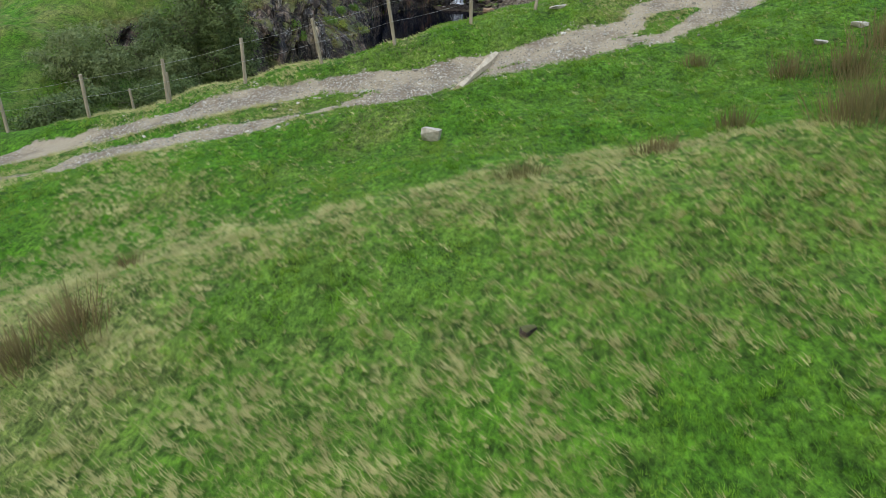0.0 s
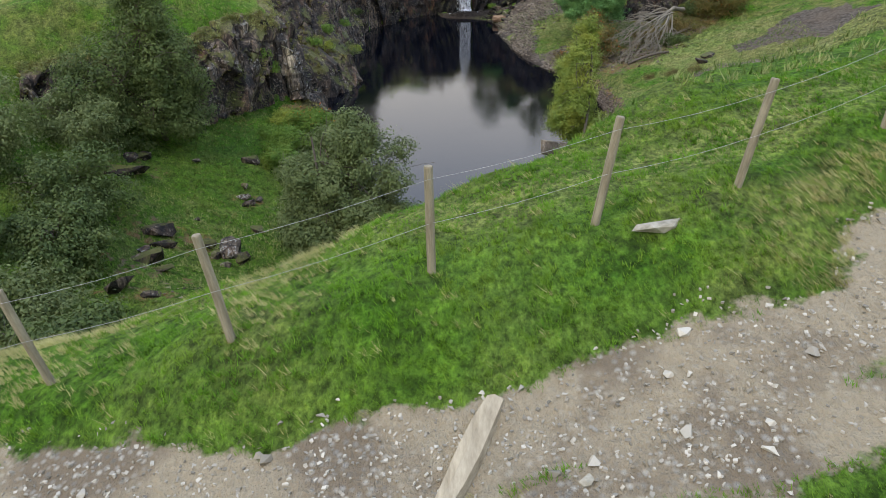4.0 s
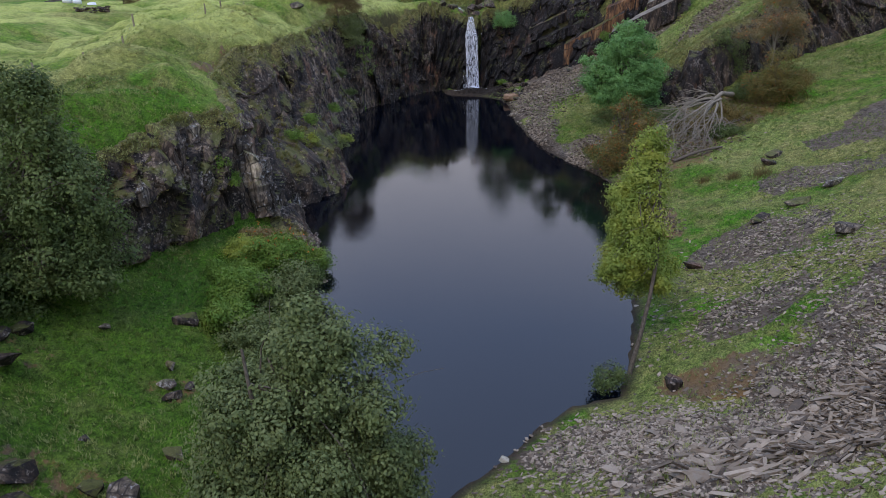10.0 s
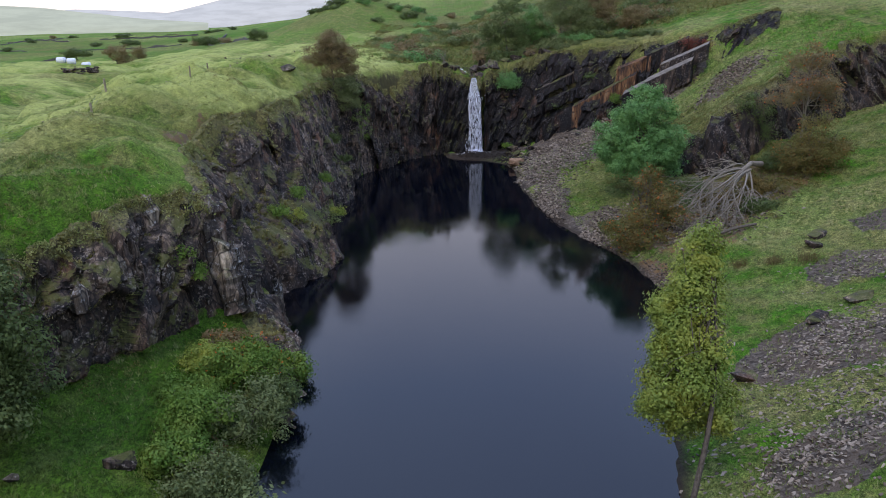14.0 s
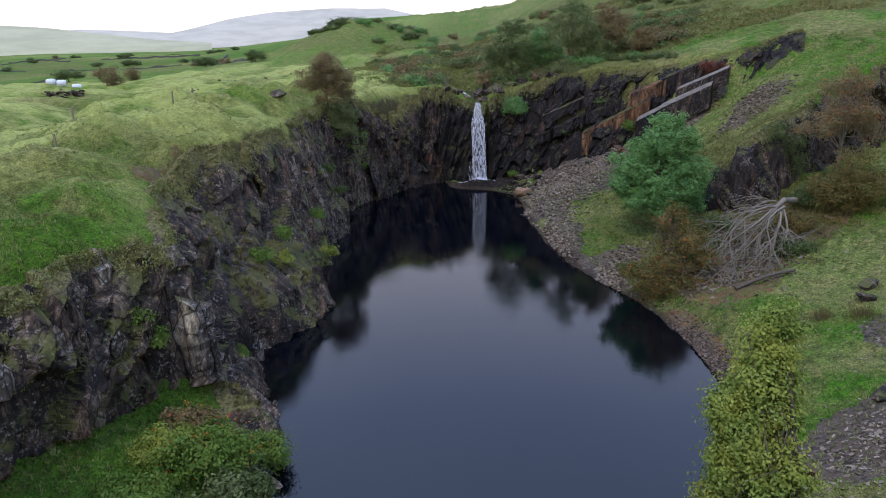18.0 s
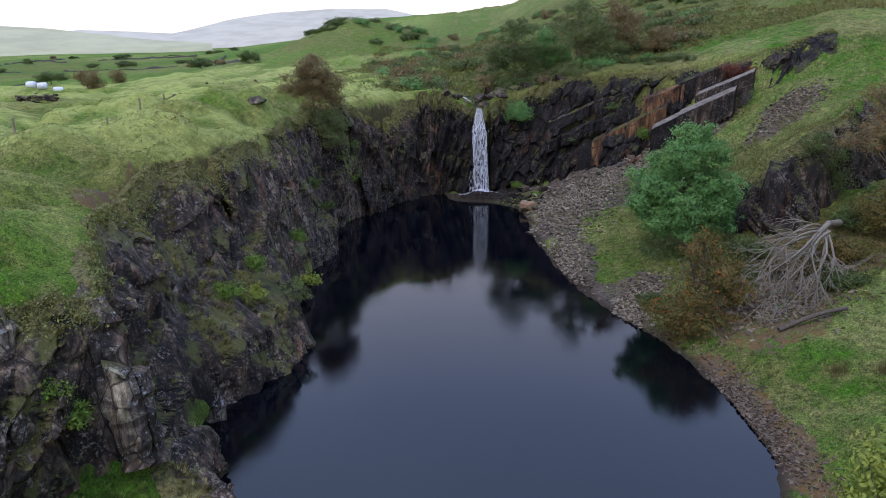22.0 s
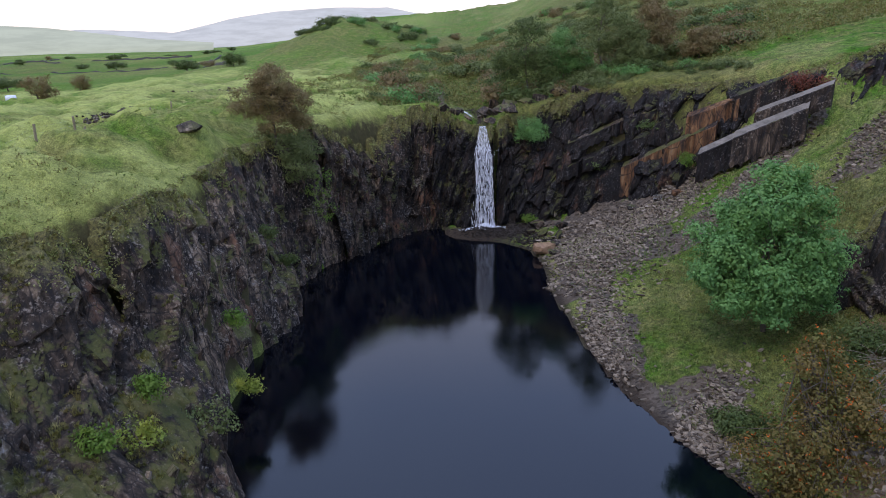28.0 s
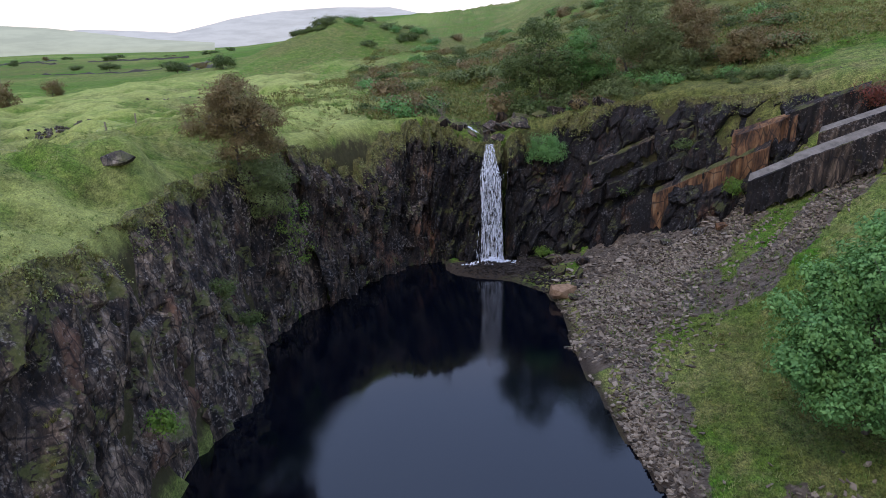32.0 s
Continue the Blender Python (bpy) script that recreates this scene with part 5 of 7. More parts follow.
def limb(a, b, r0, r1, rng, bend=0.12, n=5):
    a, b = np.array(a, float), np.array(b, float)
    size = np.linalg.norm(b - a)
    off = rng.normal(0, bend * size, 3)
    return [(*(a + (b - a) * t + off * math.sin(math.pi * t)), r0 + (r1 - r0) * t) for t in np.linspace(0, 1, n)]


def tree(name, base, lobes, leaf, label, category, clumps=400, per=14, size=0.22, spread=0.38, trunk=0.2, top=None, bark=None, seed=0, group="", limbs=4, berries=0, sink=0.15, stems=1, gap=0.42):
    rng = np.random.RandomState(seed + 100)
    z0 = base[2] if len(base) > 2 else height_at(*base[:2])
    ob = thing(name, (base[0], base[1], z0 - sink), label, category, group)
    cz = max(l[2] for l in lobes)
    paths = []
    for s in range(stems):
        lean = top or (lobes[0][0], lobes[0][1], cz)
        tip = np.array(lean, float) + (rng.normal(0, 0.9, 3) if s else 0)
        main = limb((rng.normal(0, 0.15) * (stems > 1), rng.normal(0, 0.15) * (stems > 1), 0), tip, trunk, trunk * 0.25, rng, 0.05, 8)
        paths.append(main)
        for l in lobes:
            for k in range(max(1, limbs // stems)):
                start = main[rng.randint(3, 7)]
                d = rng.normal(size=3)
                d /= np.linalg.norm(d)
                end = np.array(l[:3]) + d * np.array(l[3:6]) * 0.75
                main_l = limb(start[:3], end, max(0.03, start[3] * 0.55), 0.015, rng, 0.10, 5)
                paths.append(main_l)
                for _ in range(2):
                    q = main_l[rng.randint(2, 4)]
                    e2 = np.array(q[:3]) + rng.normal(size=3) * np.array(l[3:6]) * 0.35
                    paths.append(limb(q[:3], e2, q[3] * 0.6, 0.01, rng, 0.1, 4))
    child("trunk", raw_mesh("trunk", *tubes(paths, 6), bark or MAT_BARK, True), ob, "bare branching grey-brown stem")
    pts, ways = crown_points(lobes, clumps, rng, gap)
    child("crown", raw_mesh("crown", *leaves(pts, spread, per, size, rng, facing=ways), leaf), ob)
    if berries:
        pick = pts[rng.randint(0, len(pts), berries)] + rng.normal(0, 0.25, (berries, 3))
        v, f = leaves(pick, 0.07, 5, 0.13, rng)
        child("berries", raw_mesh("berries", v, f, MAT_BERRY), ob, "orange-red berry bunches", kind="stuff")
    return ob


tree("sallow_tree", (-7.2, 63.0), [(0, 0.5, 5.2, 5.0, 4.2, 4.6), (2.4, 1.5, 7.6, 3.2, 3.0, 3.6), (-2.4, 0.5, 4.2, 3.4, 3.4, 3.4), (1.5, -1.5, 3.6, 4.0, 3.0, 3.2), (3.6, 0.5, 3.6, 2.6, 2.6, 3.0), (0.3, 1.8, 9.2, 2.2, 2.2, 2.6)],
     MAT_LEAF_SALLOW, "rounded grey-green sallow tree beside the pond", "tree", 4600, 20, 0.20, 0.27, 0.24, seed=1, limbs=6, stems=3)
tree("birch_tree", (11.7, 76.3), [(0.5, 3.6, 7.2, 2.4, 2.3, 2.8), (1.0, 4.9, 9.8, 2.3, 2.2, 2.8), (1.9, 6.9, 12.9, 1.5, 1.5, 2.4), (-0.6, 3.0, 6.0, 1.8, 1.6, 1.6), (1.6, 3.6, 6.1, 1.7, 1.6, 1.8), (0.9, 4.4, 8.6, 2.2, 2.0, 2.3), (1.4, 6.0, 11.5, 1.8, 1.8, 2.1)],
     MAT_LEAF_BIRCH, "slender yellow-green birch leaning over the pond edge", "tree", 3400, 18, 0.175, 0.24, 0.17, top=(2.1, 7.4, 14.6), seed=2, limbs=4, gap=0.55)
tree("waterside_bush", (10.1, 75.2, 0.2), [(0, 0, 0.8, 1.2, 1.0, 0.8), (-0.5, -0.8, 0.6, 0.8, 0.8, 0.6)], MAT_LEAF_DARK, "small dark bush at the birch's foot in the water", "bush", 160, 13, 0.16, 0.2, 0.04, seed=12, limbs=5, stems=2)
tree("alder_tree", (-26.0, 79.0), [(0, 0, 8.8, 4.6, 4.4, 5.2), (2.5, -1, 7.0, 3.2, 3.2, 4.2), (-2.5, -2, 7.0, 3.6, 3.2, 4.2), (0.6, -0.5, 12.2, 2.8, 2.8, 3.0), (-4.5, -3.5, 5.0, 3.2, 3.0, 3.4), (1.0, -1.5, 3.4, 4.2, 3.6, 3.0), (-2.0, -3.0, 2.4, 3.6, 3.2, 2.6)],
     MAT_LEAF_DARK, "tall dark grey-green tree under the bluff", "tree", 4200, 18, 0.22, 0.29, 0.3, seed=3, limbs=6)
for k, (bx, by, w, h, leaf, lab) in enumerate([
        (-30.5, 72.5, 3.2, 3.0, MAT_LEAF_SALLOW, "low grey-green willow bush on the slope"), (-26.5, 62.5, 3.4, 3.2, MAT_LEAF_DARK, "dark green willow bush on the slope"),
        (-24.5, 56.5, 2.8, 2.6, MAT_LEAF_DARK, "dark green bush in the hollow"), (-33.5, 64.5, 3.4, 3.6, MAT_LEAF_SALLOW, "broad grey-green bush on the bank"),
        (-30.5, 54.0, 3.0, 3.0, MAT_LEAF_DARK, "dark bush below the track"), (-22, 47, 2.8, 2.8, MAT_LEAF_SALLOW, "grey-green bush below the fence"), (-35, 46, 3.4, 3.6, MAT_LEAF_DARK, "dark bush below the fence"), (-15.5, 42.5, 2.2, 2.4, MAT_LEAF_DARK, "dark bush in the shade below the fence"), (-18.5, 38.0, 2.4, 2.6, MAT_LEAF_DARK, "dark bush in the shade below the fence"), (-26.5, 40.0, 3.0, 3.2, MAT_LEAF_DARK, "dark bush in the shade below the fence")]):
    w, h = w * 1.35, h * 1.35
    tree("bush", (bx, by), [(0, 0, h * 0.55, w, w, h * 0.6), (w * 0.5, -w * 0.3, h * 0.4, w * 0.6, w * 0.6, h * 0.45), (-w * 0.5, w * 0.2, h * 0.45, w * 0.6, w * 0.6, h * 0.5)],
         leaf, lab, "bush", 1000, 16, 0.22, 0.27, 0.1, seed=20 + k, limbs=4, stems=3, group="bushes on the left slope")
# undergrowth between the ledge and the water
for k, (bx, by, w, h, leaf, lab, nb) in enumerate([
        (-14.6, 89.5, 2.0, 2.2, MAT_LEAF_FRESH, "leafy bush with orange berries over the ledge", 60), (-13.4, 85.0, 2.2, 2.4, MAT_LEAF_SALLOW, "green bush at the water's edge", 0), (-15.8, 83.5, 1.6, 1.8, MAT_LEAF_FRESH, "bright green sapling on the bank", 0),
        (-14.0, 79.5, 2.0, 2.0, MAT_LEAF_SALLOW, "green bush at the water's edge", 0), (-16.6, 92.5, 1.4, 1.4, MAT_LEAF_RUSSET, "small russet bush with berries", 50), (-12.4, 76.0, 1.8, 1.8, MAT_LEAF_SALLOW, "green bush at the water's edge", 0),
        (-17.4, 86.4, 1.4, 1.0, MAT_LEAF_FRESH, "low bright green shrub", 0), (-11.0, 70.5, 2.0, 2.4, MAT_LEAF_SALLOW, "grey-green bush at the water's edge", 0), (-12.9, 92.6, 1.5, 1.6, MAT_LEAF_FRESH, "leafy bush with orange berries over the ledge", 50), (-12.6, 88.0, 1.6, 1.8, MAT_LEAF_DARK, "dark green bush hanging over the water", 0), (-17.0, 89.8, 1.3, 1.3, MAT_LEAF_BIRCH, "yellow-green shrub on the ledge", 20), (-16.0, 80.5, 1.4, 1.6, MAT_LEAF_FRESH, "bright green sapling on the bank", 0)]):
    w, h = w * 1.25, h * 1.35
    tree("shrub", (bx, by), [(0, 0, h * 0.5, w, w, h * 0.55), (w * 0.6, 0.2, h * 0.45, w * 0.55, w * 0.55, h * 0.45), (-w * 0.4, -w * 0.4, h * 0.35, w * 0.6, w * 0.6, h * 0.4)],
         leaf, lab, "bush", 560, 14, 0.19, 0.24, 0.05, seed=40 + k, limbs=3, stems=2, berries=nb, group="undergrowth at the water")
tree("ash_tree", (24.4, 136.0), [(0, 0, 7.0, 4.6, 4.2, 4.2), (-3.7, -0.8, 6.8, 3.0, 2.8, 2.8), (3.5, 0, 6.8, 2.9, 2.8, 2.8), (0.3, 0.3, 10.6, 3.3, 3.1, 2.8), (-2.4, -1.4, 3.9, 3.2, 2.8, 2.4), (2.7, 0, 4.2, 3.2, 2.8, 2.6), (-2.2, 0.6, 9.2, 2.4, 2.3, 2.1), (0.2, 0.2, 12.2, 1.9, 1.8, 1.5)],
     MAT_LEAF_ASH, "full blue-green ash tree on the stony bank", "tree", 3600, 18, 0.25, 0.25, 0.22, seed=4, limbs=6, gap=0.75)
tree("rowan_bush", (21.6, 121.8), [(0, 0, 3.0, 3.6, 3.2, 3.0), (-2.4, -1.6, 1.8, 2.8, 2.6, 2.2), (1.4, 1.4, 4.6, 2.6, 2.4, 2.4), (0.2, 1.0, 6.6, 2.0, 1.9, 1.7), (-0.6, -2.6, 1.4, 2.8, 2.2, 1.6)], MAT_LEAF_OCHRE,
     "russet rowan bush with orange berries leaning to the water", "bush", 1300, 14, 0.2, 0.32, 0.1, seed=5, limbs=9, stems=3, berries=320, gap=0.6)
tree("rowan_tree", (43.2, 133.6), [(0, 0, 9.6, 3.4, 3.2, 3.0), (-2.4, 0.4, 7.6, 2.6, 2.4, 2.2), (2.2, 0.2, 7.8, 2.6, 2.4, 2.4), (0.4, 0, 11.8, 2.0, 2.0, 1.8)], MAT_LEAF_RUSSET,
     "tall thin rowan with sparse russet leaves and berries", "tree", 1100, 14, 0.18, 0.34, 0.2, seed=6, limbs=7, berries=260, bark=MAT_DEAD, gap=0.6)
tree("rowan_sapling", (42.2, 129.2), [(0, 0, 4.4, 2.5, 2.4, 3.4), (-2.4, -0.6, 2.4, 2.8, 2.4, 2.2), (2.4, -0.8, 2.6, 2.8, 2.4, 2.2), (-0.6, -1.4, 1.6, 3.4, 2.4, 1.6)], MAT_LEAF_OCHRE, "yellowing russet rowan on the green slope", "tree", 1000, 14, 0.2, 0.34, 0.08, seed=7, limbs=5, berries=40)
tree("ivy_bush", (39.4, 137.6, 13.2), [(0, 0, 0, 2.2, 1.4, 2.6), (1.0, -1.2, -2.4, 1.4, 1.0, 1.8), (-1.6, -0.2, 1.4, 1.8, 1.5, 1.2)], MAT_LEAF_DARK, "dark green bush hanging on the crag", "bush", 320, 14, 0.18, 0.28, 0.08, seed=8)
tree("rim_tree", (-19.2, 158.8, 15.6), [(0.2, 0, 5.0, 3.2, 2.8, 2.8), (2.0, 0.2, 4.6, 2.5, 2.3, 2.2), (-1.9, 0, 4.8, 2.6, 2.4, 2.2), (0.3, 0, 6.8, 2.5, 2.2, 1.6), (0.6, 0.2, 2.4, 2.8, 2.4, 1.8)], MAT_LEAF_RUSSET, "brown-leaved hawthorn at the cliff edge", "tree", 2000, 16, 0.18, 0.26, 0.17, seed=9, limbs=7)
tree("rim_bush", (-18.4, 159.6, 14.4), [(0, 0, 0.8, 3.0, 2.6, 2.2), (1.0, -0.8, -1.4, 2.2, 1.8, 1.8), (1.4, 1.0, 0.2, 2.0, 2.0, 1.6)], MAT_LEAF_SALLOW, "grey-green bush under the hawthorn at the cliff edge", "bush", 800, 16, 0.18, 0.24, 0.08, seed=10)
for k, (bx, by, w, h, leaf, lab) in enumerate([
        (29.0, 131.5, 2.4, 2.2, MAT_LEAF_DARK, "dark bramble bush below the crag"), (31.5, 126.5, 2.0, 1.6, MAT_LEAF_OCHRE, "yellowing bramble bush below the crag"), (26.5, 128.0, 2.2, 2.0, MAT_LEAF_DARK, "dark bramble bush below the crag"), (37.0, 127.0, 2.2, 1.8, MAT_LEAF_OCHRE, "yellowing bramble bush on the slope"),
        (40.0, 131.5, 2.2, 2.4, MAT_LEAF_DARK, "dark bush among the rowans"), (46.0, 132.5, 2.6, 2.6, MAT_LEAF_OCHRE, "russet bush among the rowans"), (34.0, 122.5, 1.8, 1.2, MAT_LEAF_DARK, "low dark bramble on the slope"), (19.2, 126.2, 1.6, 1.2, MAT_LEAF_DARK, "low dark bush at the shore")]):
    tree("bramble_bush", (bx, by), [(0, 0, h * 0.5, w, w, h * 0.6), (w * 0.7, 0.2, h * 0.4, w * 0.7, w * 0.7, h * 0.5), (-w * 0.6, -w * 0.3, h * 0.35, w * 0.7, w * 0.7, h * 0.45)], leaf, lab, "bush", 420, 14, 0.19, 0.25, 0.05, seed=150 + k, limbs=3, stems=2, group="brambles below the crag")
for k, (bx, by, bz, w, h, leaf, lab) in enumerate([
        (-15.2, 160.2, 8.6, 1.9, 5.6, MAT_LEAF_FRESH, "bright green sapling on the rock face"), (-16.8, 149.5, 5.5, 1.0, 0.8, MAT_LEAF_DARK, "dark shrub on a rock ledge"), (-17.6, 147.0, 9.0, 0.9, 0.8, MAT_LEAF_DARK, "dark shrub on the rock face"),
        (-15.0, 122.3, 4.2, 1.6, 1.3, MAT_LEAF_SALLOW, "grey-green bush on the headland ledge"), (-17.8, 118.6, 5.6, 1.7, 0.9, MAT_LEAF_BIRCH, "yellow-green shrub on the headland ledge"), (-18.6, 116.4, 6.8, 1.3, 0.7, MAT_LEAF_FRESH, "bright green shrub on the headland"),
        (-17.2, 120.2, 7.6, 0.8, 0.9, MAT_LEAF_FRESH, "bright green fern on the headland"), (-20.2, 95.3, 9.4, 1.2, 1.0, MAT_LEAF_FRESH, "bright green fern on the bluff"), (-19.4, 95.6, 8.0, 0.8, 0.8, MAT_LEAF_FRESH, "bright green fern on the bluff"),
        (-14.6, 128.5, 3.2, 0.9, 0.8, MAT_LEAF_BIRCH, "yellow-green shrub by the water"), (-16.6, 133.0, 6.4, 0.9, 0.8, MAT_LEAF_FRESH, "bright green shrub on the rock face"), (27.6, 168.2, 11.2, 0.9, 1.3, MAT_LEAF_FRESH, "bright green sapling at the foot of the slabs"),
        (18.4, 176.8, 9.2, 1.5, 1.0, MAT_LEAF_DARK, "dark shrub on the wet rock wall"), (9.6, 176.9, 2.0, 1.1, 0.6, MAT_LEAF_FRESH, "green fern beside the falls"), (24.5, 174.2, 14.6, 1.3, 0.9, MAT_LEAF_DARK, "dark shrub on the rock wall")]):
    tree("ledge_shrub", (bx, by, bz), [(0, 0, h * 0.4, w, w * 0.8, h * 0.6), (w * 0.4, -0.2, 0, w * 0.7, w * 0.6, h * 0.5)], leaf, lab, "shrub", 90, 13, 0.19, 0.2, 0.04, seed=60 + k, limbs=2, group="shrubs on the rock faces")
# trees above the falls
for k, (bx, by, s, leaf, lab) in enumerate([
        (10.6, 189.0, 1.5, MAT_LEAF_DARK, "dark green tree above the falls"), (21.5, 188.5, 1.6, MAT_LEAF_SALLOW, "green tree above the rock wall"), (16.0, 191.5, 1.0, MAT_LEAF_ASH, "dark green tree above the falls"), (27.8, 189.5, 1.25, MAT_LEAF_RUSSET, "russet rowan above the rock wall"),
        (34.0, 186.0, 0.6, MAT_LEAF_RUSSET, "small russet rowan above the rock wall"), (25.5, 186.5, 0.7, MAT_LEAF_SALLOW, "grey-green bush above the rock wall")]):
    tree("hill_tree", (bx, by), [(0, 0, 4.0 * s, 3.6 * s, 3.0 * s, 2.6 * s), (1.6 * s, -0.6, 3.0 * s, 2.4 * s, 2.2 * s, 2.0 * s), (-1.8 * s, 0, 2.8 * s, 2.4 * s, 2.2 * s, 2.0 * s), (0.2, 0, 6.2 * s, 1.9 * s, 1.9 * s, 1.5 * s)], leaf, lab, "tree", 1100, 15, 0.24, 0.30, 0.16, seed=80 + k, limbs=4, group="trees above the falls")
tree("falls_bush", (9.8, 180.6, 13.6), [(0, 0, 1.0, 1.9, 1.6, 1.4), (1.4, -1.0, -0.3, 1.8, 1.3, 1.3), (-0.6, -0.8, -0.2, 1.3, 1.1, 1.1)], MAT_LEAF_ASH, "blue-green bush hanging beside the falls", "bush", 380, 14, 0.19, 0.26, 0.08, seed=90)
tree("red_bush", (39.8, 166.4), [(0, 0, 1.4, 2.6, 1.8, 1.5), (1.8, -0.4, 0.8, 1.6, 1.4, 1.1)], MAT_LEAF_RED, "dark red-leaved bush on the rim", "bush", 240, 13, 0.2, 0.3, 0.06, seed=91, stems=2)
tree("bare_bush", (-2.2, 184.0), [(0, 0, 1.6, 1.0, 1.0, 1.2)], MAT_LEAF_RUSSET, "nearly bare thorn bush beside the falls", "bush", 14, 8, 0.14, 0.25, 0.05, seed=92, limbs=14, bark=MAT_DEAD, stems=2)

# the fallen tree
def fallen_tree():
    r = np.random.RandomState(17)
    root = np.array([35.0, 127.9, 8.4])
    ob = thing("fallen_tree", tuple(root), "bleached dead tree fallen head-down on the bank", "tree")
    main, twigs = [], []

    def grow(a, b, r0, depth, store):
        path = limb(a, b, r0, max(0.014, r0 * 0.25), r, 0.10, 7)
        path = [(p[0], p[1], p[2] + 0.03 * math.dist(a, b) * math.sin(math.pi * k / 6), p[3]) for k, p in enumerate(path)]
        store.append(path)
        if depth:
            for _ in range(9 if depth > 1 else 7):
                q = path[r.randint(2, 6)]
                d = np.array(b) - np.array(a)
                size = np.linalg.norm(d) * r.uniform(0.18, 0.44)
                d = d / np.linalg.norm(d) + r.normal(0, 0.36, 3)
                grow(q[:3], np.array(q[:3]) + d / np.linalg.norm(d) * size, q[3] * 0.6, depth - 1, twigs)

    for e in ((23.2, 122.0, 3.0), (24.2, 119.6, 1.9), (25.6, 118.4, 1.8), (27.2, 117.4, 2.0), (29.2, 117.4, 2.6), (31.4, 117.8, 3.2), (26.0, 124.6, 5.2), (27.6, 121.2, 4.6), (30.4, 120.4, 4.2), (24.8, 121.0, 3.2), (29.4, 119.6, 4.0), (26.4, 122.2, 5.0)):
        mid = root + (np.array(e) - root) * 0.1
        grow(mid - root, np.array(e) - root, 0.13, 2, main)
    trunk = [limb((2.2, 2.2, -0.6), (0.0, 0.0, 0.0), 0.34, 0.3, r, 0.03, 5), limb((0, 0, 0), (-1.6, -1.4, -0.6), 0.28, 0.2, r, 0.03, 5)]
    child("trunk", raw_mesh("trunk", *tubes(trunk, 9), MAT_DEAD, True), ob)
    for m in main:
        child("limb", raw_mesh("limb", *tubes([m], 7), MAT_DEAD, True), ob)
    child("brushwood", raw_mesh("brushwood", *tubes(twigs, 4), MAT_DEAD), ob, "tangle of thin grey twigs", kind="stuff")


fallen_tree()
log_path = limb((26.0, 116.4, height_at(26, 116.4) + 0.2), (32.0, 117.8, height_at(32, 117.8) + 0.25), 0.2, 0.14, np.random.RandomState(5), 0.02, 7)
tagged(new("fallen_log", raw_mesh("fallen_log", *tubes([log_path], 8), MAT_BARK, True)), "dark fallen log lying on the shore grass", "log")

# moor shrubs: a few kinds, copied over the hill behind the falls
moor_rng = np.random.RandomState(23)
kinds = []
for k, (leaf, lab) in enumerate([(MAT_LEAF_DARK, "dark green juniper bush on the moor"), (MAT_LEAF_SALLOW, "grey-green gorse bush on the moor"), (MAT_LEAF_ASH, "green bracken bush on the moor"), (MAT_LEAF_RUSSET, "brown heather bush on the moor")]):
    kinds.append(tree("moor_bush", (4 + 3 * k, 214 + k), [(0, 0, 0.7, 1.6, 1.6, 0.9), (1.1, 0.4, 0.5, 1.1, 1.1, 0.7), (-0.9, -0.5, 0.5, 1.2, 1.1, 0.7)], leaf, lab, "bush", 110, 12, 0.26, 0.28, 0.05, seed=110 + k, limbs=2, group="bushes on the moor"))
for k in range(330):
    f = moor_rng.rand()
    y = 187 + 215 * f ** 2.2
    x = -14 - 0.16 * (y - 196) + moor_rng.rand() * (60 + 0.55 * (y - 196))
    if abs(x - 1) < 4 and y < 215:
        continue
    s = 0.45 + 1.1 * moor_rng.rand() ** 2 + 0.9 * f
    copy_thing(kinds[moor_rng.choice(4, p=[0.34, 0.24, 0.18, 0.24])], pose(x, y, height_at(x, y) - 0.15, 0, 0, moor_rng.rand() * 360) @ Matrix.Diagonal((s, s, s * 0.95, 1)))
for k in range(44):
    x = 6.5 + 30 * moor_rng.rand()
    y = np.interp(x, [5.4, 12, 20, 27, 36], [183.4, 184.2, 181.8, 178.8, 173.4]) + 6 * moor_rng.rand() ** 1.4
    s = 0.45 + 0.75 * moor_rng.rand() ** 2
    copy_thing(kinds[moor_rng.choice(4, p=[0.36, 0.24, 0.22, 0.18])], pose(x, y, height_at(x, y) - 0.15, 0, 0, moor_rng.rand() * 360) @ Matrix.Diagonal((s, s, s, 1)))
for k in range(16):
    a = moor_rng.rand() * 6.3
    x, y = -68 + 20 * moor_rng.rand(), 384 + 14 * math.sin(a)
    s = 1.0 + 1.1 * moor_rng.rand()
    copy_thing(kinds[0], pose(x, y, height_at(x, y) - 0.2, 0, 0, moor_rng.rand() * 360) @ Matrix.Diagonal((s, s, s, 1)))
# trees in the pasture and the valley
field_tree = tree("field_tree", (-79, 330), [(0, 0, 3.4, 3.4, 3.2, 2.4), (1.8, 0, 2.6, 2.4, 2.2, 1.8), (-1.8, 0, 2.8, 2.4, 2.2, 1.9)], MAT_LEAF_DARK, "lone dark tree in the pasture", "tree", 240, 12, 0.42, 0.45, 0.2, seed=130, limbs=3, group="field trees")
thorn = tree("field_thorn", (-86, 226), [(0, 0, 3.2, 3.4, 3.2, 2.4), (2.0, 0, 2.4, 2.2, 2.2, 1.8)], MAT_LEAF_RUSSET, "russet thorn tree in the pasture", "tree", 260, 12, 0.34, 0.42, 0.16, seed=131, limbs=4, group="field trees")
copy_thing(thorn, pose(-97, 262, height_at(-97, 262), 0, 0, 70) @ Matrix.Diagonal((0.8, 0.8, 0.8, 1)))
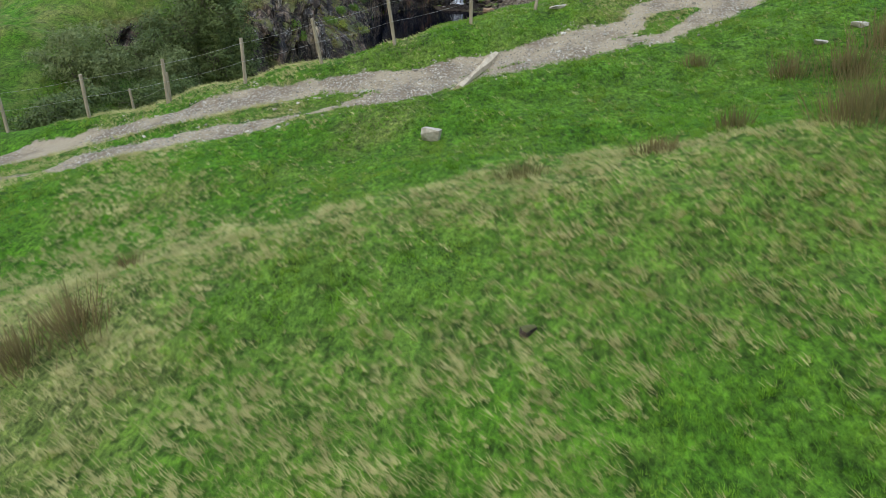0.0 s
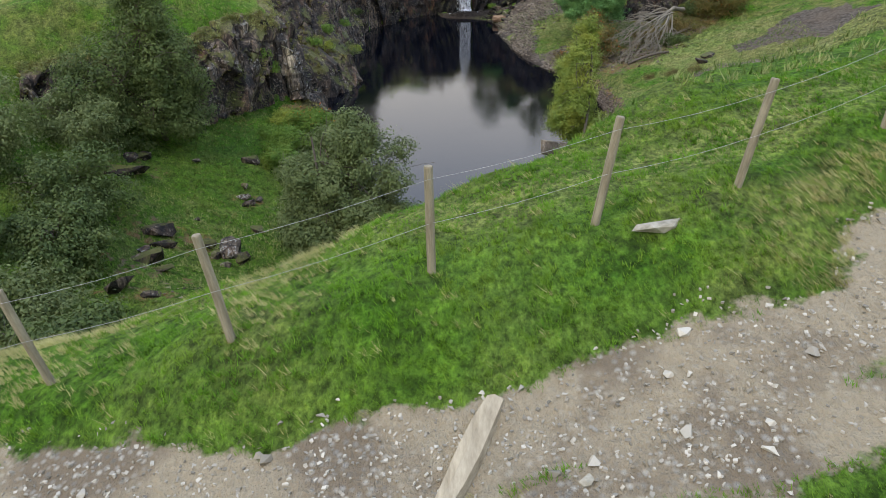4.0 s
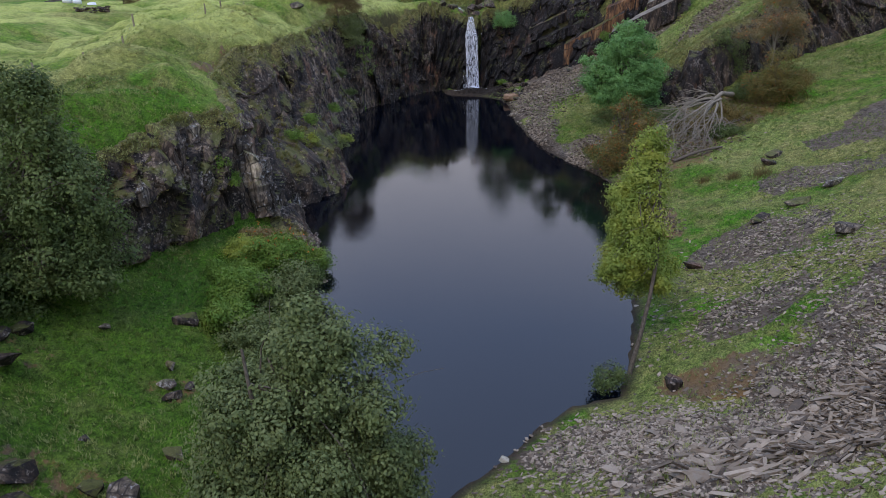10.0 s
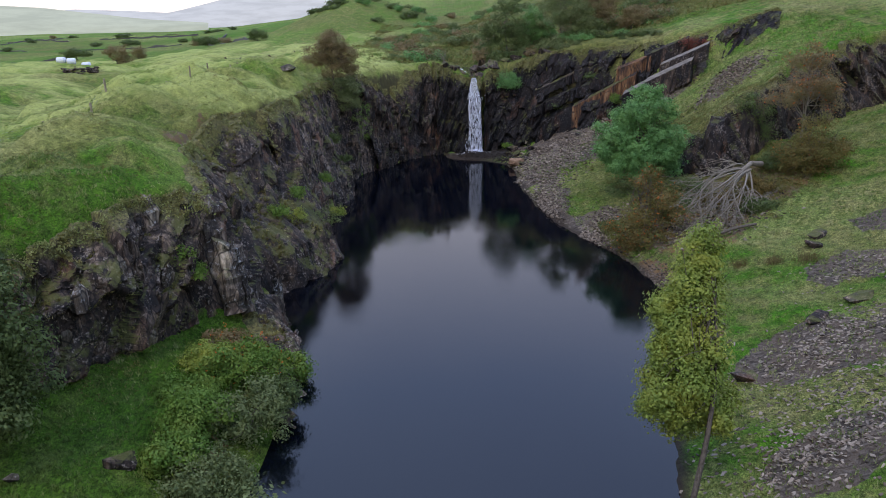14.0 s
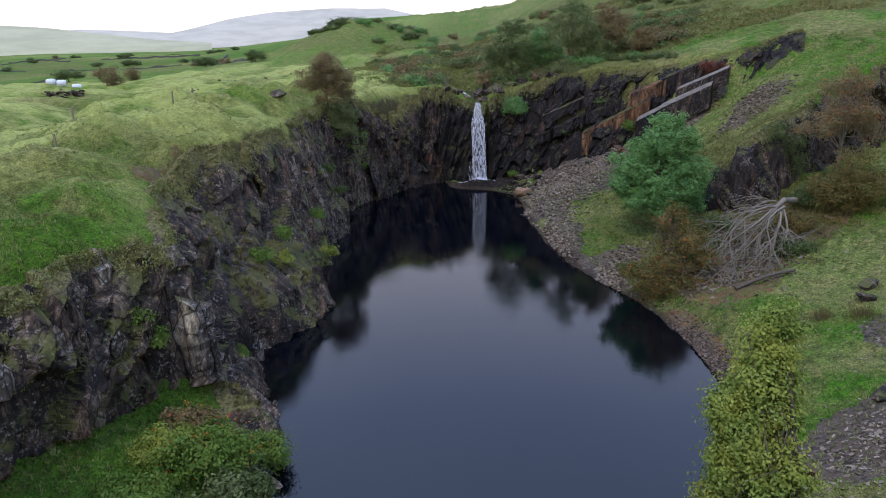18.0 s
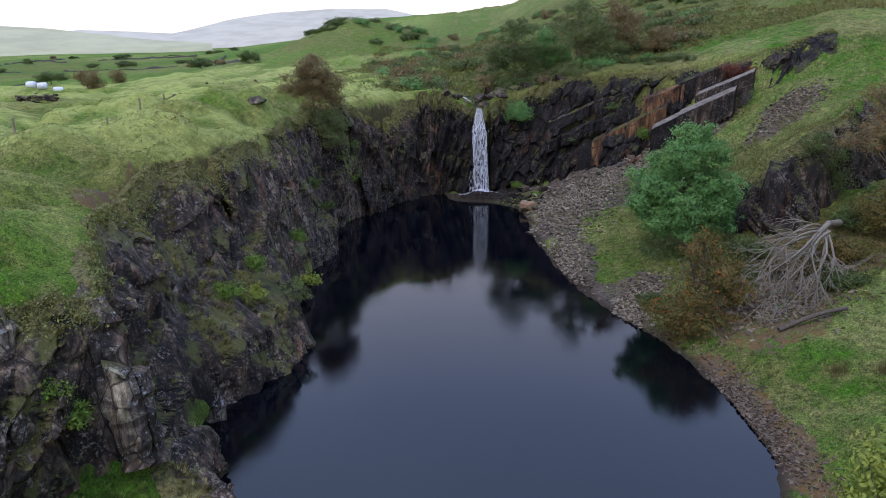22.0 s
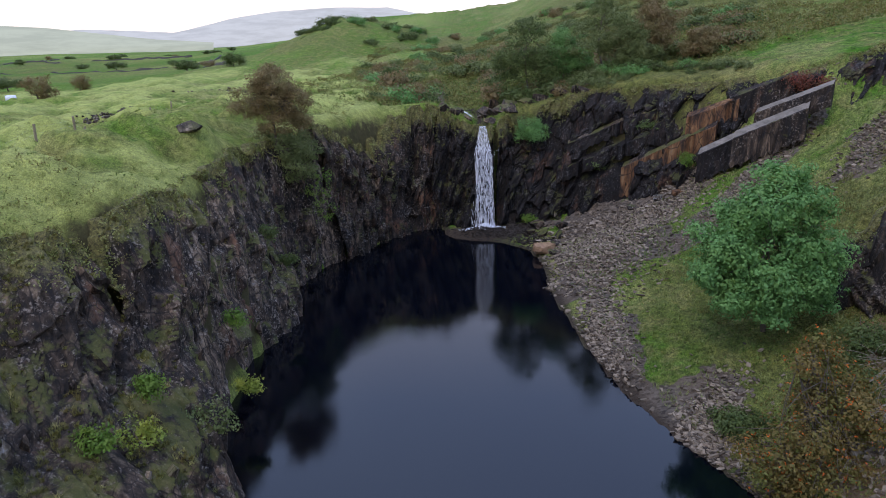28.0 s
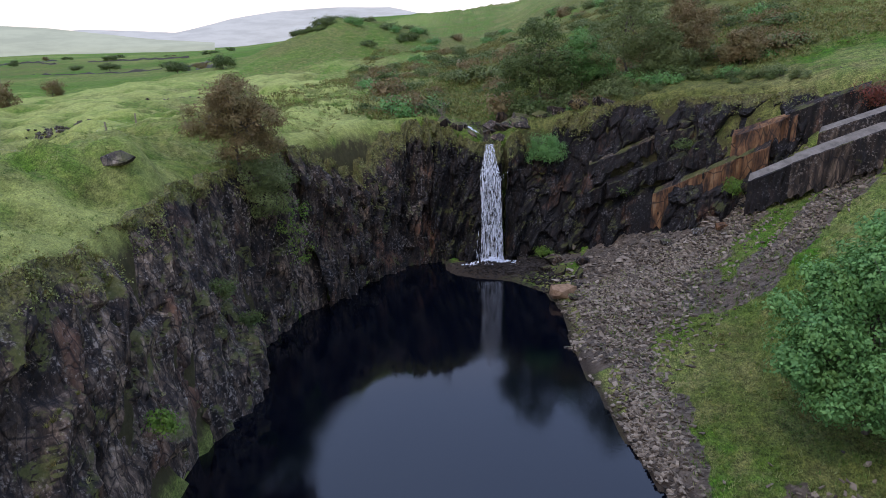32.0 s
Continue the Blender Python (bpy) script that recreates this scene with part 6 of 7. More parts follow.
copy_thing(field_tree, pose(-116, 262, height_at(-116, 262), 0, 0, 30) @ Matrix.Diagonal((1.1, 1.1, 0.7, 1)))
for k in range(36):
    f = moor_rng.rand()
    y = 330 + 900 * f
    x = -(0.25 + 0.55 * moor_rng.rand()) * (y - 60) - 20
    s = 0.8 + 0.9 * moor_rng.rand()
    copy_thing((field_tree, thorn)[moor_rng.rand() < 0.15], pose(x, y, height_at(x, y) - 0.2, 0, 0, moor_rng.rand() * 360) @ Matrix.Diagonal((s * 1.3, s * 1.3, s * 0.8, 1)))

# ---- the waterfall ----
def fall_streaks(x_of, count, length, width, rng, z0, z1, bunch=1.0):
    """Thin hanging threads of water: long narrow diamonds."""
    f = rng.rand(count) ** bunch
    z = z1 + (z0 - z1) * (1 - f)
    x, y = x_of(f, rng)
    L, W = length * (0.4 + rng.rand(count)) * (0.5 + f), width * (0.4 + 1.2 * rng.rand(count) ** 2)
    c = np.stack([x, y, z], 1)
    top, low = c + np.stack([0 * L, 0 * L, L / 2], 1), c - np.stack([rng.normal(0, 0.03, count), 0.1 * L, L / 2], 1)
    low[:, 2] = np.maximum(low[:, 2], z1 - 0.1)
    wide = np.stack([W, 0 * W, 0 * W], 1) / 2
    return np.stack([top, c + wide, low, c - wide], 1).reshape(-1, 3), np.arange(count * 4).reshape(-1, 4)


def waterfall():
    r = np.random.RandomState(31)
    ob = thing("waterfall", (0, 0, 0), "white waterfall dropping over the dark rock into the pond", "waterfall")
    grey = MAT_FOAM

    def main(f, q):
        lanes = np.array([-0.85, -0.6, -0.35, -0.05, 0.12, 0.4, 0.75])[q.randint(0, 7, len(f))] + q.normal(0, 0.1, len(f))
        half = 0.35 + 0.75 * np.minimum(f / 0.25, 1) + 0.45 * np.maximum(f - 0.62, 0) / 0.38
        shift = np.where((f > 0.66) & (lanes < 0), -0.35 * np.minimum((f - 0.66) / 0.1, 1), 0)
        return 3.45 + 0.25 * f + lanes * half * 1.05 + shift, 180.0 - 2.9 * np.sqrt(f) + q.normal(0, 0.12, len(f)) - 0.25 * np.exp(-((f - 0.67) / 0.05) ** 2)

    def side(f, q):
        return 5.3 - 0.75 * np.minimum(f / 0.12, 1) + 0.1 * f + q.normal(0, 0.16, len(f)), 178.6 - 1.6 * f + q.normal(0, 0.1, len(f))

    child("strand", raw_mesh("strand", *fall_streaks(main, 240, 0.6, 0.06, r, 14.2, 0.35, 0.85), grey), ob, "broken white threads of falling water", kind="stuff")
    child("strand", raw_mesh("strand", *fall_streaks(side, 150, 0.5, 0.05, r, 11.2, 0.35, 0.8), grey), ob, "white side strand of water", kind="stuff")
    # the thin wet film behind the threads
    n, m = 50, 12
    V, U = np.meshgrid(np.linspace(0, 1, n), np.linspace(-0.5, 0.5, m), indexing="ij")
    x = 3.5 + 0.25 * V + U * (0.9 + 1.5 * np.minimum(V / 0.25, 1) + 0.9 * np.maximum(V - 0.62, 0)) + 0.1 * rough_noise(U * 6, V * 5, 1.0, 3)
    y = 180.15 - 2.9 * np.sqrt(V) - 0.25 * np.cos(U * 3.1) + 0.3 * rough_noise(U * 7, V * 12, 1.0, 6)
    child("film", raw_mesh("film", np.stack([x, y, 14.25 - 13.9 * V], -1).reshape(-1, 3), grid_faces(n, m), MAT_FALL, True), ob, "thin translucent sheet of water")
    # foam where it lands, drifting to one side
    k = 1150
    fx, fy = np.concatenate([r.normal(3.7, 0.95, 1000), r.normal(2.2, 0.9, 150)]), np.concatenate([r.normal(176.6, 0.45, 1000), r.normal(176.3, 0.3, 150)])
    s = r.uniform(0.05, 0.2, k)
    quad = np.array([[-1, 0, 0], [0, -0.7, 0.3], [1, 0, 0], [0, 0.7, 0.6]])
    up = np.concatenate([0.9 * r.rand(1000) ** 3 * np.exp(-((fx[:1000] - 3.7) / 1.2) ** 2), 0.05 * r.rand(150)])
    base = np.maximum(ground_height(fx, fy), 0.02)
    v = (np.stack([fx, fy, base + 0.04 + up], 1)[:, None] + s[:, None, None] * quad).reshape(-1, 3)
    child("foam", raw_mesh("foam", v, np.arange(len(v)).reshape(-1, 4), MAT_FOAM), ob, "white foam and spray", kind="stuff")


MAT_FOAM = plain_material("white_foam", (0.50, 0.54, 0.61), (0.86, 0.89, 0.94), 6.0, rough=0.6)
waterfall()


def stream():
    """White water of the beck just above the lip, between dark rocks."""
    n, m = 26, 8
    V, U = np.meshgrid(np.linspace(0.3, 1, n), np.linspace(-0.5, 0.5, m), indexing="ij")
    x = 2.9 - 1.9 * V + U * (0.1 + 2.2 * np.sin((V - 0.3) * 4.4)) + 0.2 * np.sin(V * 9)
    y = 184.6 + 2.2 * V
    z = ground_height(x, y) + 0.06 + 0.12 * rough_noise(x, y, 0.6, 3) - 0.5 * np.abs(U) ** 2
    tagged(new("stream", raw_mesh("stream", np.stack([x, y, z], -1).reshape(-1, 3), grid_faces(n, m), MAT_FOAM, True)), "white rushing beck above the falls", "water", kind="structure")
    r = np.random.RandomState(77)
    spots = [(0.6, 184.4, 1.0), (1.4, 183.4, 0.8), (3.6, 186.8, 1.2), (5.4, 185.2, 1.6), (6.8, 184.0, 1.4), (4.6, 187.8, 1.3), (8.4, 185.0, 1.6), (-0.6, 183.6, 1.0), (-2.0, 183.6, 1.2), (5.0, 182.9, 1.0), (7.4, 183.0, 1.3), (10.2, 184.2, 1.2), (2.0, 188.8, 0.9), (-0.4, 187.6, 0.8), (6.0, 188.4, 1.5), (12.0, 184.6, 1.4), (14.6, 184.0, 1.3), (17.5, 182.8, 1.4)]
    for px, py, s in spots:
        ob = new("beck_rock", boulder_mesh("beck_rock", (1.7 * s, 1.1 * s, 0.8 * s), r, 13, MAT_ROCK, rounds=0))
        ob.matrix_basis = pose(px, py, height_at(px, py) - 0.1 * s, r.normal(0, 8), 12 + r.normal(0, 6), r.normal(0, 20))
        tagged(ob, "dark slate rock above the falls", "rock", "rocks of the beck")


stream()

# ---- fences ----
def post_mesh(name, height, radius, rng):
    v, f = tubes([[(0, 0, -0.4, radius), (rng.normal(0, 0.008), rng.normal(0, 0.008), height * 0.5, radius * rng.uniform(0.94, 1.05)), (0, 0, height - 0.02, radius * 0.98), (0, 0, height, radius * 0.86), (0, 0, height + 0.005, 0.004)]], 10)
    return raw_mesh(name, v, f, MAT_POST)


def fence(posts, label, height, wires, radius=0.065, seed=0, wire_r=0.003, group=""):
    r = np.random.RandomState(seed)
    x0, y0 = posts[0][:2]
    z0 = height_at(x0, y0)
    ob = thing("wire_fence", (x0, y0, z0), label, "fence", group)
    meshes = [post_mesh("post", height, radius, r) for _ in range(4)]
    heads = []
    for k, p in enumerate(posts):
        z = height_at(p[0], p[1])
        lean, dirn = (p[2], p[3]) if len(p) > 3 else (r.uniform(0, 4), r.uniform(0, 360))
        c = child("post", meshes[k % 4], ob)
        tilt = Matrix.Rotation(radians(lean), 4, Vector((-math.sin(radians(dirn)), math.cos(radians(dirn)), 0)))
        c.matrix_basis = Matrix.Translation((p[0] - x0, p[1] - y0, z - z0)) @ tilt @ Matrix.Rotation(r.uniform(0, 6), 4, "Z")
        heads.append((Vector((p[0] - x0, p[1] - y0, z - z0)), tilt.to_3x3()))
    for h in wires:
        path = []
        for (a, ta), (b, tb) in zip(heads, heads[1:]):
            p, q = a + ta @ Vector((0, 0, h)), b + tb @ Vector((0, 0, h))
            for t in (0, 0.25, 0.5, 0.75):
                w = p.lerp(q, t)
                path.append((w.x, w.y - radius, w.z - 0.05 * math.sin(math.pi * t), wire_r))
        child("wire", raw_mesh("wire", *tubes([path], 5), MAT_WIRE), ob)
    return ob


fence([(-20, 25.0), (-16.6, 25.1), (-13.4, 25.2), (-10.4, 25.4), (-7.4, 25.5), (-4.5, 25.62, 8, 200), (-1.78, 25.7, 7, 170), (1.04, 26.5, 1, 90), (3.5, 27.15, 9, 20), (5.75, 27.65, 10, 15), (8.4, 28.7, 6, 30), (11.2, 30.0), (14.4, 31.6), (18, 33.4), (22, 35.4)],
      "wire fence on weathered round posts along the quarry edge", 1.65, (0.82, 1.48), seed=4)
fence([(-46, 103), (-42.5, 108.5), (-40, 114), (-38.2, 120.0), (-38.6, 124.5), (-39.4, 129.6), (-38.6, 134.2), (-37.8, 139.0), (-37.0, 145.5), (-36.2, 150.5), (-38.5, 160), (-40.5, 170), (-43, 182), (-46, 196)],
      "old wire fence crossing the rough pasture", 1.45, (0.6, 1.15), 0.12, seed=5, wire_r=0.004)
fence([(-10.5, 25.9), (-12.6, 27.2), (-15, 29.4), (-17.6, 32), (-20.5, 35)], "broken wire fence running down the bank", 1.1, (0.6,), 0.055, seed=6)


def gate_rail():
    z = height_at(-35.0, 150)
    ob = thing("fence_brace", (-35.0, 150, z), "leaning timber brace beside the pasture fence", "fence")
    for name, a, b, rad in (("post", (0, 0, -0.3), (0.1, 0, 1.5), 0.09), ("rail", (-0.1, 0, 1.3), (2.2, 0.2, 0.1), 0.06), ("post", (2.4, 0.2, -0.3), (2.5, 0.2, 1.0), 0.07)):
        child(name, raw_mesh(name, *tubes([[(*a, rad), (*b, rad * 0.9)]], 8), MAT_POST), ob)


gate_rail()

# the half-buried timber that drains the track
MAT_PLANK = plain_material("pale_split_timber", (0.24, 0.19, 0.125), (0.50, 0.42, 0.30), 3.0, stretch=(3, 0.5, 3), bump=0.5)


def drain_timber():
    a, b = Vector((1.87, 24.48, 0)), Vector((0.5, 21.35, 0))
    a.z, b.z = height_at(a.x, a.y) + 0.02, height_at(b.x, b.y) + 0.04
    ob = thing("drain_timber", tuple(a), "pale split timber set across the gravel track", "timber")
    side = Vector((b.y - a.y, a.x - b.x, 0)).normalized()
    for k, (off, w, h, cut) in enumerate(((0.0, 0.16, 0.12, 1.0),)):
        bm = bmesh.new()
        rows = []
        for q in range(9):
            p = (b - a) * (q / 8 * cut) + side * (off + 0.008 * math.sin(q * 1.7))
            ww = w * (0.75 + 0.25 * math.sin(q * 0.9 + k))
            rows.append([bm.verts.new(p + side * sx * ww + Vector((0, 0, sz * h - 0.05))) for sx, sz in ((-1, -0.6), (-0.9, 0.7), (0.1, 1.0), (0.9, 0.6), (1, -0.6))])
        for p, q in zip(rows, rows[1:]):
            for j in range(4):
                bm.faces.new((p[j], p[j + 1], q[j + 1], q[j]))
        bm.faces.new(rows[0])
        bm.faces.new(rows[-1][::-1])
        bmesh.ops.recalc_face_normals(bm, faces=bm.faces[:])
        part("board", bm, MAT_PLANK, ob)


drain_timber()

# ---- boulders and single stones ----
stone_rng = np.random.RandomState(77)


def boulder(x, y, size, label, material=None, turn=0.0, tilt=(0, 0), sink=0.25, points=16, flat=0.6, z=None, group="", name="boulder", rounds=1):
    me = boulder_mesh(name, size, stone_rng, points, material or MAT_ROCK, flat, rounds)
    ob = new(name, me)
    zz = height_at(x, y) if z is None else z
    ob.matrix_basis = pose(x, y, zz + size[2] * (0.6 - sink), tilt[0], tilt[1], turn)
    return tagged(ob, label, "rock", group)


def great_boulder():
    """The long flat-topped block on the near bank."""
    bm = bmesh.new()
    top = [(-2.5, -0.9, 1.55), (-0.9, -1.15, 1.5), (0.6, -1.0, 1.75), (1.9, -1.05, 1.6), (2.35, -0.2, 1.75), (1.7, 1.0, 2.2), (0.9, 1.35, 2.3), (-0.9, 0.5, 1.85)]
    low = [(-2.8, -1.2, -0.4), (-1.0, -1.45, -0.4), (0.6, -1.3, -0.4), (2.0, -1.35, -0.4), (2.9, -0.3, -0.4), (2.2, 1.3, -0.4), (1.0, 1.8, -0.4), (-1.2, 0.8, -0.4)]
    t, l = [bm.verts.new(p) for p in top], [bm.verts.new(p) for p in low]
    bm.faces.new(t)
    for k in range(8):
        bm.faces.new((l[k], l[(k + 1) % 8], t[(k + 1) % 8], t[k]))
    bm.faces.ensure_lookup_table()
    bm.faces[0].material_index = 1
    bmesh.ops.subdivide_edges(bm, edges=[e for e in bm.edges if any(v.co.z < 0 for v in e.verts)], cuts=3, use_grid_fill=True)
    for v in bm.verts:
        if v.co.z < 1.4:
            v.co += noise.noise_vector(v.co * 1.4) * 0.28
    bmesh.ops.recalc_face_normals(bm, faces=bm.faces[:])
    me = bpy.data.meshes.new("boulder")
    bm.to_mesh(me)
    bm.free()
    me.materials.append(MAT_ROCK)
    me.materials.append(MAT_BOULDER)
    ob = new("boulder", me)
    ob.matrix_basis = pose(-10.6, 58.6, height_at(-10.6, 58.6), 0, 0, 4)
    tagged(ob, "huge flat-topped grey boulder on the near bank", "rock")


MAT_BOULDER = plain_material("split_grey_boulder", (0.15, 0.134, 0.112), (0.30, 0.272, 0.232), 1.4, bump=0.6)
great_boulder()
for args in (
        (-25.6, 69.6, (2.6, 1.3, 0.7), "flat dark slate slab on the green slope", MAT_ROCK, 20), (-26.6, 72.2, (1.3, 0.9, 0.6), "dark slate block on the green slope", MAT_ROCK, 60), (-26.0, 73.6, (1.1, 0.7, 0.6), "dark slate block on the green slope", MAT_ROCK, 10),
        (-21.2, 63.8, (1.9, 0.9, 0.7), "dark layered rock ledge on the slope", MAT_ROCK, 8), (-20.6, 62.6, (1.7, 0.7, 0.5), "dark layered rock ledge on the slope", MAT_ROCK, -4), (-16.0, 63.8, (1.2, 1.0, 1.6), "upright pale boulder covered with lichen", MAT_PALE_ROCK, 30),
        (-17.9, 64.4, (0.8, 0.6, 0.7), "square dark block beside the boulder", MAT_ROCK, 5), (-17.0, 63.2, (0.6, 0.5, 0.6), "grey block beside the boulder", MAT_ROCK, 50), (-15.0, 63.2, (0.9, 0.7, 0.6), "dark block beside the boulder", MAT_ROCK, 70),
        (-15.9, 62.0, (0.6, 0.5, 0.4), "small pale stone with lichen patches", MAT_PALE_ROCK, 15), (-20.2, 59.3, (1.5, 0.9, 0.9), "dark rock outcrop in the grass", MAT_ROCK, 40), (-19.0, 58.4, (1.2, 0.6, 0.4), "flat dark slate in the grass", MAT_ROCK, 10),
        (-21.2, 60.6, (0.9, 0.5, 0.4), "grey slate in the grass", MAT_PALE_ROCK, 60), (-19.9, 54.2, (1.4, 0.9, 1.0), "dark rock outcrop in the grass", MAT_ROCK, 70), (-17.9, 54.0, (0.9, 0.5, 0.4), "flat dark stone in the grass", MAT_ROCK, 0),
        (-17.6, 73.4, (1.1, 0.6, 0.5), "pale-topped slate block in the grass", MAT_PALE_ROCK, -30), (-17.0, 72.4, (0.9, 0.6, 0.6), "dark block in the grass", MAT_ROCK, 20), (-17.9, 74.6, (0.6, 0.5, 0.4), "grey stone in the grass", MAT_PALE_ROCK, 10),
        (-16.4, 73.8, (0.5, 0.4, 0.3), "small grey stone in the grass", MAT_PALE_ROCK, 80), (-18.4, 79.4, (1.3, 0.8, 0.7), "dark rock under the turf edge", MAT_ROCK, 20), (-14.8, 67.2, (1.0, 0.6, 0.5), "dark rock beside the sallow", MAT_ROCK, -10),
        (-22.6, 76.4, (0.7, 0.5, 0.3), "pale stone in the grass", MAT_PALE_ROCK, 30), (-19.6, 67.4, (0.5, 0.35, 0.3), "pale stone in the grass", MAT_PALE_ROCK, 30),
        (-23.2, 145.6, (1.5, 1.0, 0.9), "grey boulder lying on the pasture edge", MAT_PALE_ROCK, 10), (10.7, 166.4, (2.0, 1.4, 1.3), "orange-brown block at the water's edge", None, 25), (9.6, 155.0, (0.55, 0.4, 0.4), "pale stone in the shallow water", MAT_PALE_ROCK, 0),
        (12.2, 167.6, (1.3, 0.8, 0.8), "dark block at the water's edge", MAT_ROCK, 60), (11.6, 164.4, (1.0, 0.7, 0.5), "dark block at the water's edge", MAT_ROCK, 15), (9.6, 172.8, (0.9, 0.7, 0.9), "dark wet block beside the falls", MAT_ROCK, 15),
        (11.2, 171.6, (1.2, 0.8, 1.0), "dark wet block beside the falls", MAT_ROCK, 40), (12.8, 170.2, (1.3, 0.9, 0.9), "dark wet block beside the falls", MAT_ROCK, 70), (10.6, 174.6, (1.4, 0.9, 1.2), "dark wet block beside the falls", MAT_ROCK, 20), (13.6, 172.8, (1.2, 0.9, 0.8), "dark block on the scree", MAT_ROCK, 0),
        (24.8, 168.4, (1.2, 0.9, 0.8), "grey block at the foot of the slabs", MAT_PALE_ROCK, 30), (26.6, 167.2, (0.9, 0.7, 0.7), "orange-stained block at the foot of the slabs", MAT_RUST_ROCK, 10), (21.8, 169.8, (1.0, 0.7, 0.7), "grey block on the scree", MAT_PALE_ROCK, 80),
        (13.5, 73.0, (0.7, 0.7, 0.9), "dark upright stone on the slate tip", MAT_ROCK, 0), (20.6, 90.8, (1.6, 0.9, 0.5), "flat dark slate slab on the tip", MAT_ROCK, 12), (27.5, 95.6, (1.6, 0.8, 0.5), "flat dark slate slab on the tip", MAT_ROCK, 30),
        (31.6, 97.4, (2.2, 0.9, 0.5), "long dark slab in the grass", MAT_ROCK, 22), (36.2, 100.6, (2.2, 1.0, 0.6), "long dark slab in the grass", MAT_PALE_ROCK, 26), (33.8, 109.6, (1.3, 0.8, 0.7), "dark rock on the green slope", MAT_ROCK, 10), (35.6, 112.2, (1.6, 0.8, 0.6), "dark rock on the green slope", MAT_ROCK, 40),
        (31.0, 88.0, (1.8, 1.0, 0.8), "blocky slate outcrop in the grass", MAT_PALE_ROCK, 15), (-0.32, 18.0, (0.40, 0.34, 0.42), "rounded tan stone in the grass", "white", 0), (4.3, 26.7, (0.5, 0.2, 0.12), "flat white stone in the grass verge", "white", 8),
        (2.8, 23.2, (0.12, 0.1, 0.08), "white stone on the track", "white", 30), (3.6, 32.2, (0.5, 0.3, 0.3), "grey stone on the slope", MAT_PALE_ROCK, 0), (3.0, 68.0, (0.45, 0.3, 0.2), "white stone on the shore", "white", 0),
        (11.6, 51.8, (0.3, 0.22, 0.12), "pale yellow stone on the bare earth", "white", 0), (9.0, 50.8, (0.5, 0.3, 0.4), "orange stone beside the bare earth", MAT_RUST_ROCK, 0), (12.5, 21.2, (0.4, 0.22, 0.16), "white stone beside the track", "white", 0), (11.0, 20.4, (0.34, 0.22, 0.12), "white stone in the grass", "white", 30)):
    x, y, size, lab, m, turn = args
    m = MAT_RUST_PALE if m is None else MAT_WHITE_STONE if m == "white" else m
    boulder(x, y, size, lab, m, turn, (stone_rng.normal(0, 6), stone_rng.normal(0, 6)), group="loose rocks")
tagged(column("boulder", None, (-17.6, 107.6, -2.9), (-17.0, 107.9, 2.3), 0.65, 0.4, 0.2, MAT_PALE_ROCK, "", 9), "pale square rock slab leaning out of the pond", "rock", "loose rocks")
# earthy mark left in the turf
boulder(1.3, 8.7, (0.24, 0.12, 0.14), "dark droppings lying in the grass", MAT_ROCK, 40, group="", name="dropping", rounds=0, sink=0.0)

# ---- rushes ----
def rush_clump(x, y, r0, h, count, label, seed, mat=None):
    q = np.random.RandomState(seed)
    z = height_at(x, y)
    bx, by = q.normal(0, r0 * 0.45, count), q.normal(0, r0 * 0.45, count)
    bz = ground_height(x + bx, y + by) - z
    out = np.stack([bx, by], 1) / r0 * 0.55 + q.normal(0, 0.25, (count, 2)) + np.array([-0.2, 0.1])
    hh = h * q.uniform(0.5, 1.1, count)
    base = np.stack([bx, by, bz - 0.03], 1)
    tip = base + np.stack([out[:, 0] * hh * 0.6, out[:, 1] * hh * 0.6, hh], 1)
    side = q.normal(size=(count, 3)) * np.array([1, 1, 0])
    side /= np.linalg.norm(side, axis=1)[:, None]
    v = np.stack([base - side * 0.011, base + side * 0.011, tip], 1).reshape(-1, 3)
    ob = new("rush_clump", raw_mesh("rush_clump", v, np.arange(len(v)).reshape(-1, 3), mat or MAT_RUSH))
    ob.location = (x, y, z)
    return tagged(ob, label, "rushes", "rush clumps")


for k, (x, y, r0, h, lab) in enumerate([(-6.3, 9.7, 0.55, 0.75, "brown rush clump in the turf"), (-6.9, 9.0, 0.5, 0.7, "brown rush clump in the turf"), (-6.5, 12.4, 0.25, 0.45, "small brown rush clump in the turf"), (7.7, 20.9, 0.4, 0.5, "green-brown rush clump by the track"),
                                        (9.6, 19.0, 0.5, 0.8, "green-brown rush clump by the track"), (10.9, 18.2, 0.8, 1.1, "tall brown rush clump by the track"), (8.3, 13.2, 0.8, 0.9, "broad brown rush clump in the turf"), (9.4, 13.9, 0.8, 1.0, "broad brown rush clump in the turf"), (6.5, 14.7, 0.4, 0.5, "thin rush clump in the turf"),
                                        (4.5, 13.7, 0.45, 0.45, "thin rush clump in the turf"), (1.7, 13.6, 0.5, 0.4, "thin rush clump in the turf"), (12.5, 19.5, 0.8, 1.0, "tall brown rush clump by the track"), (30.0, 108.6, 1.0, 0.9, "brown rush clump on the green slope"), (32.5, 107.4, 1.2, 0.9, "brown rush clump on the green slope"), (27.6, 110.2, 0.9, 0.7, "brown rush clump on the green slope"),
                                        (-41.5, 117.5, 0.9, 0.6, "brown rush clump by the pasture fence"), (-43.5, 121.0, 0.9, 0.6, "brown rush clump by the pasture fence")]):
    rush_clump(x, y, r0, h, int(420 * max(0.4, r0)), lab, 200 + k)

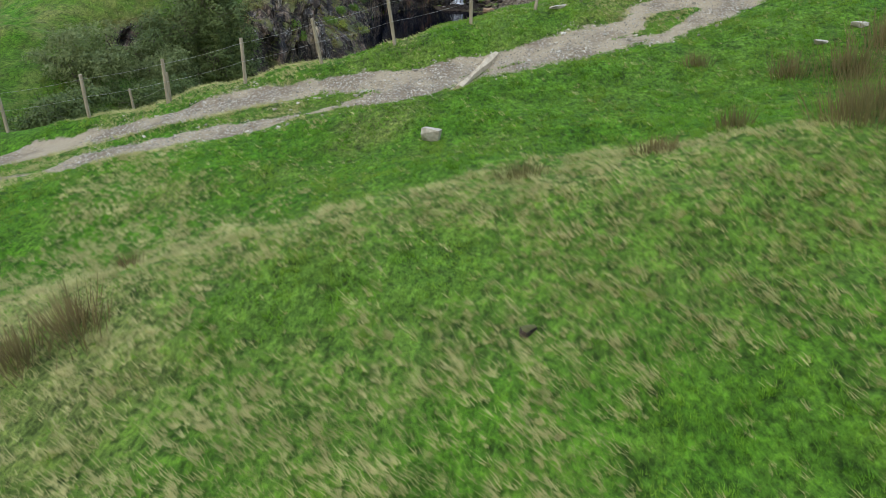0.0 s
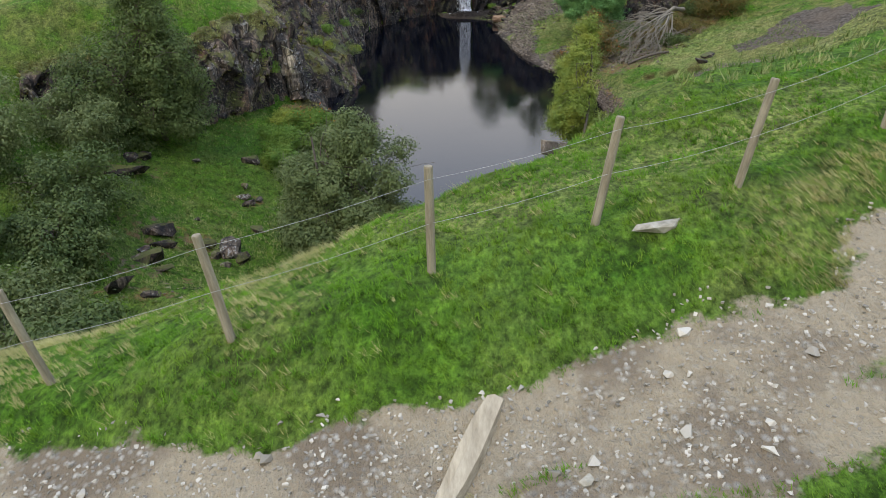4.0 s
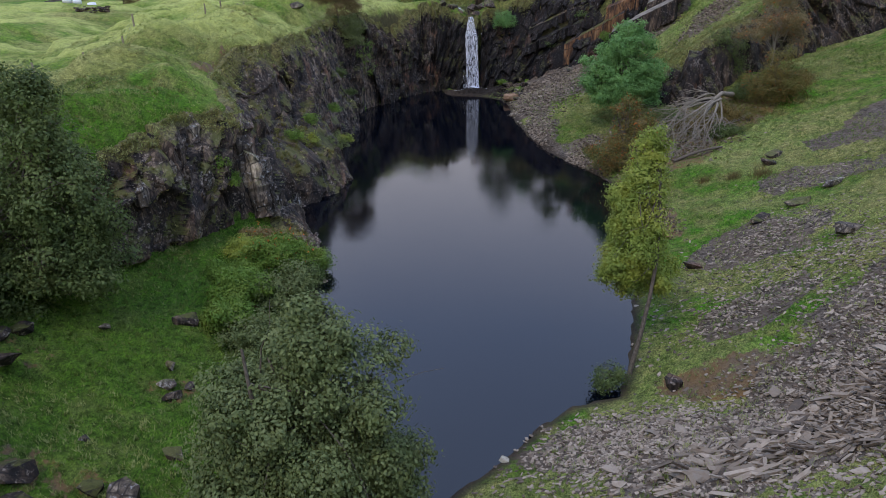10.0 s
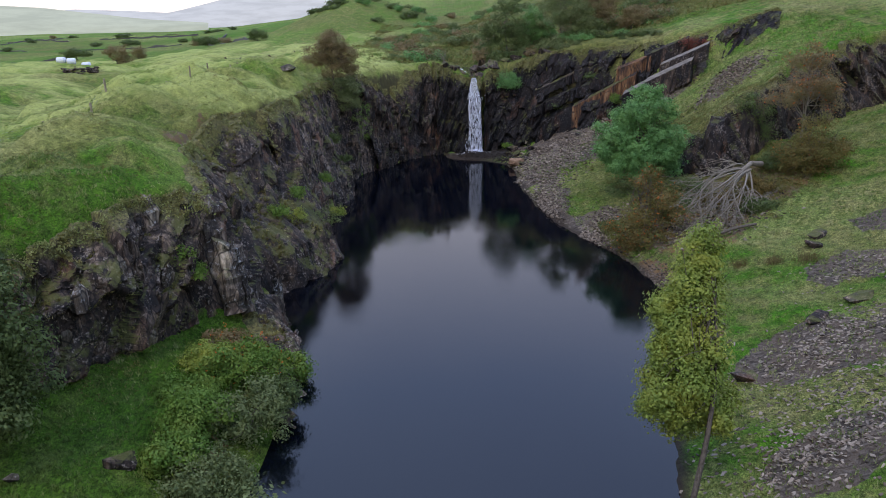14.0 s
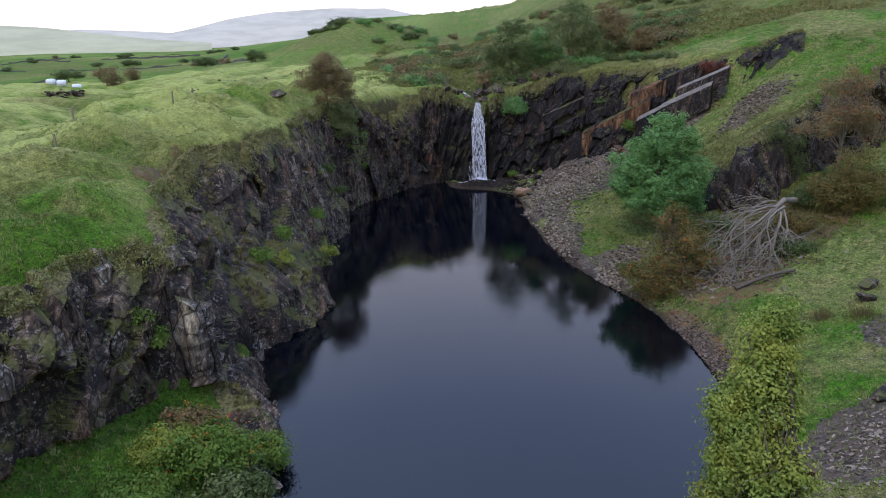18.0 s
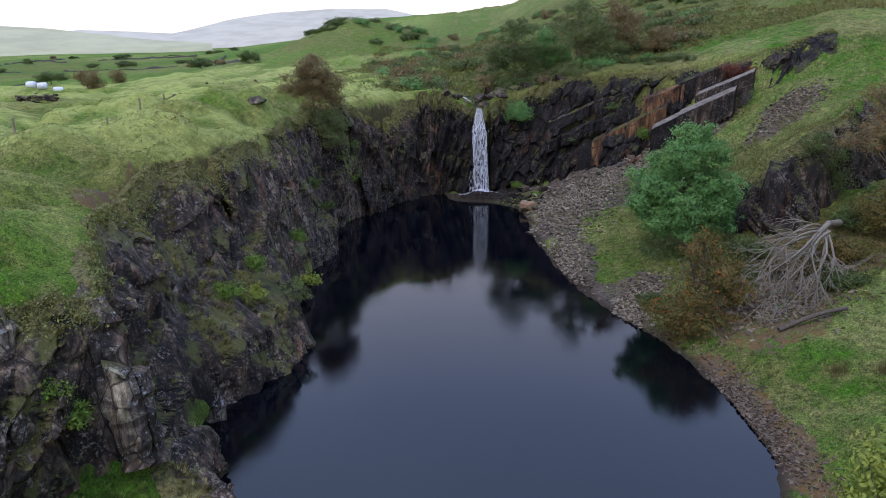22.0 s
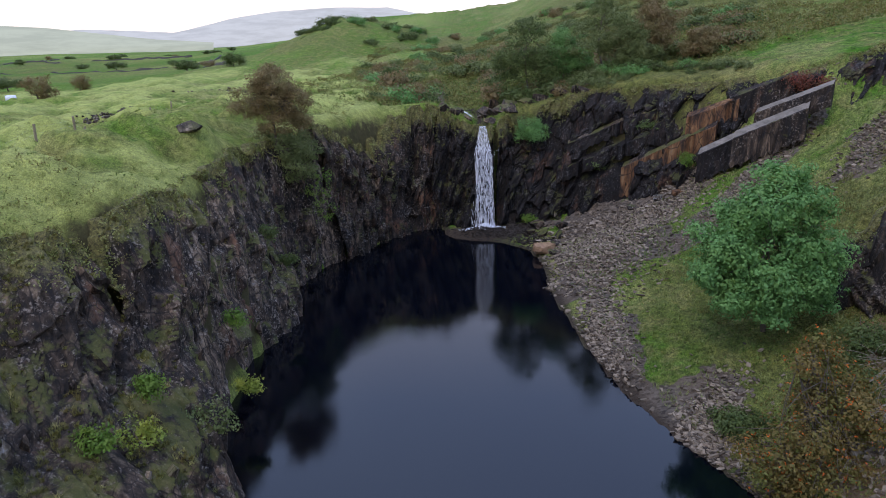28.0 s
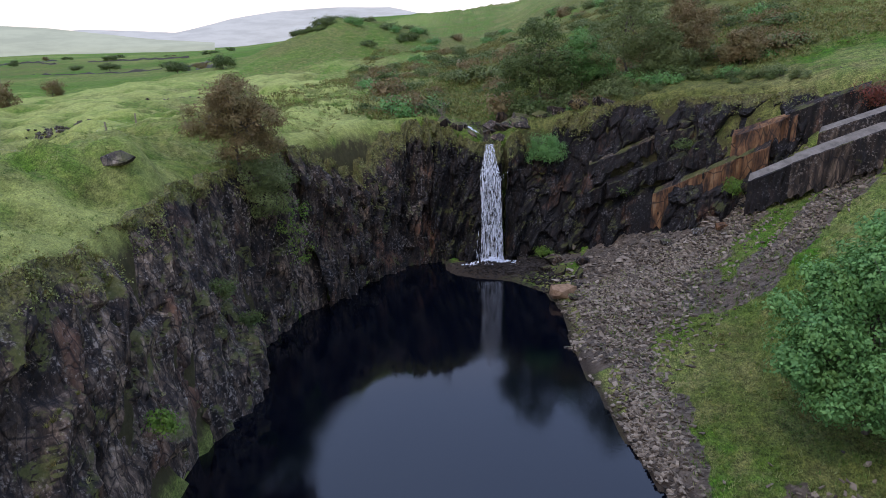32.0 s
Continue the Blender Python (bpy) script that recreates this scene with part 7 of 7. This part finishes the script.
# ---- ruined sheepfold, wrapped bales, field walls ----
def sheepfold():
    r = np.random.RandomState(9)
    z = height_at(-77, 191)
    ob = thing("stone_sheepfold", (-77, 191, z), "low ruined dark stone fold in the pasture", "ruin")
    for k in range(70):
        a = r.rand() * 6.28
        me = BLOCKS[r.randint(7)]
        c = child("stone", me, ob)
        s = r.uniform(0.5, 0.9)
        c.matrix_basis = pose(3.2 * math.cos(a) + r.normal(0, 0.25), 2.2 * math.sin(a) + r.normal(0, 0.25), r.uniform(0, 1.1), 90 + r.normal(0, 10), r.normal(0, 10), r.rand() * 360) @ Matrix.Diagonal((s, s, s * 0.8, 1))


sheepfold()


def stone_heap(x, y, rx, ry, n, label, seed):
    r = np.random.RandomState(seed)
    z = height_at(x, y)
    ob = thing("stone_heap", (x, y, z), label, "stones", "stone heaps")
    for _ in range(n):
        a, b = r.normal(0, rx * 0.45), r.normal(0, ry * 0.45)
        c = child("stone", (BLOCKS, PALE_BLOCKS)[r.rand() < 0.4][r.randint(5)], ob)
        s = r.uniform(0.35, 0.9)
        c.matrix_basis = pose(a, b, height_at(x + a, y + b) - z + 0.1, 90 + r.normal(0, 20), r.normal(0, 20), r.rand() * 360) @ Matrix.Diagonal((s, s, s * 0.7, 1))


stone_heap(-57, 194, 6, 3, 60, "tumbled grey stones of an old pasture wall", 1)
stone_heap(-52, 232, 9, 3, 60, "tumbled grey stones in the rough pasture", 2)
stone_heap(-44, 128, 3, 1.2, 26, "dark stones breaking through the pasture", 3)
stone_heap(-90, 205, 8, 3, 40, "scattered dark stones in the pasture", 4)
for k, (x, y) in enumerate(((-112, 246), (-109.4, 246.5), (-104.5, 245))):
    v, f = tubes([[(-0.75, 0, 0.7, 0.1), (-0.72, 0, 0.7, 0.66), (-0.3, 0, 0.7, 0.72), (0.3, 0, 0.7, 0.72), (0.72, 0, 0.7, 0.66), (0.75, 0, 0.7, 0.1)]], 16)
    ob = tagged(new("wrapped_bale", raw_mesh("wrapped_bale", v, f, MAT_FOAM, True)), "white wrapped bale standing in the field", "bale", "bales in the field")
    ob.matrix_basis = pose(x, y, height_at(x, y) - 0.05, 0, 0, 20 * k) @ Matrix.Diagonal((1.5, 1.2, 1.25, 1))


def field_wall(points, label, h=1.2, w=0.7):
    path, vs = [], []
    for p, q in zip(points, points[1:]):
        n = max(2, int(math.dist(p, q) / 6))
        path += [(p[0] + (q[0] - p[0]) * k / n, p[1] + (q[1] - p[1]) * k / n) for k in range(n)]
    xy = np.array(path)
    d = np.gradient(xy, axis=0)
    d /= np.linalg.norm(d, axis=1)[:, None]
    s = np.stack([d[:, 1], -d[:, 0]], 1)
    z = ground_height(xy[:, 0], xy[:, 1])
    top = h * (0.8 + 0.4 * np.random.RandomState(len(xy)).rand(len(xy)))
    rows = np.stack([np.concatenate([xy + s * w / 2, z[:, None] - 0.5], 1), np.concatenate([xy + s * w * 0.35, (z + top)[:, None]], 1), np.concatenate([xy - s * w * 0.35, (z + top)[:, None]], 1), np.concatenate([xy - s * w / 2, z[:, None] - 0.5], 1)], 1)
    tagged(new("field_wall", raw_mesh("field_wall", rows.reshape(-1, 3), grid_faces(len(xy), 4), MAT_WALL)), label, "wall", "dry stone walls")


MAT_WALL = plain_material("dark_dry_stone", (0.04, 0.04, 0.038), (0.14, 0.135, 0.125), 1.5)
for pts in ([(-90, 360), (-170, 520), (-230, 760)], [(-150, 330), (-330, 330), (-500, 380)], [(-200, 560), (-420, 640), (-620, 700)], [(-260, 760), (-520, 900), (-800, 980)], [(-320, 420), (-420, 640), (-520, 900), (-640, 1250)],
            [(-110, 420), (-60, 470), (20, 560)], [(-620, 1400), (-800, 1700), (-1000, 1900)], [(-400, 1300), (-620, 1400), (-900, 1500)]):
    field_wall(pts, "dark dry stone wall across the valley fields", 1.2, 0.8)


# ---- distant hills ----
def far_ridge(name, dist, a0, a1, profile, colour, label):
    n = 160
    ang = np.linspace(radians(a0), radians(a1), n)
    t = np.linspace(0, 1, n)
    top = np.interp(t, [p[0] for p in profile], [p[1] for p in profile]) + 3.5 * rough_noise(t * 40, t * 0 + dist, 4.0, int(dist) % 50)
    rows = []
    for k, (dd, hh) in enumerate(((0, -60), (0.0, 0.0), (120, 0.6), (260, 1.0), (420, 0.4))):
        z = top * hh if k else np.full(n, -60.0)
        rows.append(np.stack([(dist + dd) * np.sin(ang), (dist + dd) * np.cos(ang), z], 1))
    pos = np.stack(rows, 1)
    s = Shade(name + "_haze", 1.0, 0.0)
    # haze is put into the emission colour, so these backdrop ridges glow
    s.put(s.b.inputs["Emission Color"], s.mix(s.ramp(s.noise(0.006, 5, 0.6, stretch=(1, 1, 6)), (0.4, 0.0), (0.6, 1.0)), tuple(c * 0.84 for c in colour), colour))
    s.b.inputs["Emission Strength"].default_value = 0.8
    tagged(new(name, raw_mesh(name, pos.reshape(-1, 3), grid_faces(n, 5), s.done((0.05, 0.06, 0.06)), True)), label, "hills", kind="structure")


far_ridge("backdrop_fells", 4150, -34, 0, [(0, 60), (0.18, 92), (0.27, 80), (0.36, 66), (0.39, 82), (0.48, 136), (0.58, 172), (0.71, 186), (0.83, 182), (0.89, 146), (1, 60)], (0.64, 0.75, 0.90), "pale blue distant fells with painted haze")
far_ridge("backdrop_hills", 3300, -52, -19, [(0, 130), (0.30, 122), (0.57, 104), (0.67, 88), (0.78, 58), (0.88, 30), (1, 10)], (0.54, 0.67, 0.62), "pale green hills across the valley, haze painted in")

# ---- grass, bracken, slate waste and gravel ----
stuff_rng = np.random.RandomState(99)


def blades(x, y, count, height, width, lean, rng, z=None):
    """Tufts at x, y: bent triangular blades."""
    n = len(x) * count
    r0 = np.repeat(height * (0.6 + 0.7 * rng.rand(len(x))), count)
    a = rng.rand(n) * 2 * math.pi
    bx, by = np.repeat(x, count) + rng.normal(0, 0.4, n) * r0 * 0.5, np.repeat(y, count) + rng.normal(0, 0.4, n) * r0 * 0.5
    bz = ground_height(bx, by) if z is None else np.repeat(z, count)
    h = r0 * (0.5 + 0.6 * rng.rand(n))
    base = np.stack([bx, by, bz - 0.02], 1)
    out = np.stack([np.cos(a), np.sin(a)], 1) * (0.35 + 0.5 * rng.rand(n))[:, None] + np.array(lean)
    tip = base + np.concatenate([out * h[:, None], h[:, None] * 0.85], 1)
    side = np.stack([-np.sin(a), np.cos(a), 0 * a], 1) * (width * (0.6 + 0.8 * rng.rand(n)))[:, None]
    v = np.stack([base - side, base + side, tip], 1).reshape(-1, 3)
    return v, np.arange(n * 3).reshape(-1, 3)


def scatter(n, x0, x1, y0, y1, rng):
    return x0 + (x1 - x0) * rng.rand(n), y0 + (y1 - y0) * rng.rand(n)


def off_track(x, y):
    return np.minimum(to_line(x, y, TRACK) - 0.75, to_line(x, y, TRACK_FORK) - 0.5) + 0.9 * rough_noise(x, y, 3, 25) > 0.3 * rough_noise(x, y, 1.0, 61)


def stuff(name, v, f, material, label, category):
    return tagged(new(name, raw_mesh(name, v, f, material)), label, category, kind="stuff")


def turf():
    r = stuff_rng
    # the near hillside
    cx, cy = scatter(16000, -15, 17, 3.5, 33, r)
    x, y = (np.repeat(cx, 5) + r.normal(0, 0.2, 80000)), (np.repeat(cy, 5) + r.normal(0, 0.2, 80000))
    keep = off_track(x, y) & (np.abs(x) < 0.62 * (y - 3.5) + 4.5)
    x, y = x[keep], y[keep]
    dry = soft_step(-0.10, 0.22, rough_noise(x, y, 5, 71) - 0.22 * soft_step(14, 16, y) + 0.22 * (y > 25.2) + 0.55 * soft_step(2.2, 0.2, to_line(x, y, [(-9, 10.4), (-5.9, 11.0), (-1, 12.0), (5.7, 12.2), (14, 12.3)])) - 0.02) * 0.78 + 0.04 > r.rand(len(x))
    stuff("grass", *blades(x[~dry], y[~dry], 9, 0.11, 0.008, (-0.25, 0.1), r), MAT_BLADE, "short green turf grass", "grass")
    stuff("dry_grass", *blades(x[dry], y[dry], 12, 0.13, 0.006, (-0.9, 0.35), r), MAT_STRAW, "straw-coloured tussock grass", "grass")
    # rough grass on the slopes round the pond and the pasture
    gx, gy, gd, gs = [], [], [], []
    for n, x0, x1, y0, y1, tall in ((15000, -38, -10, 42, 97, 0.3), (30000, -8, 48, 33, 130, 0.28), (11000, -60, -18, 86, 190, 0.26), (9000, 12, 60, 130, 168, 0.35), (12000, -30, 70, 182, 260, 0.6)):
        a, b = scatter(n, x0, x1, y0, y1, r)
        ok = (~inside(a, b, SHORE)) & (to_line(a, b, SHORE, True) > 1.3)
        h1, h2 = ground_height(a, b), ground_height(a + 0.6, b + 0.6)
        ok &= (np.abs(h2 - h1) < 0.9) & (np.hypot((a - 6.2) / 1.6, (b - 39.4) / 1.6) > 1)
        gx.append(a[ok]), gy.append(b[ok]), gs.append(np.full(ok.sum(), tall))
    x, y, tall = np.concatenate(gx), np.concatenate(gy), np.concatenate(gs)
    dry = (rough_noise(x, y, 9, 81) + 0.1 * (y > 100) + 0.3 * ((y < 75) & (x > -6))) > 0.16 * r.normal(size=len(x)) + 0.1
    for name, m, mat, lab in (("rough_grass", ~dry, MAT_ROUGH, "rough green hill grass"), ("rough_dry_grass", dry, MAT_TURF_TUFT, "rough straw-coloured hill grass")):
        v, f = blades(x[m], y[m], 7, 1.0, 0.07, (0, 0), np.random.RandomState(5))
        c = np.repeat(np.stack([x[m], y[m], ground_height(x[m], y[m])], 1), 21, 0)
        v = c + (v - c) * np.repeat(tall[m], 21)[:, None]
        stuff(name, v, f, mat, lab, "grass")


turf()


def ledge_moss():
    """Grass and moss tufts on the steps of the rock faces."""
    r = np.random.RandomState(15)
    pts = []
    for pos, n in ((west_pos, 20), (ribs_pos, 60), (mid_pos, 200), (head_pos, 420), (bluff_pos, 300), (skirt_pos, 120), (east_pos, 110), (crag_pos, 90), (drop_pos, 80)):
        p = pos[:, :-1]
        rise = p[1:, 1:, 2] - p[1:, :-1, 2]
        run = np.linalg.norm(p[1:, 1:, :2] - p[1:, :-1, :2], axis=-1)
        ledge = run / (rise + 0.01) + 1.4 * np.linspace(0, 1, p.shape[1] - 1)[None] ** 8 + 0.4 * r.rand(*run.shape)
        flat = p[1:, 1:].reshape(-1, 3)[np.argsort(-ledge.ravel())[: n * 2]]
        pts.append(flat[r.permutation(len(flat))[:n]])
    c = np.concatenate(pts)
    c = c[c[:, 2] > 1.0]
    pick = r.rand(len(c)) < 0.8
    for name, m, mat, lab in (("ledge_grass", pick, MAT_HEATH, "olive grass on the rock ledges"), ("ledge_dry_grass", ~pick, MAT_STRAW, "dry grass on the rock ledges")):
        v, f = blades(c[m, 0], c[m, 1], 40, 0.34, 0.016, (0, 0), r, z=c[m, 2])
        stuff(name, v, f, mat, lab, "grass")


ledge_moss()


def heath():
    """Low olive and brown tufts of the moor and of the cliff tops."""
    r = np.random.RandomState(63)
    for name, mat, lab, spec, size in (
            ("heath", MAT_HEATH, "olive-brown heath tufts on the cliff tops", ((900, -34, -19, 84, 131, 0.06), (500, -22, -14, 130, 182, 0.0), (4200, 20, 42, 116, 150, -0.05)), 0.13),
            ("moor_heath", MAT_HEATH, "dark olive heather on the moor", ((11000, -30, 85, 183, 340, -0.06),), 0.36),
            ("pasture_tufts", MAT_TURF_TUFT, "pale green tufts of rough pasture", ((2600, -62, -19, 100, 200, 0.08), (1200, -30, 20, 184, 260, 0.05)), 0.12)):
        pts = []
        for n, x0, x1, y0, y1, cut in spec:
            x, y = scatter(n * 2, x0, x1, y0, y1, r)
            z = ground_height(x, y)
            steep = np.abs(ground_height(x + 0.5, y + 0.5) - z)
            ok = (rough_noise(x, y, 6 if size < 0.3 else 14, 91) > cut) & (z > 3) & (steep < 0.8) & ~((np.abs(x - 2) < 2.5) & (y > 180) & (y < 192))
            pts.append(np.stack([x, y, z], 1)[ok])
        c = np.concatenate(pts)
        v, f = leaves(c + np.array([0, 0, size * 0.4]), size * 1.1, 12, size, r, -0.5)
        stuff(name, v, f, mat, lab, "heather")


heath()


def rim_tufts():
    """Turf hanging over the rims and lying on the broad ledges."""
    r = np.random.RandomState(71)
    for name, mat, share, lab in (("rim_heath", MAT_HEATH, 0.45, "olive turf and heather along the cliff rims"), ("rim_grass", MAT_TURF_TUFT, 0.55, "green grass tufts along the cliff rims")):
        pts = []
        for pos, dense in ((west_pos, 0.7), (ribs_pos, 0.8), (mid_pos, 1.0), (head_pos, 1.3), (bluff_pos, 1.3), (east_pos, 0.8), (crag_pos, 0.8)):
            n, m = pos.shape[0], pos.shape[1] - 1
            k = int(n * 5 * dense * share)
            i = r.randint(0, n, k)
            reach = 0.05 + 0.16 * (rough_noise(i * 0.2, i * 0.0, 4.0, 33, 3) + 0.5).clip(0, 1)
            f = 1 + 0.03 - reach * r.rand(k) ** 1.5
            j = np.clip((f * (m - 1)).astype(int), 0, m)
            pts.append(pos[i, j])
        c = np.concatenate(pts) + r.normal(0, 0.08, (sum(map(len, pts)), 3))
        v, q = leaves(c + np.array([0, 0, 0.03]), 0.17, 13, 0.16, r, 0.3)
        stuff(name, v, q, mat, lab, "heather")


rim_tufts()


def bracken():
    r = np.random.RandomState(41)
    cx, cy = [], []
    for x, y, sx, sy, n in ((0.2, 55.8, 1.8, 0.9, 70), (3.8, 54.8, 1.4, 1.0, 55), (6.6, 55.2, 1.2, 0.8, 50), (9.2, 56.4, 1.2, 0.9, 60), (2.5, 53.0, 1.6, 0.6, 30), (-2.8, 56.4, 0.9, 0.5, 22)):
        cx.append(r.normal(x, sx * 0.62, n)), cy.append(r.normal(y, sy * 0.95, n))
    x, y = np.concatenate(cx), np.concatenate(cy)
    z = ground_height(x, y)
    frond = []
    for a, b, c in zip(x, y, z):
        for _ in range(5):
            d = r.rand() * 6.28
            L = r.uniform(0.4, 0.9)
            for k in range(5):
                t = (k + 1) / 5
                frond.append((a + math.cos(d) * L * t, b + math.sin(d) * L * t, c + 0.55 * math.sin(t * 2.2) * L + 0.05))
    v, f = leaves(np.array(frond), 0.07, 5, 0.12, r, 0.5)
    stuff("bracken", v, f, MAT_BRACKEN, "rust-brown bracken on the bank", "bracken")


bracken()


def slab_pieces(x, y, length, wide, thick, rng, yaw=None, lift=0.4, tilt=0.25):
    """Jittered flat stones lying on the ground: vertices and quads."""
    n = len(x)
    z = ground_height(x, y)
    L, W, T = length * (0.4 + 1.0 * rng.rand(n) ** 2), wide * (0.5 + 0.8 * rng.rand(n)), thick * (0.5 + rng.rand(n))
    a = rng.rand(n) * 6.28 if yaw is None else yaw + rng.normal(0, 0.35, n)
    corner = np.array([(-1, -1, -1), (1, -1, -1), (1, 1, -1), (-1, 1, -1), (-1, -1, 1), (1, -1, 1), (1, 1, 1), (-1, 1, 1)], float)
    p = corner[None] * (1 + 0.28 * rng.normal(size=(n, 8, 3)).clip(-1.2, 1.2))
    p *= np.stack([L, W, T], 1)[:, None] * 0.5
    tx, ty = rng.normal(0, tilt, n)[:, None], rng.normal(0, tilt, n)[:, None]
    p[..., 2] += p[..., 0] * tx + p[..., 1] * ty
    c, s = np.cos(a)[:, None], np.sin(a)[:, None]
    q = np.stack([p[..., 0] * c - p[..., 1] * s + x[:, None], p[..., 0] * s + p[..., 1] * c + y[:, None], p[..., 2] + (z + T * lift)[:, None]], -1)
    face = np.array([(0, 3, 2, 1), (4, 5, 6, 7), (0, 1, 5, 4), (1, 2, 6, 5), (2, 3, 7, 6), (3, 0, 4, 7)])
    return q.reshape(-1, 3), (np.arange(n)[:, None, None] * 8 + face[None]).reshape(-1, 4)


def patches(spec, rng, dry=True):
    xs, ys = [], []
    for cx, cy, rx, ry, turn, n in spec:
        u, v = rng.normal(0, 0.5, n) * rx, rng.normal(0, 0.5, n) * ry
        xs.append(cx + u * math.cos(turn) - v * math.sin(turn)), ys.append(cy + u * math.sin(turn) + v * math.cos(turn))
    x, y = np.concatenate(xs), np.concatenate(ys)
    ok = ~inside(x, y, SHORE) if dry else np.ones(len(x), bool)
    return x[ok], y[ok]


def waste():
    r = np.random.RandomState(52)
    x, y = patches([(18, 66.5, 12, 5, 0.45, 6800), (30, 75, 10, 5, 0.5, 3400), (9, 67.5, 5, 3.4, 0.3, 2600), (13, 60, 11, 6, 0.3, 1100), (22, 84, 12, 9, 0.4, 900), (27, 92, 7, 3, 0.35, 900), (20, 79.5, 6, 2.2, 0.4, 500), (36, 104, 6, 2.5, 0.2, 350), (4, 50.5, 5, 4, 0, 320), (9.5, 46.5, 4, 3, 0, 300), (6.3, 40, 4, 3, 0.9, 420), (11, 57, 6, 4, 0, 260), (-12.5, 55.5, 4, 1.6, 0, 120), (30, 84, 8, 5, 0.4, 700)], r)
    stuff("slate_waste", *slab_pieces(x, y, 0.29, 0.14, 0.045, r, 0.35), MAT_SCREE, "tipped waste of broken slate", "slate")
    x, y = patches([(21, 64.8, 9, 2.4, 0.3, 1500), (27, 68, 6, 2.2, 0.4, 700)], r)
    stuff("slate_splinters", *slab_pieces(x, y, 1.25, 0.15, 0.09, r, 0.25, 1.2, 0.3), MAT_SCREE, "heap of long dark slate splinters", "slate")
    x, y = patches([(16.5, 162, 6, 12, -0.2, 3800), (23, 165, 8, 4, 0.4, 2300), (13, 141, 2, 12, -0.1, 1500), (17.5, 127, 2.4, 6, -0.55, 900), (33, 160.5, 9, 2, 0.5, 900), (41, 152, 6, 3, 0.6, 700), (28, 170, 6, 1.2, -0.5, 500), (27, 121, 6, 4, 0, 600), (33, 127, 5, 5, 0, 500)], r)
    stuff("scree", *slab_pieces(x, y, 0.38, 0.24, 0.10, r, None, 0.5, 0.3), MAT_BANK_SCREE, "grey-brown broken stone scree", "scree")
    x, y = patches([(20.6, 107.5, 1.5, 8, 0.05, 1500), (18.4, 122, 1.4, 5, -0.5, 400)], r)
    stuff("shore_shingle", *slab_pieces(x, y, 0.22, 0.16, 0.07, r, None, 0.5, 0.3), MAT_SHORE_STONE, "brown shingle along the pond shore", "shingle")
    x, y = patches([(6, 175, 5, 2, 0, 1300), (9.5, 171, 2, 3, 0.5, 300)], r)
    stuff("wet_shingle", *slab_pieces(x, y, 0.30, 0.22, 0.09, r, None, 0.5, 0.3), MAT_WET_STONE, "dark wet shingle at the foot of the falls", "shingle")
    x, y = scatter(30000, -13, 16, 18.5, 30, r)
    d = np.minimum(to_line(x, y, TRACK) - 0.35, to_line(x, y, TRACK_FORK))
    ok = d + 1.2 * rough_noise(x, y, 3, 25) < 0.75 * r.rand(len(x))
    stuff("track_gravel", *slab_pieces(x[ok], y[ok], 0.045, 0.035, 0.025, r, None, 0.3, 0.3), MAT_PEBBLE, "pale broken stone on the track", "gravel")
    x, y = scatter(520, -12, 15, 20, 28, r)
    ok = np.minimum(to_line(x, y, TRACK), to_line(x, y, TRACK_FORK)) < 1.1
    shapes = [boulder_mesh("stone", (0.09, 0.07, 0.05), r, 10, MAT_PEBBLE, rounds=0) for _ in range(6)]
    for a, b in zip(x[ok], y[ok]):
        s = 0.6 + 1.2 * r.rand() ** 3
        c = child("stone", shapes[r.randint(6)], ground)
        c.matrix_basis = pose(a, b, height_at(a, b) + 0.02, 0, 0, r.rand() * 360) @ Matrix.Diagonal((s, s, s, 1))
    # single slates on the tips
    slates = []
    for _ in range(7):
        slates.append(boulder_mesh("slate", (0.55, 0.34, 0.13), r, 12, MAT_SCREE, rounds=0))
    x, y = patches([(15, 64, 10, 6, 0.4, 70), (24, 68, 8, 5, 0.4, 40), (8, 53, 6, 10, -0.2, 80), (17, 165, 5, 8, -0.2, 90), (25, 167, 7, 3, 0.4, 90), (13, 170, 3, 4, 0.2, 40)], r)
    for a, b in zip(x, y):
        s = 0.6 + 1.1 * r.rand() ** 2
        c = child("slate", slates[r.randint(7)], ground)
        c.matrix_basis = pose(a, b, height_at(a, b) + 0.07 * s, r.normal(0, 12), r.normal(0, 12), 20 + r.normal(0, 40)) @ Matrix.Diagonal((s, s, s, 1))


waste()
